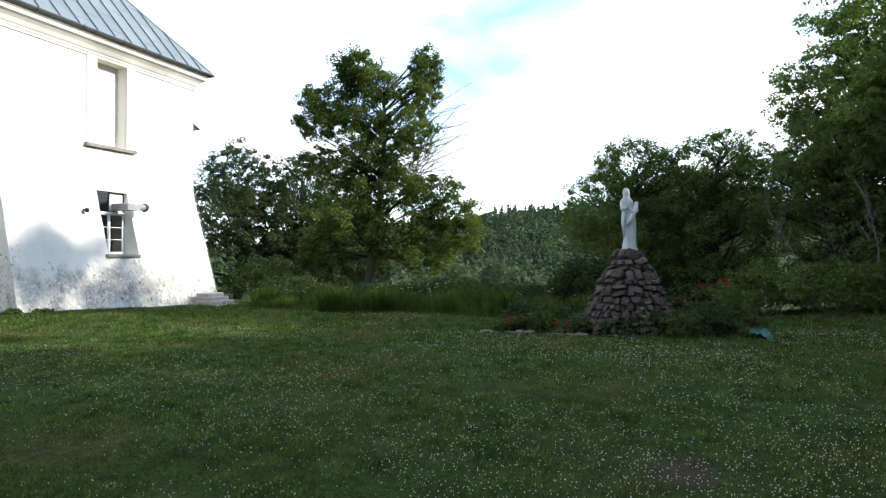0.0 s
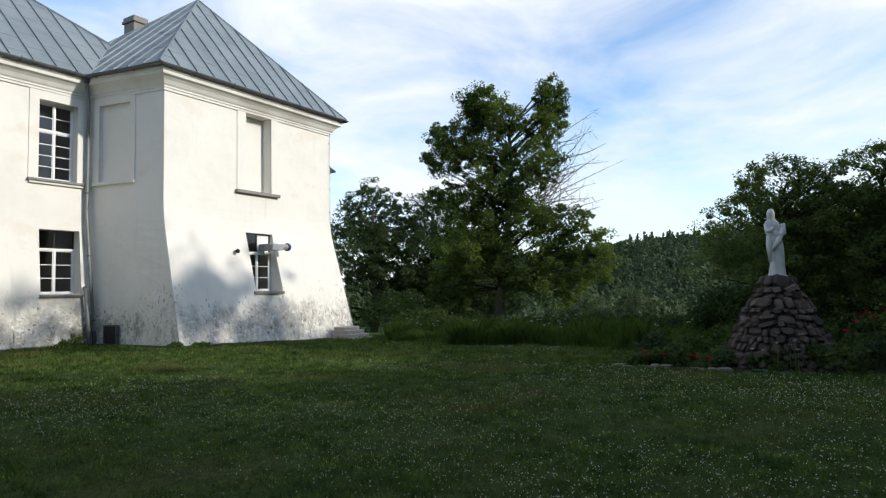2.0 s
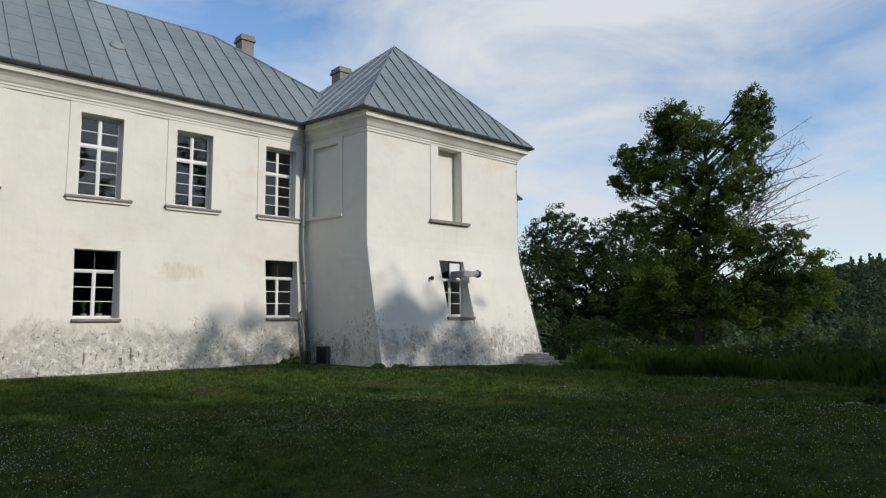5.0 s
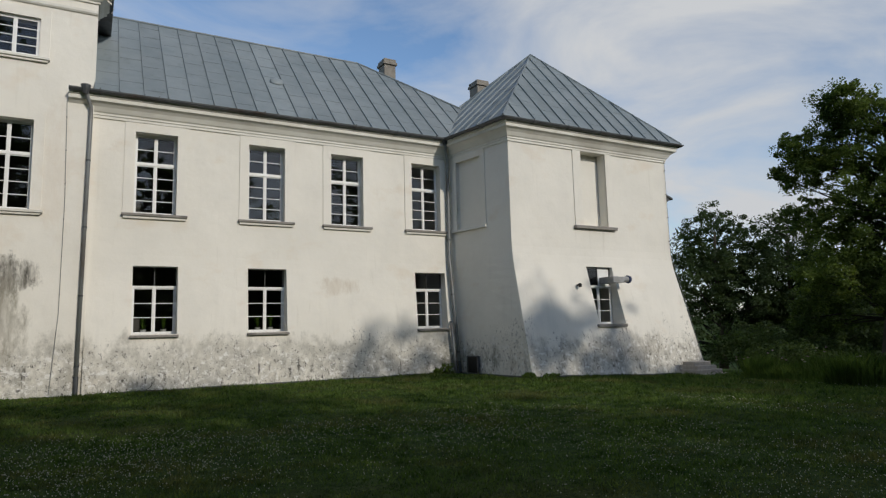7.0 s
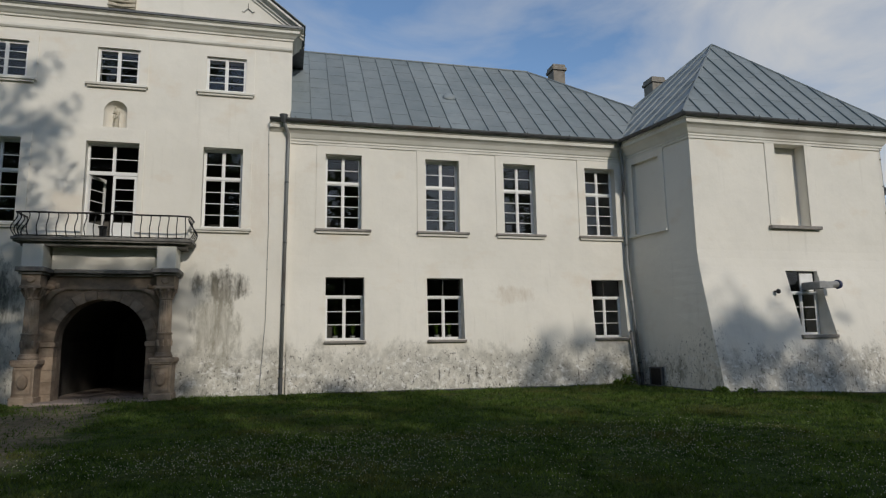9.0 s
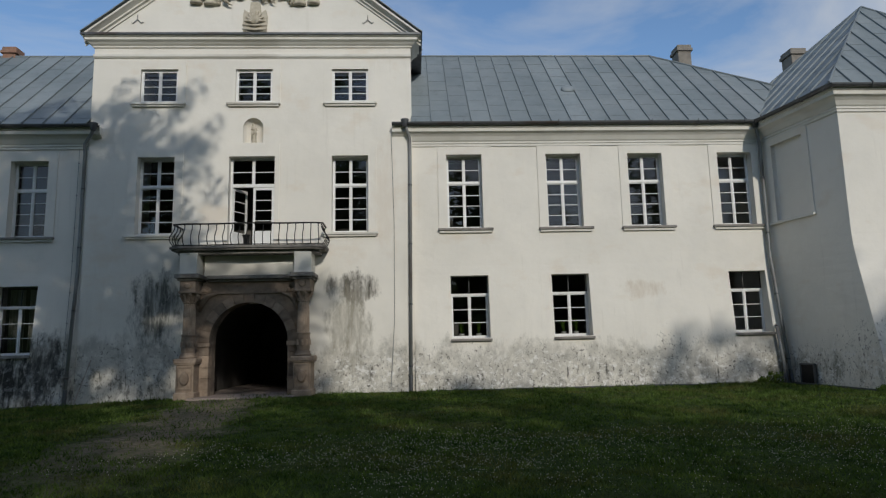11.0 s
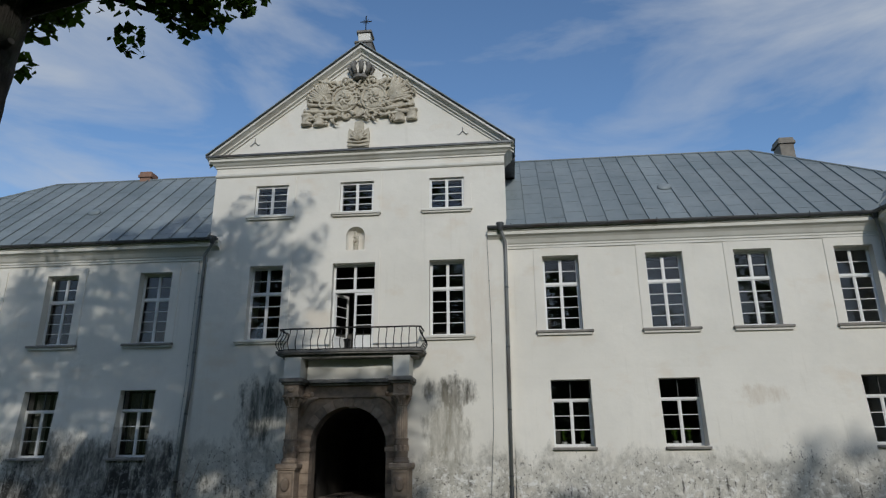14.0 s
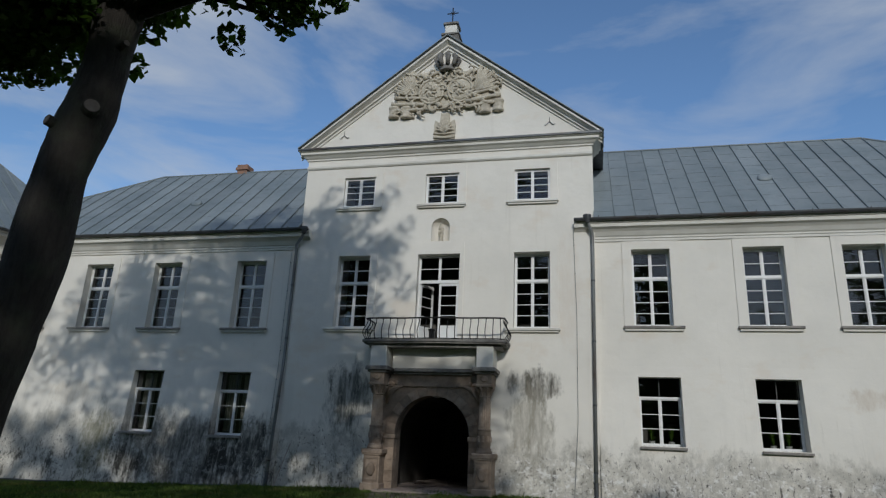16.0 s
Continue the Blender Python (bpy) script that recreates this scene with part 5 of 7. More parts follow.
# ---- carvings of the gable and the niche ----
def build_relief():
    e = thing("coat_of_arms_relief", AXIS - 0.03, MID_Y, 14.24, "pale carved stone heraldic trophy with two shields", "relief")
    Y = 0.0

    def spiral(cx, cz, r, turns, flip, rad):
        return [(cx + flip * r * (1 - k) * math.cos(turns * 2 * math.pi * k), Y - 0.10, cz + r * (1 - k) * math.sin(turns * 2 * math.pi * k)) for k in steps_of(0, 0.86, 26)], rad

    # backing plate with an uneven edge
    q = MB()
    edge = []
    for i in range(72):
        a = 2 * math.pi * i / 72
        c, s = math.cos(a), math.sin(a)
        x = 1.95 * abs(c) ** 0.55 * math.copysign(1, c)
        z = 1.05 + (0.95 if s > 0 else 0.80) * abs(s) ** 0.62 * math.copysign(1, s)
        k = 0.93 + 0.10 * noise.noise((x * 2.3, z * 2.3, 5))
        edge.append((x * k, Y + 0.02, 1.05 + (z - 1.05) * k))
    q.poly(edge, (0, -0.10, 0))
    q.ob("backing", M_RELIEF, e)
    for s in (-1, 1):
        # oval shield with a rim and a charge
        q = MB()
        cx, cz = s * 0.52, 1.05
        ellipse_block(q, cx, cz, 0.42, 0.50, Y, Y - 0.20, 24)
        q.ob("shield", M_RELIEF, e, smooth=True)
        q = MB()
        q.tube([(cx + 0.43 * math.cos(a), Y - 0.15, cz + 0.51 * math.sin(a)) for a in steps_of(0, 2 * math.pi, 28)], 0.05, 6)
        q.ob("shield_rim", M_RELIEF, e, smooth=True)
        q = MB()
        for k in range(7):
            a = k * 0.9 + s
            q.tube([(cx + 0.06 * math.cos(a), Y - 0.20, cz + 0.06 * math.sin(a)), (cx + 0.17 * math.cos(a + 0.4), Y - 0.24, cz + 0.19 * math.sin(a + 0.4)), (cx + 0.25 * math.cos(a + 0.9), Y - 0.18, cz + 0.30 * math.sin(a + 0.9))], [0.06, 0.05, 0.02], 6)
        q.ob("shield_charge", M_RELIEF, e, smooth=True)
        # scrolls round the shields
        for cx2, cz2, r, turn, flip in ((s * 0.93, 0.52, 0.34, 1.6, s), (s * 1.0, 1.62, 0.26, 1.5, -s), (s * 0.42, 0.38, 0.24, 1.4, -s), (s * 0.32, 1.72, 0.2, 1.3, s)):
            q = MB()
            pts, rad = spiral(cx2, cz2, r, turn, flip, 0.07)
            q.tube(pts, [0.085 - 0.05 * k / len(pts) for k in range(len(pts))], 6)
            q.ob("scroll", M_RELIEF, e, smooth=True)
        # fluted banners that fan out
        for k in range(12):
            a = 0.12 + k * 0.10
            q = MB()
            p0 = (s * 0.95, Y - 0.05, 0.95)
            q.tube([p0, (s * (0.95 + 0.55 * math.cos(a)), Y - 0.18, 0.95 + 0.62 * math.sin(a)), (s * (0.95 + (0.95 + 0.06 * math.sin(k * 2.3)) * math.cos(a + 0.06)), Y - 0.10, 0.97 + 1.14 * math.sin(a + 0.06))], [0.035, 0.060, 0.042], 6)
            q.ob("banner_fold", M_RELIEF, e, smooth=True)
        # gun barrels and drums below
        for k, (z0, z1, r0) in enumerate(((0.52, 0.72, 0.085), (0.78, 1.02, 0.07), (0.30, 0.42, 0.07))):
            q = MB()
            xs = steps_of(0.75, 1.95 - 0.1 * k, 6)
            q.tube([(s * x, Y - 0.14, z0 + (z1 - z0) * i / 6 if s > 0 else z0 + 0.5 * (z1 - z0) * i / 6) for i, x in enumerate(xs)], [r0, r0 * 0.9, r0 * 1.15, r0 * 0.85, r0 * 0.8, r0 * 0.95, r0 * 1.2], 8)
            q.ob("gun_barrel", M_RELIEF, e, smooth=True)
        for cx2, cz2 in ((s * 1.42, 0.26), (s * 1.86, 0.30)):
            q = MB()
            q.lathe(0, 0, [(0.17, -0.24), (0.20, -0.22), (0.20, -0.15), (0.17, -0.13), (0.18, 0.0), (0.17, 0.13), (0.20, 0.15), (0.20, 0.22), (0.16, 0.24)], 14)
            q.v = [(cx2 + x, Y - 0.06 + y * 0.8, cz2 + z) for x, y, z in q.v]
            q.ob("drum", M_RELIEF, e, smooth=True)
        q = MB()
        for k in range(6):
            ellipse_block(q, s * (1.15 + 0.09 * (k % 3)), 0.07 + 0.10 * (k // 3), 0.055, 0.055, Y, Y - 0.14, 8)
        q.ob("cannon_balls", M_RELIEF, e, smooth=True)
    # foliage and strapwork that fill the field between
    for i in range(110):
        px, pz = random.uniform(-1.85, 1.85), random.uniform(0.12, 1.95)
        if abs(px) > 1.2 and pz > 1.75:
            continue
        a0, rr = random.uniform(0, 6.28), random.uniform(0.07, 0.19)
        q = MB()
        q.tube([(px + rr * math.cos(a0 + t * 2.6), Y - 0.10 - 0.09 * math.sin(t * 3.1), pz + rr * math.sin(a0 + t * 2.6)) for t in steps_of(0, 1, 6)], [0.018, 0.034, 0.046, 0.048, 0.040, 0.030, 0.014], 6)
        q.ob("strapwork", M_RELIEF, e, smooth=True)
    # lower plate: a carved helmet crest over a band, joined to the trophy by a leaf
    q = MB()
    q.poly([(-0.34, Y + 0.02, -0.98), (0.38, Y + 0.02, -0.98), (0.40, Y + 0.02, -0.40), (0.36, Y + 0.02, -0.18), (0.20, Y + 0.02, -0.30), (0.16, Y + 0.02, 0.10), (-0.12, Y + 0.02, 0.10), (-0.16, Y + 0.02, -0.30), (-0.32, Y + 0.02, -0.18), (-0.36, Y + 0.02, -0.40)], (0, -0.14, 0))
    q.ob("lower_plate", M_RELIEF, e)
    for k in range(9):
        a = math.pi * (0.06 + 0.11 * k)
        q = MB()
        q.tube([(0.02, Y - 0.13, -0.70), (0.02 + 0.17 * math.cos(a), Y - 0.20, -0.66 + 0.22 * math.sin(a)), (0.02 + 0.33 * math.cos(a), Y - 0.13, -0.70 + 0.50 * math.sin(a))], [0.03, 0.050, 0.022], 6)
        q.ob("plume", M_RELIEF, e, smooth=True)
    for z in (-0.90, -0.74):
        q = MB()
        q.tube([(-0.36, Y - 0.12, z), (0.02, Y - 0.19, z - 0.05), (0.40, Y - 0.12, z)], 0.035, 6)
        q.ob("plate_band", M_RELIEF, e, smooth=True)
    e.scale = (1.16, 1.0, 1.07)
    # crown
    c = new("crown")
    c.parent = e
    c.matrix_local = pose(0.03, -0.12, 1.86) @ Matrix.Diagonal((0.84, 0.85, 0.76, 1))
    q = MB()
    q.lathe(0, 0, [(0.30, 0.0), (0.34, 0.02), (0.34, 0.12), (0.31, 0.14), (0.35, 0.26), (0.30, 0.28)], 20)
    q.ob("band", M_GREYSTONE, c, smooth=True)
    for k in range(8):
        a = 2 * math.pi * k / 8 + 0.2
        d = Vector((math.cos(a), math.sin(a), 0))
        q = MB()
        q.tube([d * 0.32 + Vector((0, 0, 0.24)), d * 0.42 + Vector((0, 0, 0.48)), d * 0.47 + Vector((0, 0, 0.66)), d * 0.36 + Vector((0, 0, 0.84))], [0.09, 0.10, 0.13, 0.10], 7)
        ellipse_block(q, d.x * 0.40, 0.82, 0.10, 0.09, d.y * 0.40 + 0.06, d.y * 0.40 - 0.08, 8)
        q.ob("crown_leaf", M_GREYSTONE, c, smooth=True)


build_relief()

# iron wall anchors in the gable
for x in (-3.72, 4.72):
    a = thing("wall_anchor", x, MID_Y, 13.62, "forked rusty iron wall anchor", "wall anchor", "wall anchors")
    a.scale = (0.72, 1.0, 0.72)
    m = MB()
    m.tube([(0, -0.02, 0.38), (0.0, -0.03, 0.12), (-0.22, -0.02, -0.10), (-0.28, -0.02, -0.04)], 0.018, 5)
    m.tube([(0.0, -0.03, 0.12), (0.20, -0.02, -0.08), (0.30, -0.02, -0.02)], 0.022, 5)
    m.ob("fork", M_PIPE, a)


def draped_figure(name, x, y, z, h, mat, label, turn=0):
    """A standing draped figure as one plain mesh."""
    m = MB()
    prof = [(0.0, 0.150, 0.125), (0.03, 0.155, 0.13), (0.035, 0.128, 0.10), (0.08, 0.118, 0.092), (0.22, 0.098, 0.082), (0.38, 0.098, 0.080), (0.50, 0.108, 0.082), (0.60, 0.104, 0.076),
            (0.69, 0.106, 0.074), (0.76, 0.110, 0.068), (0.805, 0.094, 0.058), (0.835, 0.062, 0.052), (0.86, 0.056, 0.052), (0.89, 0.060, 0.060), (0.93, 0.060, 0.064), (0.97, 0.046, 0.050), (0.995, 0.018, 0.018)]
    n = 28
    rings = []
    for i in range(len(prof) - 1):
        for k in range(3):
            t = k / 3
            zz, rx, ry = (prof[i][j] * (1 - t) + prof[i + 1][j] * t for j in range(3))
            ring = []
            for b in range(n):
                a = 2 * math.pi * b / n
                fold = 1.0
                if 0.04 < zz < 0.82:
                    fold += 0.10 * math.sin(6 * a + 6 * zz) * (1 - zz * 0.7) + 0.055 * math.sin(11 * a - 11 * zz)
                lean = 0.030 * math.sin(4.6 * zz + 0.4) - 0.012
                ring.append((h * (0.88 * rx * fold * math.cos(a) + lean), h * ry * fold * math.sin(a), h * zz))
            rings.append(ring)
    m.rings(rings)
    for pts, rad in (([(0.11, 0.0, 0.77), (0.108, -0.03, 0.63), (0.05, -0.085, 0.60), (-0.02, -0.09, 0.65)], [0.030, 0.034, 0.030, 0.022]),
                     ([(-0.11, 0.0, 0.77), (-0.106, -0.04, 0.66), (-0.05, -0.085, 0.67), (-0.03, -0.09, 0.72)], [0.030, 0.034, 0.028, 0.022]),
                     ([(-0.09, -0.05, 0.60), (-0.10, -0.08, 0.45), (-0.09, -0.08, 0.22)], [0.03, 0.035, 0.015]),
                     ([(0.10, -0.05, 0.72), (0.02, -0.095, 0.50), (-0.06, -0.10, 0.40)], [0.03, 0.04, 0.02])):
        m.tube([tuple(h * c for c in p) for p in pts], [h * r for r in rad], 8)
    o = m.ob(name, mat, smooth=True)
    o.matrix_world = pose(x, y, z, 0, 0, turn)
    return tagged(o, label, "statue")


# niche: round-headed plate, hollow, figure
m = MB()
nx, nz, nr = AXIS - 0.01, 9.55, 0.36
for a0, a1 in zip(steps_of(0, math.pi, 12), steps_of(0, math.pi, 12)[1:]):
    p, q = (nx + nr * math.cos(a0), nz + nr * math.sin(a0)), (nx + nr * math.cos(a1), nz + nr * math.sin(a1))
    m.add([(p[0], MID_Y - 0.004, p[1]), (q[0], MID_Y - 0.004, q[1]), (q[0], MID_Y - 0.004, 9.95), (p[0], MID_Y - 0.004, 9.95)], ((0, 1, 2, 3),))
    for b0, b1 in zip(steps_of(0, math.pi / 2, 5), steps_of(0, math.pi / 2, 5)[1:]):
        m.add([(nx + nr * math.cos(b) * math.cos(a), MID_Y - 0.004 + 0.5 * nr * 2 * math.sin(b), nz + nr * math.cos(b) * math.sin(a)) for a, b in ((a0, b0), (a1, b0), (a1, b1), (a0, b1))], ((0, 1, 2, 3),))
for a0, a1 in zip(steps_of(0, math.pi, 12), steps_of(0, math.pi, 12)[1:]):
    m.add([(nx + nr * math.cos(a), MID_Y - 0.004 + nr * math.sin(a), z) for a, z in ((a0, 8.97), (a1, 8.97), (a1, nz), (a0, nz))], ((0, 1, 2, 3),))
m.box(nx - 0.42, nx - nr, MID_Y - 0.004, MID_Y + 0.05, 8.96, 9.95)
m.box(nx + nr, nx + 0.40, MID_Y - 0.004, MID_Y + 0.05, 8.96, 9.95)
m.box(nx - 0.42, nx + 0.40, MID_Y - 0.02, MID_Y + 0.5, 8.90, 8.972)
tagged(m.ob("niche", M_PLASTER, fix=False), "round-headed plaster niche for a small statue", "niche", kind="structure")
draped_figure("niche_statue", nx, MID_Y + 0.12, 8.972, 0.78, M_RELIEF, "small pale stone figure standing in a wall niche", 10)

# pedestal and cross on the ridge
c = thing("ridge_cross", AXIS - 0.06, 24.5, 17.82, "weathered stone pedestal with a thin iron cross on the ridge", "cross")
m = MB()
m.box(-0.42, 0.42, -0.4, 0.4, -0.3, 0.55, 0.03, 0.05)
m.box(-0.40, 0.40, -0.38, 0.38, 0.552, 0.66, 0.03)
m.ob("plinth", M_GREYSTONE, c)
m = MB()
m.box(-0.26, 0.26, -0.26, 0.26, 0.662, 1.10, 0.02)
m.ob("die", M_TRIM, c)
m = MB()
m.box(-0.33, 0.33, -0.33, 0.33, 1.102, 1.22, 0.03)
m.ob("cap", M_GREYSTONE, c)
m = MB()
m.tube([(0, 0, 1.22), (0, 0, 2.15)], 0.028, 6)
m.tube([(-0.25, 0, 1.86), (0.25, 0, 1.86)], 0.026, 6)
for a in (45, 135, 225, 315):
    t = radians(a)
    m.tube([(0, 0, 1.86), (0.15 * math.cos(t), 0, 1.86 + 0.15 * math.sin(t))], 0.012, 5)
m.ob("iron_cross", M_IRON, c)


# ---- downpipes ----
def downpipe(pts, label, funnel=True):
    o = Vector(pts[-1])
    e = thing("downpipe", *o, label, "downpipe", "downpipes")
    pts = [Vector(p) - o for p in pts]
    m = MB()
    m.tube(pts, 0.06, 10)
    m.ob("pipe", M_PIPE, e, smooth=True)
    top = pts[0]
    m = MB()
    if not funnel:
        m.tube([top, top + Vector((0.1, 0.2, 0.05))], 0.05, 8)
    else:
        m.lathe(top.x, top.y, [(0.07, top.z - 0.12), (0.13, top.z + 0.05), (0.15, top.z + 0.16), (0.13, top.z + 0.16)], 12)
    m.ob("funnel" if funnel else "elbow", M_GUTTER, e)
    for a, b in zip(pts, pts[1:]):
        k = int((a - b).length / 1.9)
        for i in range(k):
            p = a + (b - a) * ((i + 0.6) / max(k, 1))
            d = (b - a).normalized()
            m = MB()
            m.tube([p - d * 0.025, p + d * 0.025], 0.072, 10)
            m.tube([p, p + Vector((0, 0.16, 0))], 0.012, 5)
            m.ob("clamp", M_GUTTER, e)
    m = MB()
    m.tube([pts[-1], pts[-1] + (pts[-2] - pts[-1]).normalized() * 0.55], 0.068, 10)
    m.ob("foot_sleeve", M_GUTTER, e)


downpipe([(6.05, 23.42, 9.52), (6.12, 23.55, 9.30), (6.22, 23.66, 9.05), (6.22, 23.70, 8.6), (6.14, 23.70, 0.05)], "grey round downpipe on the plaster wall")
downpipe([(-4.9, 23.42, 9.45), (-5.0, 23.55, 9.28), (-5.32, 23.74, 8.95), (-5.35, 23.86, 8.6), (-5.36, 23.86, 4.4), (-5.36, 23.48, -0.15)], "grey round downpipe on the plaster wall")
downpipe([(19.05, 23.52, 9.45), (19.16, 23.66, 9.2), (19.30, 23.80, 8.7), (19.30, 23.84, 4.6), (19.36, 23.60, 2.2), (19.44, 23.42, -0.05)], "grey round downpipe bent along a sloping wall corner")
downpipe([(19.16, 23.60, 2.0), (19.20, 23.52, 1.2), (19.24, 23.40, -0.05)], "short thin second pipe beside a downpipe", False)

# lightning conductor wires on the walls
for name, pts in (("lightning_wire", [(5.55, MID_Y - 0.03, 9.2), (5.62, MID_Y - 0.03, 6.0), (5.60, MID_Y - 0.03, 2.5), (5.45, MID_Y - 0.09, 0.1)]),
                  ("lightning_wire", [(28.50, PAV_Y - 0.06, 9.0), (28.5, PAV_Y - 0.06, 4.8), (28.7, PAV_Y - 0.75, 1.8), (28.8, PAV_Y - 1.2, -0.1)]),
                  ("lightning_wire", [(-5.6, WING_Y - 0.03, 8.9), (-5.62, WING_Y - 0.04, 4.2), (-5.55, WING_Y - 0.45, 0.0)])):
    o = Vector(pts[-1])
    e = thing(name, *o, "thin grey lightning wire held off the wall", "wire", "lightning wires")
    m = MB()
    m.tube([Vector(p) - o for p in pts], 0.008, 5)
    m.ob("wire", M_PIPE, e)
    for (p, q) in zip(pts, pts[1:]):
        p, q = Vector(p) - o, Vector(q) - o
        k = max(1, int((p - q).length / 1.0))
        for i in range(k):
            c = p + (q - p) * ((i + 0.5) / k)
            m = MB()
            m.tube([c + Vector((0, -0.02, 0)), c + Vector((0, 0.05, 0))], 0.018, 6)
            m.ob("holder", M_GUTTER, e)

# vent pipe out of the pavilion window, lamp beside it, cellar hatch, steps, bracket roof
e = thing("flue_pipe", 24.50, 20.05, 3.52, "short grey flue elbow with a blue cap", "flue pipe")
m = MB()
m.box(-0.12, 0.20, -0.22, 0.58, -0.12, 0.14, 0.02)
m.ob("collar", M_STEEL, e)
m = MB()
m.box(-0.24, 0.34, -0.36, -0.10, -0.12, 0.11, 0.02)
m.tube([(0.30, -0.23, 0.0), (0.62, -0.23, 0.02)], 0.12, 14)
m.ob("duct", M_STEEL, e)
m = MB()
m.tube([(0.62, -0.23, 0.02), (0.66, -0.23, 0.02), (0.74, -0.23, 0.02)], [0.16, 0.165, 0.14], 16)
m.ob("cap", M_BLUE, e)
e = thing("wall_lamp", 22.95, 20.28, 3.32, "small dark wall lamp on the plaster", "lamp")
m = MB()
m.tube([(0, 0.1, 0), (0, -0.10, 0)], 0.03, 8)
m.lathe(0, -0.14, [(0.03, 0.07), (0.07, 0.03), (0.08, -0.05), (0.04, -0.09)], 10)
m.ob("lamp_body", M_IRON, e)
e = thing("cellar_hatch", 19.63, 22.75, 0.30, "small dark iron cellar hatch in the wall foot", "hatch", turn=11)
m = MB()
m.box(-0.035, 0.06, -0.30, 0.30, -0.28, 0.36)
m.ob("plate", M_IRON, e)
m = MB()
for y in (-0.31, 0.27):
    m.box(-0.06, 0.05, y, y + 0.05, -0.3, 0.40)
m.box(-0.06, 0.05, -0.26, 0.27, 0.36, 0.41)
m.ob("frame", M_GUTTER, e)
e = thing("garden_steps", 27.55, 18.62, -0.24, "low flight of worn concrete steps beside the wall", "steps")
for i in range(4):
    m = MB()
    m.box(-0.42 + 0.03 * i, 0.98 - 0.12 * i, -0.50 + 0.17 * i, 0.60, 0.15 * i - 0.12, 0.15 * (i + 1) - 0.122, 0.02)
    m.ob("step", M_STEP, e)
e = thing("canopy", 28.56, 21.0, 7.2, "end of a small dark canopy on the far wall", "canopy")
m = MB()
m.poly([(-0.03, -0.35, 0.28), (0.46, -0.35, 0.10), (0.46, -0.35, 0.03), (-0.03, -0.35, 0.20)], (0, 0.7, 0))
m.ob("sheet", M_GUTTER, e)
m = MB()
m.poly([(-0.03, -0.3, 0.2), (0.36, -0.3, 0.06), (-0.03, -0.3, -0.2)], (0, 0.05, 0))
m.ob("bracket", M_GUTTER, e)

# plank leaning by a downpipe
e = thing("leaning_pole", -4.95, 23.3, -0.08, "thin pale pole leaning on the wall", "pole")
m = MB()
m.tube([(0, 0, 0), (0.28, 0.42, 1.45)], 0.022, 6)
m.ob("pole", M_STEP, e)

# potted plants and curtains inside the lower windows
for x, n in ((8.0, 1), (8.62, 1), (11.75, 1), (12.2, 1)):
    e = thing("potted_plant", x, WING_Y + 0.64, LO_Z + 0.001, "green houseplant in a white pot behind the glass", "potted plant", "window plants")
    m = MB()
    m.lathe(0, 0, [(0.07, 0), (0.10, 0.16), (0.11, 0.17), (0.09, 0.17)], 12)
    m.ob("pot", M_POT, e)
    m = MB()
    for k in range(26):
        a, r, h = random.uniform(0, 6.28), random.uniform(0.08, 0.26), random.uniform(0.15, 0.5)
        d = Vector((math.cos(a), math.sin(a) * 0.5, 0))
        sd = Vector((-d.y, d.x, 0)).normalized() * 0.03
        b = Vector((0, 0, 0.16))
        t = d * r + Vector((0, 0, 0.16 + h))
        mid = d * r * 0.5 + Vector((0, 0, 0.16 + h * 0.8))
        m.add([b, mid + sd, t, mid - sd], ((0, 1, 2, 3),))
    m.ob("leaves", M_PLANT, e, fix=False)
for x in (-7.4, -11.2):
    for s in (-1, 1):
        e = thing("curtain", x + s * 0.34, WING_Y + 0.62, LO_Z + 0.1, "pale gathered curtain behind the window", "curtain", "curtains")
        m = MB()
        xs = steps_of(-0.28, 0.28, 40)
        for xa, xb in zip(xs, xs[1:]):
            ya, yb = 0.03 * math.sin(xa * 60), 0.03 * math.sin(xb * 60)
            m.quad((xa, ya, -0.2), (xb, yb, -0.2), (xb, yb, 1.95), (xa, ya, 1.95))
        m.ob("cloth", M_CURTAIN, e, fix=False)

for x in (-7.0, -10.85, -14.2):
    e = thing("curtain", x, WING_Y + 0.90, UP_Z - WEST_DROP + 0.1, "yellowish gathered curtain behind an upper window", "curtain", "curtains")
    m = MB()
    xs = steps_of(-0.17, 0.17, 26)
    for xa, xb in zip(xs, xs[1:]):
        ya, yb = 0.03 * math.sin(xa * 70), 0.03 * math.sin(xb * 70)
        m.quad((xa, ya, 0), (xb, yb, 0), (xb, yb, 1.7), (xa, ya, 1.7))
    m.ob("cloth", M_CURTAIN, e, fix=False)

# small dark stool on the balcony
e = thing("stool", AXIS - 0.02, MID_Y - 0.55, 5.072, "small dark wicker stool on the balcony", "stool")
m = MB()
m.lathe(0, 0, [(0.13, 0.0), (0.11, 0.15), (0.12, 0.34), (0.15, 0.40), (0.15, 0.43), (0.10, 0.44)], 14, 0.12, 7)
m.ob("seat", M_IRON, e)


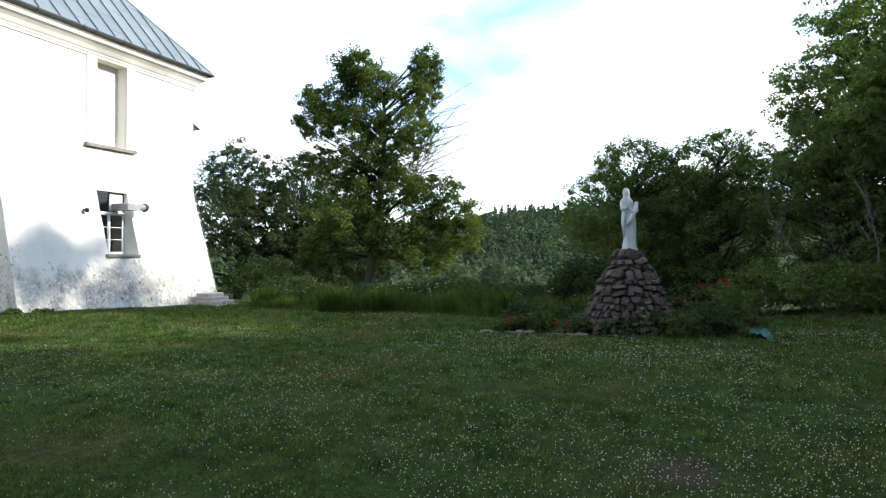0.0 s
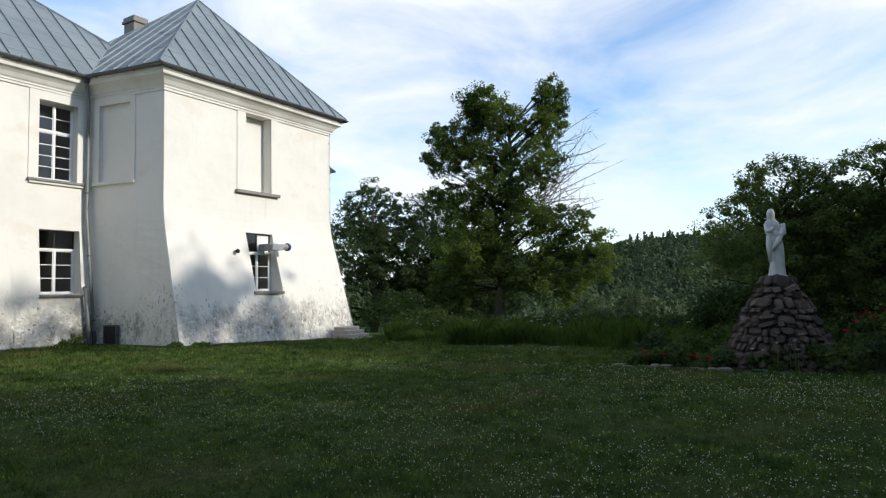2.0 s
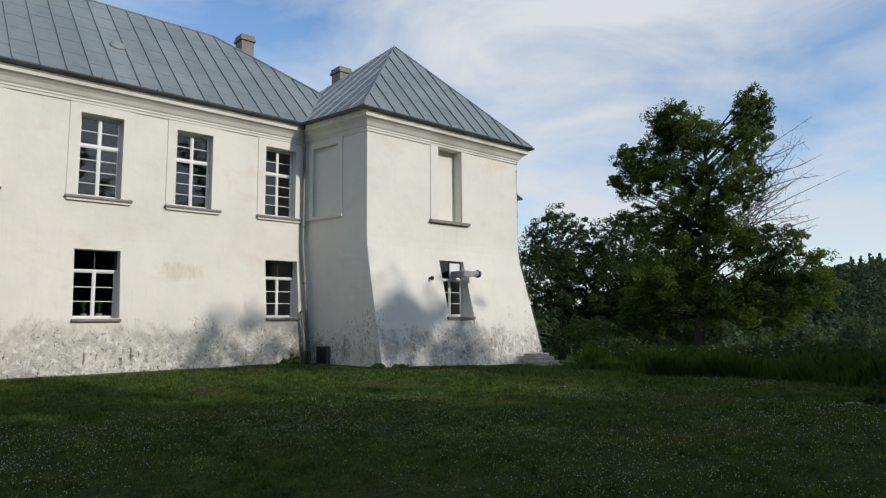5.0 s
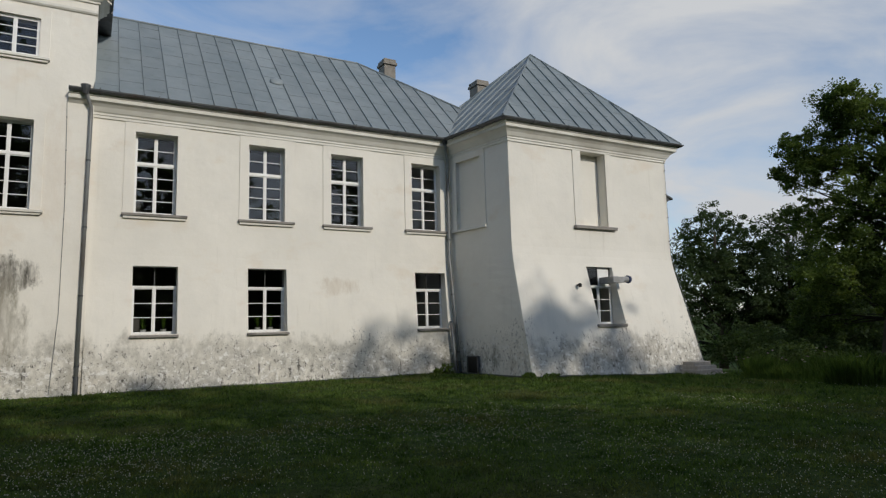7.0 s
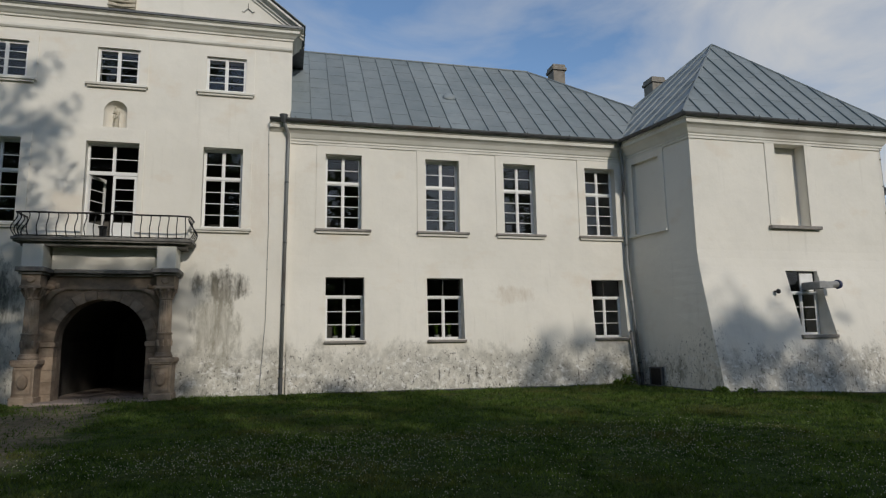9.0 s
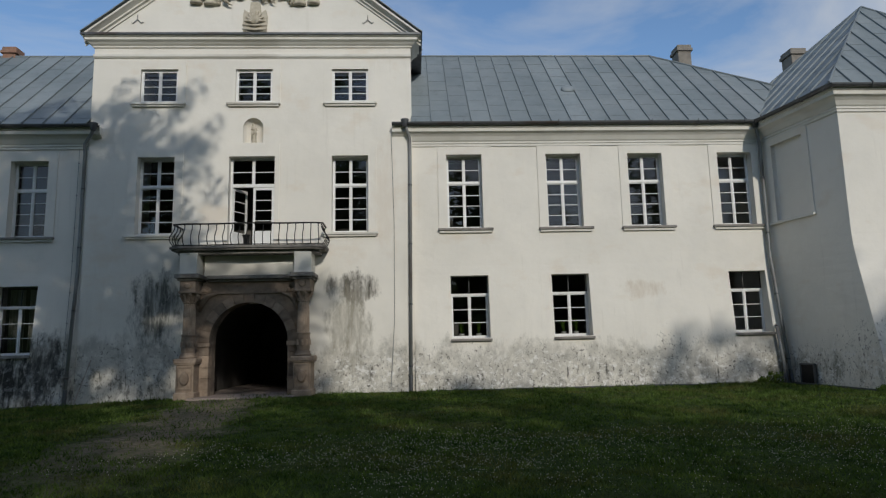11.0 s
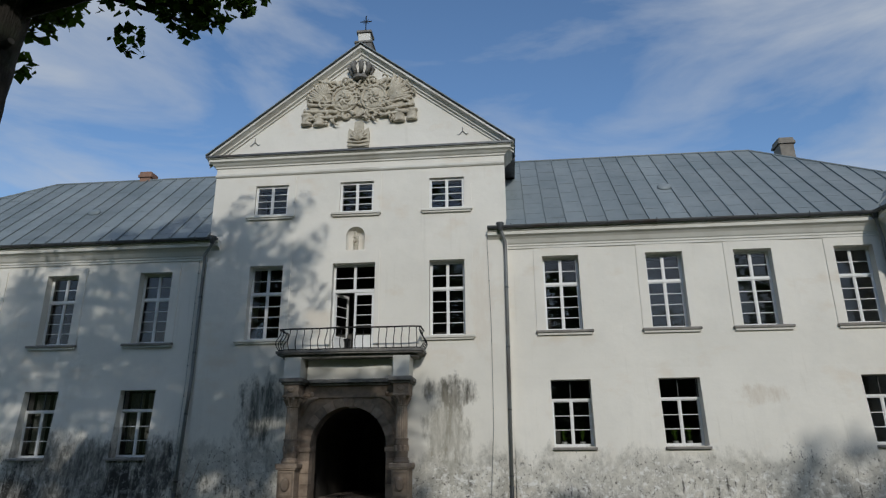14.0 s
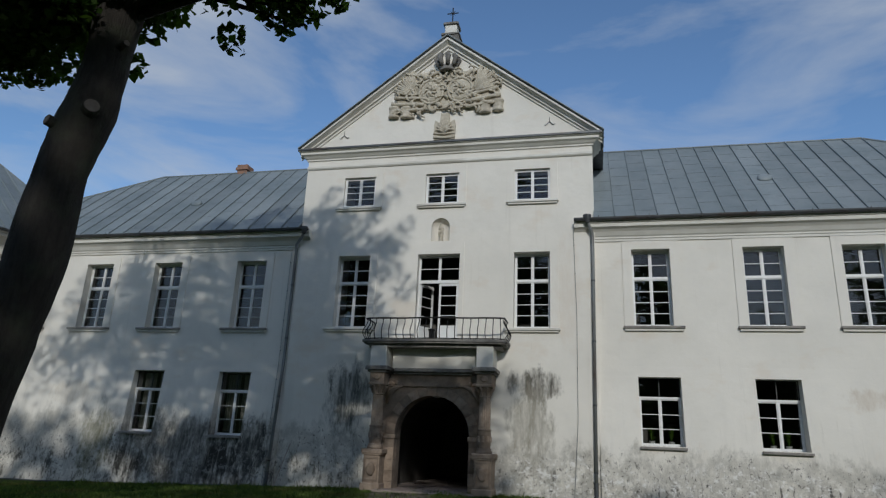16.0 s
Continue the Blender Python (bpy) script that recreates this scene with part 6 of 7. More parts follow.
# ---- trees ----
def leaf_cloud(centres, radii, per, size, mat, name, parent, flat=0.35, shape=1.9):
    """Many small pointed leaves round the centres of the twigs."""
    rng = np.random.default_rng(len(centres) * 7 + per)
    c = np.repeat(np.asarray(centres, float), per, 0)
    r = np.repeat(np.asarray(radii, float), per)[:, None]
    d = rng.normal(size=c.shape)
    d /= np.linalg.norm(d, axis=1)[:, None] + 1e-9
    p = c + d * r * rng.uniform(0.15, 1.0, (len(c), 1)) ** 0.5 * np.array([1, 1, 0.75])
    nrm = rng.normal(size=c.shape) * np.array([1, 1, 1])
    nrm[:, 2] = np.abs(nrm[:, 2]) + flat
    nrm /= np.linalg.norm(nrm, axis=1)[:, None]
    t = np.cross(nrm, rng.normal(size=c.shape))
    t /= np.linalg.norm(t, axis=1)[:, None] + 1e-9
    b = np.cross(nrm, t)
    s = size * rng.uniform(0.6, 1.35, (len(c), 1))
    v = np.stack([p - t * s, p + b * s / shape + nrm * s * 0.15, p + t * s, p - b * s / shape + nrm * s * 0.15], 1).reshape(-1, 3)
    return one(name, v, np.arange(len(v)).reshape(-1, 4), mat, parent)


def trunk_point(line, z):
    for p, q in zip(line, line[1:]):
        if p.z <= z <= q.z:
            return p + (q - p) * ((z - p.z) / (q.z - p.z))
    return line[-1] if z > line[-1].z else line[0]


def tree(name, x, y, z, label, line, trunk_r, blobs, leaf, per, size, bark, turn=0, group="", limb_r=0.07, twigs=(), fine=2.4):
    """line: the trunk's points; blobs: (x, y, z, rx, ry, rz, clusters, cluster radius) of the crown, in the tree's own frame."""
    e = thing(name, x, y, z, label, "tree", group, turn=turn)
    line = [Vector(p) for p in line]
    m = MB()
    n = len(line)
    m.tube(line, [trunk_r * (1.35 if i == 0 else (1 - 0.75 * i / (n - 1))) for i in range(n)], 10)
    m.ob("trunk", bark, e, smooth=True)
    cs, rs = [], []
    limbs = MB()
    for bx, by, bz, rx, ry, rz, k, rc in blobs:
        for i in range(int(k * fine)):
            while True:
                p = Vector((random.uniform(-1, 1), random.uniform(-1, 1), random.uniform(-1, 1)))
                if 0.25 < p.length < 1:
                    break
            p = p.normalized() * p.length ** 0.6 * random.choice((0.8, 0.95, 1.0, 1.0, 1.12, 1.3))
            c = Vector((bx + p.x * rx, by + p.y * ry, bz + p.z * rz))
            cs.append(tuple(c))
            rs.append(rc * random.choice((0.4, 0.55, 0.7, 1.0)))
            if i % int(5 * fine) == 0:
                far = math.hypot(c.x - line[-1].x * 0.5, c.y)
                a = trunk_point(line, max(line[0].z + 0.25 * (line[-1].z - line[0].z), min(c.z - far * 0.7, line[-1].z)))
                mid = a.lerp(c, random.uniform(0.35, 0.6)) + Vector((random.uniform(-0.5, 0.5), random.uniform(-0.5, 0.5), random.uniform(-0.02, 0.2) * far))
                limbs.tube([a, mid, c], [limb_r, limb_r * 0.6, limb_r * 0.18], 5, False)
    limbs.ob("branching", M_BARK, e, fix=False)
    leaf_cloud(cs, rs, per, size, leaf, "crown", e)
    if twigs:
        m = MB()
        for a, b, k in twigs:
            a, b = Vector(a), Vector(b)
            for i in range(k):
                p = a + Vector((random.gauss(0, 0.4), random.gauss(0, 0.4), random.gauss(0, 0.4)))
                q = b + Vector((random.gauss(0, 0.9), random.gauss(0, 0.9), random.gauss(0, 0.9)))
                mid = p.lerp(q, 0.5) + Vector((random.uniform(-0.3, 0.3), 0, random.uniform(-0.2, 0.4)))
                m.tube([p, mid, q], [0.03, 0.018, 0.006], 4, False)
                for j in range(5):
                    s = mid.lerp(q, random.random())
                    m.tube([s, s + Vector((random.gauss(0, 0.35), random.gauss(0, 0.35), random.gauss(0.1, 0.35)))], [0.010, 0.003], 3, False)
        m.ob("twig_spray", M_TWIG, e, fix=False)
    return e


def view_turn(x, y):
    """Turns a tree so that its own x runs across the view from the lawn."""
    return math.degrees(math.atan2(y - 1.0, x - 6.5)) - 90


def big_trees():
    x, y = 38.6, 17.4
    tree("ash_tree", x, y, ground_height(x, y) - 0.1, "tall uneven ash tree with bright low leaves and bare twigs",
         [(0.0, 0, 0), (0.1, 0, 1.5), (0.35, 0.1, 3.2), (0.6, 0, 5.0), (0.8, 0.1, 7.5), (1.0, 0, 10.0), (0.9, 0, 12.0)], 0.33,
         [(-0.6, 0, 13.4, 1.2, 1.1, 1.0, 40, 0.55), (0.4, 0, 12.4, 1.5, 1.3, 0.9, 34, 0.55), (3.3, 0.2, 13.5, 0.9, 0.9, 1.2, 34, 0.48), (3.0, 0.1, 12.0, 1.0, 1.0, 0.9, 26, 0.50), (-2.2, 0, 11.6, 1.4, 1.3, 0.9, 36, 0.55), (-2.8, 0, 10.2, 1.2, 1.1, 0.8, 28, 0.50),
          (-0.4, 0, 10.7, 1.4, 1.4, 0.9, 30, 0.55), (2.1, 0, 10.3, 1.7, 1.5, 1.0, 34, 0.55), (0.8, 0, 8.8, 2.4, 2.2, 1.3, 74, 0.60), (-2.4, 0.3, 8.4, 1.2, 1.1, 0.6, 14, 0.42), (-1.6, 0, 7.4, 1.4, 1.3, 0.8, 26, 0.50),
          (0.9, 0.2, 6.6, 2.5, 2.4, 1.3, 80, 0.60), (3.8, 0.2, 6.8, 1.4, 1.3, 0.8, 22, 0.48), (4.4, 0.2, 5.4, 1.8, 1.7, 1.0, 44, 0.55),
          (-1.3, -0.6, 5.1, 2.1, 1.8, 1.2, 58, 0.55), (1.5, -1.0, 4.0, 1.7, 1.4, 1.3, 42, 0.52), (5.0, 0, 4.2, 1.5, 1.5, 1.0, 28, 0.50), (-2.5, 0.4, 3.3, 1.2, 1.1, 1.2, 24, 0.50), (3.2, 0.3, 3.2, 1.5, 1.3, 1.1, 26, 0.50)],
         M_LEAF_MAIN, 84, 0.072, M_BARK_FAR, view_turn(x, y), limb_r=0.06,
         twigs=[((2.5, 0, 7.9), (4.7, 0, 9.9), 12), ((2.8, 0, 6.8), (4.9, 0, 8.4), 12), ((3.2, 0, 10.4), (4.6, 0, 11.4), 8), ((3.0, 0, 9.0), (4.9, 0, 9.2), 8)])
    # dense grove beyond the pavilion
    for x, y, h, w in ((43.5, 30.0, 12.2, 3.6), (46.5, 26.8, 12.6, 3.6), (49.0, 24.6, 10.5, 3.3)):
        tree("lime_tree", x, y, ground_height(x, y) - 0.2, "dense dark green lime tree in a grove", [(0, 0, 0), (0.1, 0, h * 0.3), (0, 0, h * 0.62), (0.1, 0, h * 0.85)], 0.28,
             [(0, 0, h * 0.80, w * 0.62, w * 0.6, h * 0.17, 60, 0.6), (-w * 0.3, 0, h * 0.58, w * 0.8, w * 0.8, h * 0.2, 80, 0.65), (w * 0.35, 0, h * 0.5, w * 0.8, w * 0.8, h * 0.2, 70, 0.65), (0, 0, h * 0.28, w, w, h * 0.18, 70, 0.65)],
             M_LEAF_LIME, 68, 0.095, M_BARK_FAR, view_turn(x, y), "grove trees")
    # trees behind the stone mound
    for x, y, h, w, mat in ((33.4, 2.9, 7.3, 2.5, M_LEAF_DARK), (33.5, -0.2, 7.3, 2.6, M_LEAF_DARK), (31.0, -4.0, 7.0, 2.4, M_LEAF_DARK), (38.0, 1.5, 7.2, 3.0, M_LEAF_DARK)):
        tree("elder_tree", x, y, ground_height(x, y) - 0.2, "shaded spreading elder tree behind the flower bed", [(0, 0, 0), (0.2, 0, h * 0.25), (-0.1, 0, h * 0.5), (0.1, 0, h * 0.8)], 0.16,
             [(0.2, 0, h * 0.80, w * 0.70, w * 0.6, h * 0.17, 56, 0.42), (-w * 0.35, 0, h * 0.58, w * 0.75, w * 0.7, h * 0.22, 66, 0.46), (w * 0.5, 0, h * 0.62, w * 0.8, w * 0.7, h * 0.20, 66, 0.46),
              (0, 0, h * 0.42, w, w * 0.9, h * 0.2, 70, 0.5), (0, -0.3, h * 0.16, w * 1.05, w, h * 0.14, 56, 0.5)],
             mat, 74, 0.056, M_BARK_FAR, view_turn(x, y), "mound trees")
    # tall trees at the lawn's south-east corner
    for x, y, h, w, mat in ((29.5, -7.2, 15.5, 4.0, M_LEAF_MID), (26.5, -10.0, 9.5, 4.0, M_LEAF_MID), (34.5, -5.5, 12.0, 3.0, M_LEAF_DARK)):
        tree("locust_tree", x, y, ground_height(x, y) - 0.2, "tall shaded locust tree with drooping sprays at the lawn edge", [(0, 0, 0), (-0.1, 0, h * 0.2), (0.2, 0, h * 0.45), (0, 0, h * 0.85)], 0.24,
             [(0.3, 0, h * 0.85, w * 0.7, w * 0.7, h * 0.14, 60, 0.55), (-w * 0.3, 0, h * 0.66, w * 0.75, w * 0.8, h * 0.14, 66, 0.55), (w * 0.4, 0, h * 0.6, w * 0.8, w * 0.8, h * 0.15, 66, 0.55),
              (-w * 0.15, 0, h * 0.45, w * 0.85, w * 0.9, h * 0.13, 66, 0.55), (0.6, 0, h * 0.25, w * 0.9, w * 0.9, h * 0.14, 70, 0.55), (0.8, 0, h * 0.08, w * 0.9, w * 0.9, h * 0.09, 50, 0.5)],
             mat, 84, 0.078, M_BARK_FAR, view_turn(x, y), "corner trees")
    # pale willows down the slope, before the wooded hill
    for x, y, h, w in ((66, 17.5, 11.0, 4.0), (72, 22.5, 11.5, 4.2), (70, 12.5, 10.5, 4.0), (84, 27.0, 13.5, 5.0), (60, 20.5, 9.0, 3.2)):
        tree("willow_tree", x, y, ground_height(x, y) - 0.2, "grey-green willow down the slope", [(0, 0, 0), (0.2, 0, h * 0.3), (-0.1, 0, h * 0.6), (0, 0, h * 0.85)], 0.25,
             [(0, 0, h * 0.82, w * 0.5, w * 0.5, h * 0.14, 34, 0.6), (-w * 0.35, 0, h * 0.6, w * 0.6, w * 0.6, h * 0.18, 44, 0.65), (w * 0.4, 0, h * 0.55, w * 0.6, w * 0.6, h * 0.18, 44, 0.65), (0, 0, h * 0.3, w, w, h * 0.2, 60, 0.7)],
             M_LEAF_WILLOW, 34, 0.13, M_BARK_FAR, view_turn(x, y), "willows")
    for x, y, lean in ((29.2, -2.9, 0.9), (30.2, -3.9, 0.5), (28.4, -4.4, 0.2)):
        e = thing("dead_sapling", x, y, ground_height(x, y) - 0.05, "bleached bare sapling leaning in the thicket", "sapling", "dead saplings", turn=view_turn(x, y))
        m = MB()
        top = Vector((-lean * 1.6, 0, 3.6))
        m.tube([(0, 0, 0), tuple(top * 0.5 + Vector((0.15, 0, 0.1))), tuple(top)], [0.035, 0.024, 0.008], 6)
        m.ob("stem", M_TWIG, e)
        for k in range(12):
            a = top * random.uniform(0.3, 0.95)
            b = a + Vector((random.uniform(-0.6, 0.35), random.uniform(-0.3, 0.3), random.uniform(0.4, 1.0)))
            m = MB()
            m.tube([a, a.lerp(b, 0.5) + Vector((0.06, 0, -0.05)), b], [0.018, 0.012, 0.004], 4, False)
            m.ob("twig", M_TWIG, e, fix=False)



big_trees()


def shade_trees():
    """The tall trees along the south side that keep the lawn in shade."""
    for x, y, h, w in ((-14, -9, 18.0, 4.8), (-7, -12, 18.2, 4.8), (-1, -14, 20.0, 4.8), (5, -14, 18.8, 4.8), (11, -14, 17.9, 4.8), (17, -14, 17.4, 4.8), (26.7, -14.5, 20.9, 4.1), (22.0, -15, 11.0, 3.2), (29.9, -15, 20.7, 2.1), (37, -14, 13.0, 4.6), (14, -19, 17.5, 5.0), (19.9, -20, 14.5, 5.0), (25.5, -20, 13.0, 5.0), (31.5, -19.5, 13.5, 5.0)):
        high = x > 20 and h > 18
        # the tall thin crowns in the east let the sun through below their tops
        mid, low, deep = (0.37, 0.34, 0.11) if high else (0.6, 0.55, 0.18)
        tree("park_tree", x, y, ground_height(x, y) - 0.2, "tall leafy park tree along the south side of the lawn", [(0, 0, 0), (0.1, 0, h * 0.3), (0, 0, h * 0.6), (0, 0, h * 0.85)], 0.35,
             [(0, 0, h * 0.86, w * 0.62, w * 0.62, h * (0.085 if high else 0.13), 50 if x < 20 else 85, 0.6 if x < 20 else 0.5), (-1.4, 0, h * mid, w * 0.8, w * 0.8, h * deep, 70, 0.9), (1.4, 0, h * low, w * 0.8, w * 0.8, h * deep, 70, 0.9), (0, 0, h * 0.3, w, w, h * 0.2, 80, 1.0)],
             M_LEAF_DARK, (4 if x > 28 else 8) if high else 66 if x < 3 else 34, 0.22 if high else 0.26, M_BARK_FAR, 0, "park trees", fine=1)


shade_trees()


def shrub(name, x, y, w, d, h, mat, label, clusters=26, per=46, size=0.07, group="", category="shrub", rc=0.2):
    e = thing(name, x, y, ground_height(x, y) - 0.03, label, category, group)
    cs, rs = [], []
    stems = MB()
    for i in range(clusters):
        a, r = random.uniform(0, 6.283), math.sqrt(random.random())
        zz = h * (0.25 + 0.75 * random.random() * (1 - 0.5 * r))
        c = (w / 2 * r * math.cos(a), d / 2 * r * math.sin(a), zz)
        cs.append(c)
        rs.append(rc * random.uniform(0.7, 1.3))
        if i % 2 == 0:
            stems.tube([(c[0] * 0.3, c[1] * 0.3, 0), (c[0] * 0.7, c[1] * 0.7, zz * 0.6), c], [0.012, 0.009, 0.004], 4, False)
    stems.ob("stem_cluster", M_BARK_FAR, e, fix=False)
    leaf_cloud(cs, rs, per, size, mat, "leaves", e)
    return e


# undergrowth behind the lawn edge
for i in range(22):
    t = i / 21
    x, y = 30.5 + 3.5 * random.random() + 4 * t, 1.5 + 21 * t + random.uniform(-0.8, 0.8)
    if abs(y - 2.5) < 3 and x < 31:
        x += 2
    tall = 1.1 if 5 < y < 19 else 2.6
    shrub("undergrowth_bush", x, y, 3.4, 3.0, random.uniform(0.5, 1.0) * tall, M_NETTLE, "dark tangled bush in the undergrowth", 44, 90, 0.07, "undergrowth", rc=0.45)


# thicket under the corner trees
for x, y, w, h in ((28.3, -3.4, 3.2, 1.8), (29.8, -4.6, 3.4, 1.7), (31.5, -5.2, 3.6, 2.0), (26.4, -8.0, 3.2, 2.2), (30.0, -1.6, 3.0, 1.9)):
    shrub("undergrowth_bush", x, y, w, 3.0, h, M_LEAF_MID, "dark tangled bush in the undergrowth", 44, 90, 0.07, "undergrowth", rc=0.45)


NEAR_TREE = (-2.5, 8.5)
NEAR_LINE = [(-2.5, 8.5, -0.1), (-2.24, 8.5, 1.0), (-1.88, 8.5, 2.78), (-1.75, 8.5, 3.59), (-1.65, 8.5, 4.44), (-1.49, 8.5, 5.32), (-1.29, 8.5, 6.25), (-1.21, 8.5, 7.23), (-1.12, 8.5, 7.95), (-0.95, 8.6, 9.6), (-0.7, 8.7, 13.0)]
STUBS = [(6.15, 0.75, -0.65, 0.13), (5.9, -0.35, -1.0, 0.085), (7.3, 0.9, -0.3, 0.06)]
# x, y, z, spread in x, y, z, clusters, cluster radius
NEAR_BLOBS = [(-4.4, 8.3, 8.35, 1.3, 1.4, 0.85, 130, 0.42), (-3.0, 8.3, 8.45, 2.3, 1.6, 0.95, 260, 0.42), (-0.5, 7.9, 9.15, 1.9, 1.8, 0.95, 110, 0.40), (1.35, 8.4, 8.55, 1.2, 1.4, 0.65, 46, 0.32),
              (-6.5, 8.8, 10.2, 3.0, 3.0, 1.8, 100, 0.55), (-1.5, 8.8, 13.0, 4.5, 4.0, 2.6, 260, 0.6), (-8.5, 9.0, 13.0, 3.4, 3.2, 2.8, 220, 0.6), (-3.0, 8.8, 15.8, 3.4, 3.2, 2.0, 140, 0.58),
              (0.7, 8.6, 16.2, 2.6, 2.2, 2.0, 70, 0.55), (5.6, 5.0, 11.2, 2.4, 1.8, 1.8, 90, 0.5), (2.2, 6.2, 12.2, 2.4, 2.0, 1.8, 60, 0.5), (-11.5, 9.5, 11.5, 2.6, 2.6, 2.4, 50, 0.6)]


def near_maple():
    """The maple on the lawn whose leaning trunk and lowest boughs come into view."""
    x, y = NEAR_TREE
    z = ground_height(x, y) - 0.05
    e = thing("maple_tree", x, y, z, "old maple with a dark leaning trunk and sawn-off bough stubs", "tree")
    line = [Vector(p) - Vector((x, y, z)) for p in NEAR_LINE]
    m = MB()
    pts, rad = [], []
    for i in range(len(line) - 1):
        for k in range(5):
            t = k / 5
            p = line[i].lerp(line[i + 1], t)
            hgt = p.z
            pts.append(p + Vector((0.035 * math.sin(hgt * 2.1), 0.03 * math.sin(hgt * 1.7 + 1), 0)))
            rad.append((0.58 if hgt < 0.3 else 0.46 - 0.016 * hgt) * (1 + 0.05 * math.sin(hgt * 3.3)))
    m.tube(pts, rad, 26)
    for i, p in enumerate(m.v):
        k = 0.022 * noise.noise((p[0] * 9, p[1] * 9, p[2] * 2.2))
        c = trunk_point(line, p[2])
        d = Vector((p[0] - c.x, p[1] - c.y, 0))
        if d.length > 1e-3:
            d = d.normalized() * k
            m.v[i] = (p[0] + d.x, p[1] + d.y, p[2])
    m.ob("trunk", M_BARK, e, smooth=True)
    for hz, dx, dy, r in STUBS:
        c = trunk_point(line, hz)
        d = Vector((dx, dy, 0.15)).normalized()
        q = MB()
        q.tube([c + d * 0.22, c + d * 0.40, c + d * 0.50], [r * 1.35, r * 1.05, r], 12)
        q.ob("stub", M_BARK, e, smooth=True)
        q = MB()
        q.tube([c + d * 0.499, c + d * 0.512], [r * 0.84, r * 0.80], 12)
        q.ob("cut_face", M_TWIG, e)
    cs, rs = [], []
    limbs = MB()
    for bx, by, bz, rx, ry, rz, k, rc in NEAR_BLOBS:
        for i in range(k):
            p = Vector([min(max(random.gauss(0, 0.45), -0.85), 0.85) for _ in range(3)])
            c = Vector((bx - x + p.x * rx, by - y + p.y * ry, bz - z + p.z * rz))
            cs.append(tuple(c))
            rs.append(rc * random.uniform(0.7, 1.3))
            if i % 4 == 0:
                a = trunk_point(line, min(max(c.z - 1.2, 7.9), line[-1].z))
                mid = a.lerp(c, 0.5) + Vector((0, 0, 0.5))
                limbs.tube([a, mid, c], [0.09, 0.05, 0.012], 6, False)
    limbs.ob("branching", M_BARK, e, fix=False)
    leaf_cloud(cs, rs, 44, 0.085, M_LEAF_MAPLE, "crown", e, 0.5, 1.25)
    return e


near_maple()


# ---- the stone mound with its statue ----
def stone_mound(x, y):
    z = ground_height(x, y)
    e = thing("stone_mound", x, y, z, "cone of rough dark fieldstones laid in courses", "stone mound")
    H, R0, R1 = 1.88, 1.15, 0.24
    rad = lambda h: R1 + (R0 - R1) * max(1 - h / H, 0.0) ** 0.85
    m = MB()
    m.lathe(0, 0, [(rad(h) - 0.09, h) for h in steps_of(-0.1, H - 0.06, 10)], 24)
    m.ob("core", M_MORTAR, e)
    h = -0.06
    while h < H - 0.06:
        ch = random.uniform(0.11, 0.22)
        r = rad(max(h + ch / 2, 0))
        a = random.uniform(0, 1)
        end = a + 2 * math.pi
        while a < end - 0.05:
            w = random.choice((0.11, 0.15, 0.20, 0.26, 0.36))
            da = min(w / r, end - a)
            ca = a + da / 2
            q = MB()
            d, t = Vector((math.cos(ca), math.sin(ca), 0)), Vector((-math.sin(ca), math.cos(ca), 0))
            hw, hh = da * r / 2 - random.uniform(0.002, 0.014), ch / 2 * random.uniform(0.75, 1.35) - 0.004
            out = random.uniform(-0.02, 0.075)
            spin = random.uniform(-0.32, 0.32)
            rr = rad(max(h + ch / 2, 0))
            tilt = (rad(max(h, 0)) - rad(min(h + ch, H))) / ch
            c = d * (rr + out - 0.10) + Vector((0, 0, h + ch / 2 + random.uniform(-0.035, 0.035)))
            ring = []
            for depth, k in ((0.0, 1.0), (0.085, 0.98), (0.12, 0.72)):
                pts = []
                for i in range(8):
                    b = 2 * math.pi * (i + 0.5) / 8
                    sx, sz = math.cos(b), math.sin(b)
                    kx = hw * k * math.copysign(abs(sx) ** 0.45, sx) * random.uniform(0.80, 1.05)
                    kz = hh * k * math.copysign(abs(sz) ** 0.45, sz) * random.uniform(0.88, 1.0)
                    kx, kz = kx * math.cos(spin) - kz * math.sin(spin), kz * math.cos(spin) + kx * math.sin(spin)
                    pts.append(c + t * kx + Vector((0, 0, kz)) + d * (depth - tilt * kz))
                ring.append(pts)
            q.rings(ring)
            q.ob("stone", M_ROCK, e)
            a += da
        h += ch
    m = MB()
    m.lathe(0, 0, [(0.30, H - 0.06), (0.29, H), (0.2, H + 0.02)], 18)
    m.ob("cap", M_MORTAR, e)
    draped_figure("garden_statue", x, y, z + H + 0.015, 1.50, M_STATUE, "white-painted draped figure on top of the stone mound", -75)


MOUND = (22.1, 2.12)
stone_mound(*MOUND)

# ---- flower bed round the mound ----
bed = [(-0.9, 1.9, 1.0, 0.55), (-0.6, 1.0, 0.9, 0.55), (-1.0, 0.1, 0.7, 0.5), (-0.9, -0.95, 1.0, 0.75), (-0.4, -1.6, 1.1, 0.85), (0.3, -2.2, 1.2, 0.9), (0.8, 1.6, 1.3, 1.0), (0.6, 2.6, 1.2, 0.8), (1.2, -1.4, 1.6, 1.2), (-0.8, 2.7, 0.8, 0.4)]
for i, (dx, dy, w, h) in enumerate(bed):
    shrub("bed_plant", MOUND[0] + dx, MOUND[1] + dy, w, w, h, (M_NETTLE, M_LEAF_LIME, M_NETTLE)[i % 3], "leafy garden plant in the flower bed", 22, 44, 0.05, "flower bed plants", "plant", 0.17)


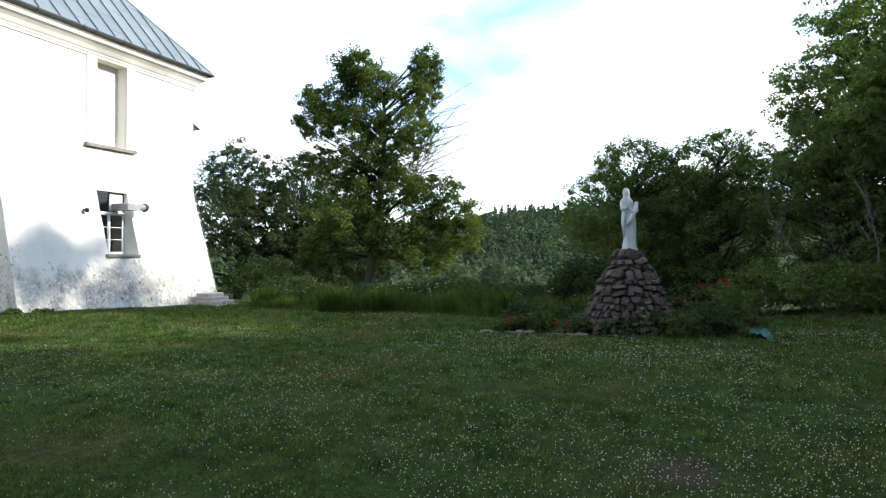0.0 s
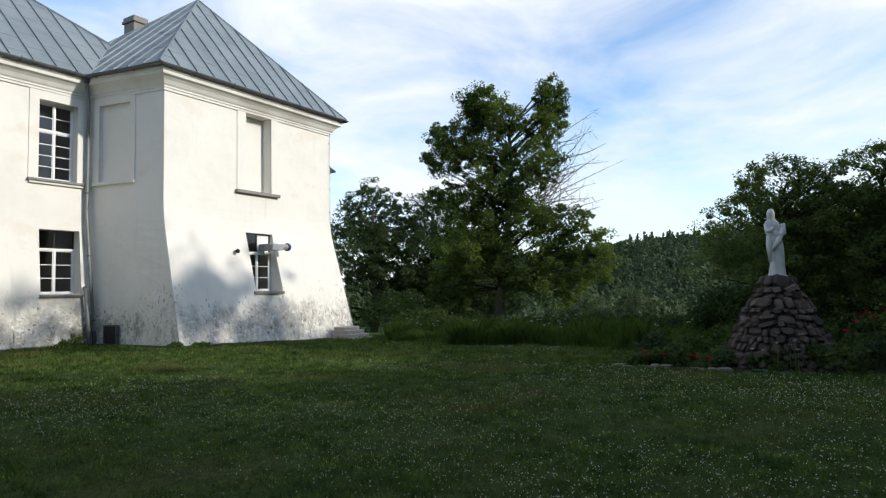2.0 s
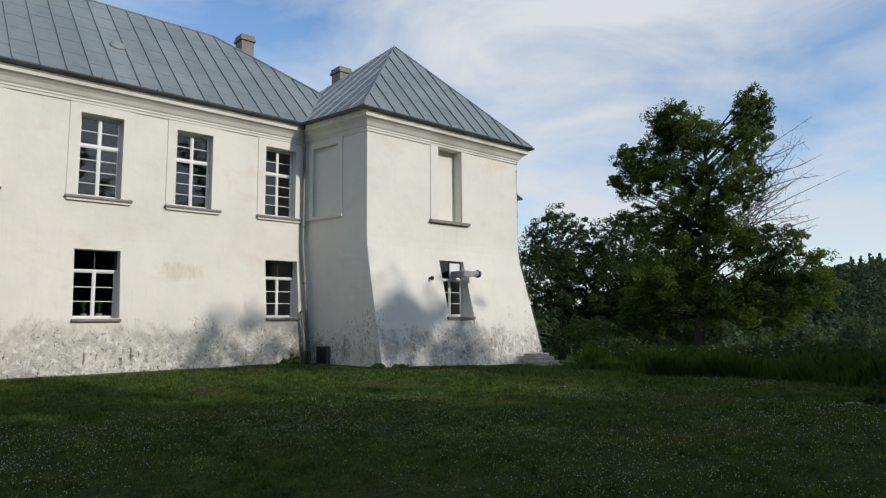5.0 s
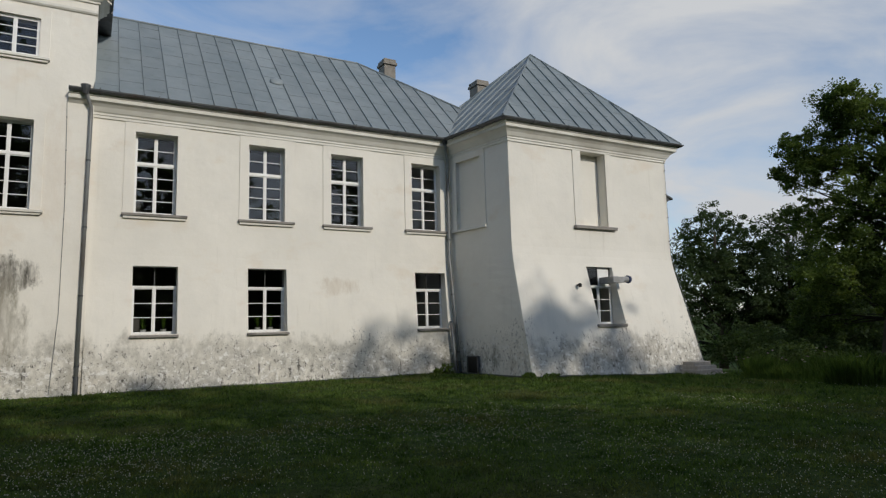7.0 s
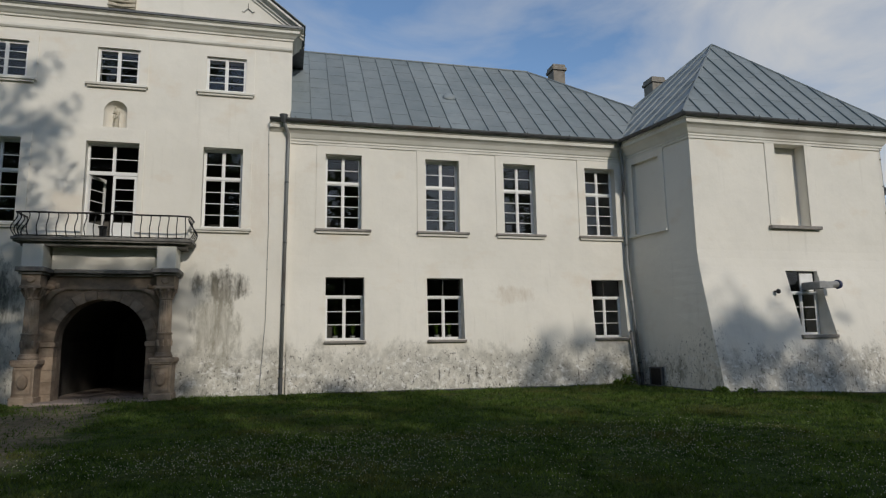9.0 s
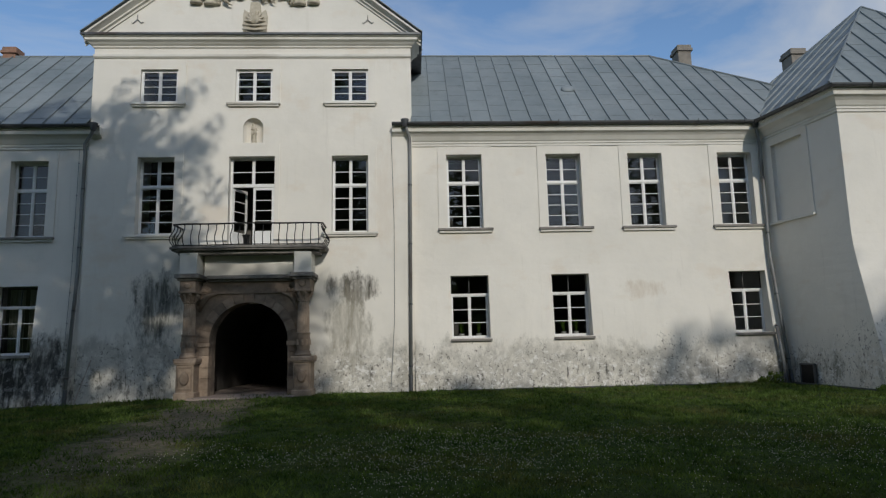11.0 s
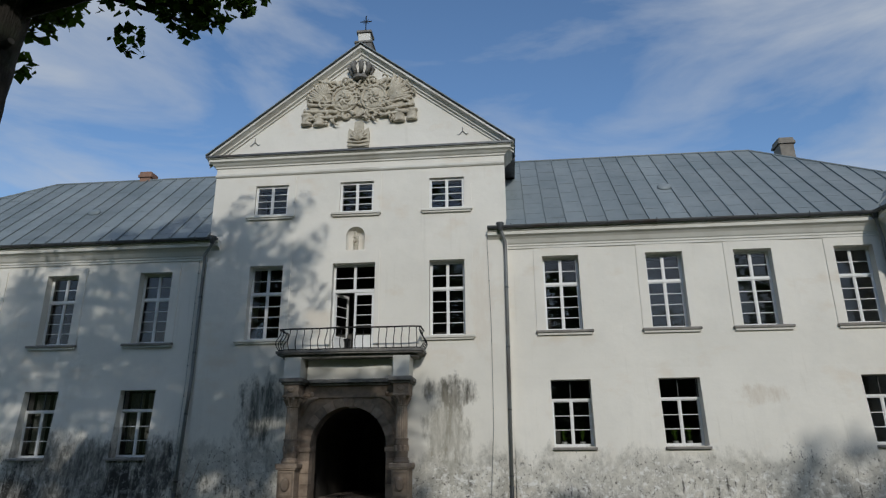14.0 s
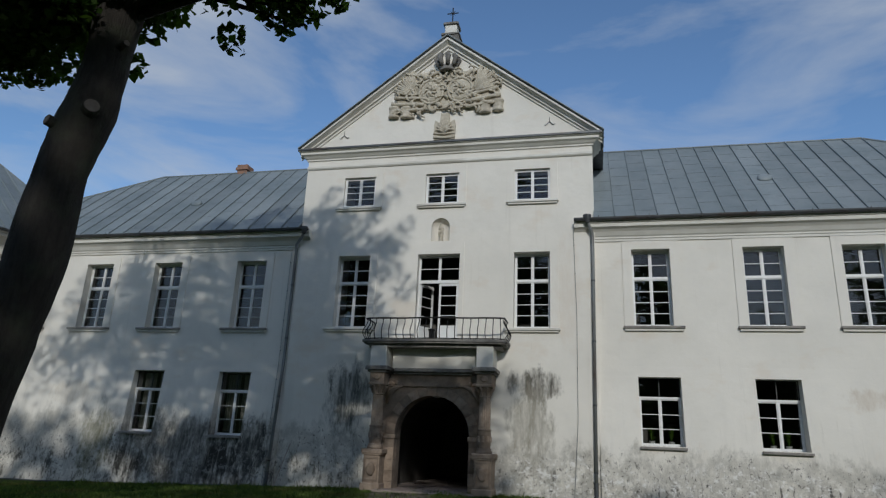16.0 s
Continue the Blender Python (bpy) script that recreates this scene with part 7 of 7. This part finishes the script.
def flower(x, y, h, mat, label, group, r=0.06, heads=1):
    z = ground_height(x, y)
    e = thing("flower", x, y, z, label, "flower", group)
    for i in range(heads):
        ox, oy = (random.uniform(-0.12, 0.12), random.uniform(-0.12, 0.12)) if heads > 1 else (0, 0)
        hh = h * random.uniform(0.85, 1.1)
        m = MB()
        m.tube([(ox * 0.3, oy * 0.3, 0), (ox * 0.8, oy * 0.6, hh * 0.6), (ox, oy, hh)], [0.010, 0.008, 0.005], 5, False)
        m.ob("stem", M_LEAF_MID, e, fix=False)
        m = MB()
        for k in range(11):
            a, t = k * 2.4, 0.25 + 0.6 * (k % 3) / 2
            d = Vector((math.cos(a), math.sin(a), 0))
            s = Vector((-d.y, d.x, 0))
            up = Vector((0, 0, 1))
            c = Vector((ox, oy, hh))
            m.add([c, c + d * r * t + s * r * 0.5 + up * r * 0.5, c + d * r * (t + 0.35) + up * r * (1.1 - t * 0.5), c + d * r * t - s * r * 0.5 + up * r * 0.5], ((0, 1, 2, 3),))
        m.ob("bloom", mat, e, fix=False)


flower(MOUND[0] + 0.1, MOUND[1] - 2.05, 1.22, M_RED, "tall red rose in the flower bed", "roses", 0.11)
for i in range(9):
    flower(MOUND[0] + random.uniform(-0.1, 1.0), MOUND[1] - random.uniform(1.0, 2.2), random.uniform(0.7, 1.15), M_RED, "red rose in the flower bed", "roses", 0.06)
for i in range(14):
    flower(MOUND[0] - random.uniform(0.8, 1.4), MOUND[1] + random.uniform(1.2, 2.6), random.uniform(0.15, 0.3), M_RED, "low red flower at the bed's edge", "bedding flowers", 0.06)
for i in range(10):
    flower(MOUND[0] - random.uniform(0.9, 1.3), MOUND[1] + random.uniform(-0.7, 0.5), random.uniform(0.3, 0.75), M_PINK, "pale pink flower before the mound", "bedding flowers", 0.045)
for i in range(9):
    x, y = MOUND[0] - 1.35 + 0.25 * random.random() - 0.02 * i, MOUND[1] + 0.9 + 0.27 * i + 0.08 * random.random()
    e = thing("edging_stone", x, y, ground_height(x, y), "flat mossy stone edging the flower bed", "stone", "edging stones", turn=random.uniform(60, 120))
    m = MB()
    w, d, h = random.uniform(0.10, 0.20), random.uniform(0.07, 0.12), random.uniform(0.03, 0.09)
    m.rings([[(w * k * math.cos(b) * random.uniform(0.8, 1.1), d * k * math.sin(b) * random.uniform(0.8, 1.1), zz) for b in steps_of(0, 5.5, 8)] for zz, k in ((-0.03, 1.0), (h * 0.7, 0.95), (h, 0.6))])
    m.ob("stone", M_EDGING, e)
for x, y, w, h in ((MOUND[0] - 1.15, MOUND[1] + 0.1, 0.8, 0.10), (MOUND[0] - 0.2, MOUND[1] - 2.7, 0.5, 0.28)):
    e = thing("plastic_sheet", x, y, ground_height(x, y), "crumpled green plastic sheet in the bed", "plastic sheet", "plastic sheets", turn=70)
    m = MB()
    k = 9
    pts = [[(w * (i / k - 0.5), 0.45 * (j / k - 0.5), h * (0.25 + 0.75 * abs(noise.noise((i * 0.45 + x, j * 0.5, 1)))) * (1 - (2 * i / k - 1) ** 4)) for i in range(k + 1)] for j in range(k + 1)]
    for j in range(k):
        for i in range(k):
            m.quad(pts[j][i], pts[j][i + 1], pts[j + 1][i + 1], pts[j + 1][i])
    m.ob("sheet", M_TARP, e, fix=False)


# ---- grass, clover, far woods ----
def blades(points, heights, width, mat, name, label, bend=0.5, seed=1):
    rng = np.random.default_rng(seed)
    n = len(points)
    a = rng.uniform(0, 2 * np.pi, n)
    side = np.stack([np.cos(a), np.sin(a), np.zeros(n)], 1) * (width * rng.uniform(0.6, 1.3, n))[:, None]
    b = a + rng.uniform(-0.9, 0.9, n) + np.pi / 2
    lean = np.stack([np.cos(b), np.sin(b), np.zeros(n)], 1) * (heights * bend * rng.uniform(0.1, 1.0, n))[:, None]
    up = np.array([0, 0, 1.0])[None, :] * heights[:, None]
    p = points
    v = np.stack([p - side, p + side, p + lean * 0.35 + up * 0.6 + side * 0.7, p + lean + up, p + lean * 0.35 + up * 0.6 - side * 0.7], 1).reshape(-1, 3)
    o = one(name, v, np.arange(len(v)).reshape(-1, 5), mat)
    return tagged(o, label, "grass", kind="stuff")


def thin_blades(points, heights, width, mat, name, label, bend, seed):
    """Pointed blades of one triangle each."""
    rng = np.random.default_rng(seed)
    n = len(points)
    a = rng.uniform(0, 2 * np.pi, n)
    side = np.stack([np.cos(a), np.sin(a), np.zeros(n)], 1) * (width * rng.uniform(0.5, 1.4, n))[:, None]
    b = rng.uniform(0, 2 * np.pi, n)
    tip = np.stack([np.cos(b), np.sin(b), np.zeros(n)], 1) * (heights * bend * rng.uniform(0.2, 1.0, n))[:, None]
    tip[:, 2] = heights
    v = np.stack([points - side, points + side, points + tip], 1).reshape(-1, 3)
    return tagged(one(name, v, np.arange(len(v)).reshape(-1, 3), mat), label, "grass", kind="stuff")


def heights_at(xs, ys):
    """Ground heights at many points, read off a fine grid near the lawn."""
    if len(xs) < 8000 or xs.max() > 60:
        return np.array([ground_height(x, y) for x, y in zip(xs, ys)])
    gx, gy = np.arange(-26, 42, 0.4), np.arange(-32, 33, 0.4)
    grid = np.array([[ground_height(x, y) for x in gx] for y in gy])
    fx, fy = np.clip((xs - gx[0]) / 0.4, 0, len(gx) - 1.001), np.clip((ys - gy[0]) / 0.4, 0, len(gy) - 1.001)
    i, j = fx.astype(int), fy.astype(int)
    u, v = fx - i, fy - j
    return (grid[j, i] * (1 - u) + grid[j, i + 1] * u) * (1 - v) + (grid[j + 1, i] * (1 - u) + grid[j + 1, i + 1] * u) * v


def lawn():
    rng = np.random.default_rng(5)
    n = 560000
    r = 0.2 + 29.5 * rng.random(n) ** 1.5
    a = np.radians(np.where(rng.random(n) < 0.9, rng.uniform(-24, 150, n), rng.uniform(0, 360, n)))
    xs, ys = 6.3 + r * np.cos(a), 1.0 + r * np.sin(a)
    keep = (ys < 23.7) & ~((xs > 19.3) & (ys > 18.95)) & (xs < 29) & (xs > -20)
    mid = 0.15 + (23.0 - ys) * 0.13
    wob = 0.5 * np.sin(ys * 2.1) + 0.4 * np.sin(xs * 3.3 + ys)
    bare = (np.abs(xs - mid + 0.6 * wob) < 1.15) & (ys > 9.0 + 3 * rng.random(n)) & (rng.random(n) < 0.82)
    keep &= ~bare
    xs, ys, r = xs[keep], ys[keep], r[keep]
    z = heights_at(xs, ys) - 0.01
    patch = 0.8 + 0.35 * np.sin(xs * 1.9 + 1.3 * np.sin(ys * 1.1)) * np.sin(ys * 1.7 + 1.1 * np.sin(xs * 0.8)) + 0.3 * np.sin(xs * 5.1 + ys * 2.3) * np.sin(ys * 4.3 - xs * 1.7)
    h = (0.036 + 0.0028 * r) * np.clip(patch, 0.4, 1.6) * rng.uniform(0.6, 1.4, len(xs))
    w = 0.0040 + 0.00075 * r
    r = np.maximum(r, 2.0)
    thin_blades(np.stack([xs, ys, z], 1), h, w, M_GRASS, "lawn_grass", "short shaded lawn grass mixed with clover leaves", 1.2, 3)
    # clover heads
    k = 90000
    r = 3.0 + 20 * rng.random(k) ** 0.95
    a = np.radians(rng.uniform(-24, 140, k))
    xs, ys = 6.3 + r * np.cos(a), 1.0 + r * np.sin(a)
    dens = np.array([noise.noise((x * 0.22, y * 0.22, 7)) + 0.5 * noise.noise((x * 0.9, y * 0.9, 1)) for x, y in zip(xs, ys)])
    keep = (dens - 0.10 + 0.38 * np.cos(a) - 0.03 * np.maximum(ys - 9, 0) - 0.07 * np.maximum(r - 11, 0) > rng.uniform(-0.25, 0.75, k)) & (ys < 18) & ((xs < 20.3) | (ys < -0.5) | (ys > 8)) & (xs < 26)
    xs, ys, r = xs[keep], ys[keep], r[keep]
    z = heights_at(xs, ys) + 0.045 + 0.04 * rng.random(len(xs))
    s = ((0.0042 + 0.00030 * r) * rng.uniform(0.6, 1.3, len(xs)))[:, None]
    c = np.stack([xs, ys, z], 1)
    off = np.array([(1, 0, 0), (0, 1, 0), (-1, 0, 0), (0, -1, 0), (0, 0, 1.1), (0, 0, -0.9)], float)
    v = (c[:, None, :] + off[None] * s[:, None, :]).reshape(-1, 3)
    f = np.array([(0, 1, 4), (1, 2, 4), (2, 3, 4), (3, 0, 4), (1, 0, 5), (2, 1, 5), (3, 2, 5), (0, 3, 5)])
    f = (np.arange(len(c))[:, None, None] * 6 + f[None]).reshape(-1, 3)
    tagged(one("clover_flowers", v, f, M_CLOVER), "white clover heads scattered in the lawn", "clover", kind="stuff")


def tall_grass():
    rng = np.random.default_rng(9)
    n = 42000
    ys = 3.6 + 14.4 * rng.random(n)
    xs = 26.3 + 0.5 * np.sin(ys * 0.9) + 3.8 * rng.random(n) ** 1.3
    clump = np.array([noise.noise((x * 0.9, y * 0.8, 4)) + 0.6 * noise.noise((x * 0.3, y * 0.33, 9)) for x, y in zip(xs, ys)])
    keep = ((ys - 1.0) < 0.745 * (xs - 6.5)) & (clump > rng.uniform(-0.75, 0.25, n))
    xs, ys, clump = xs[keep], ys[keep], clump[keep]
    h = np.clip(0.36 + 0.55 * clump, 0.12, 0.95) * rng.uniform(0.5, 1.45, len(xs)) + 0.10
    blades(np.stack([xs, ys, heights_at(xs, ys) - 0.02], 1), h, 0.010, M_TALL, "tall_grass", "band of tall unmown grass and weeds", 0.55, 8)


def far_woods():
    rng = np.random.default_rng(21)
    n, per = 2300, 90
    r = 110 + 480 * rng.random(n) ** 0.8
    a = np.radians(rng.uniform(-6, 36, n))
    xs, ys = 8 + r * np.cos(a), r * np.sin(a)
    z = heights_at(xs, ys)
    tall = rng.uniform(0.7, 1.35, n)
    fir = rng.random(n) < 0.3                     # pointed crowns among the round ones
    d = rng.normal(size=(n, per, 3))
    d /= np.linalg.norm(d, axis=2, keepdims=True)
    up = rng.random((n, per))
    wide = np.where(fir[:, None], 1.0 - 0.9 * up, np.sqrt(np.clip(1 - (1.6 * up - 0.6) ** 2, 0.02, 1)))
    size = tall[:, None, None] * np.where(fir[:, None, None], np.array([2.3, 2.3, 11.0]), np.array([4.2, 4.2, 8.5]))
    flat = d.copy()
    flat[:, :, 2] = 0
    c = np.stack([xs, ys, z], 1)[:, None, :] + np.concatenate([flat[:, :, :2] * wide[:, :, None] * rng.uniform(0.6, 1.05, (n, per, 1)), up[:, :, None]], 2) * size
    nrm = d + rng.normal(size=d.shape) * 0.4
    nrm[:, :, 2] = np.abs(nrm[:, :, 2])
    nrm /= np.linalg.norm(nrm, axis=2, keepdims=True)
    t = np.cross(nrm, rng.normal(size=d.shape))
    t /= np.linalg.norm(t, axis=2, keepdims=True)
    b = np.cross(nrm, t)
    k = (0.5 + 0.0011 * r)[:, None, None] * rng.uniform(0.5, 1.2, (n, per, 1))
    v = np.stack([c - t * k, c + b * k * 0.8, c + t * k, c - b * k * 0.8], 2).reshape(-1, 3)
    tagged(one("far_woods", v, np.arange(len(v)).reshape(-1, 4), M_LEAF_HILL_HAZE), "dense green woods on the far hillside", "woods", kind="stuff")


lawn()
tall_grass()
far_woods()
for i in range(26):
    y = random.uniform(5, 17)
    flower(random.uniform(26.6, 28.8), y, random.uniform(0.6, 1.0), (M_PINK, M_CLOVER)[i % 2], "pale wild flower in the tall grass", "wild flowers", 0.05, 2)

# weeds at the wall foot
for x, y, w, h in ((18.75, 23.22, 0.7, 0.55), (18.3, 23.25, 0.5, 0.3), (19.75, 19.3, 0.5, 0.22), (20.6, 19.15, 0.6, 0.15)):
    shrub("weed", x, y, w, 0.3, h, M_TALL, "straggling green weed at the wall foot", 12, 30, 0.045, "weeds", "weed", 0.10)
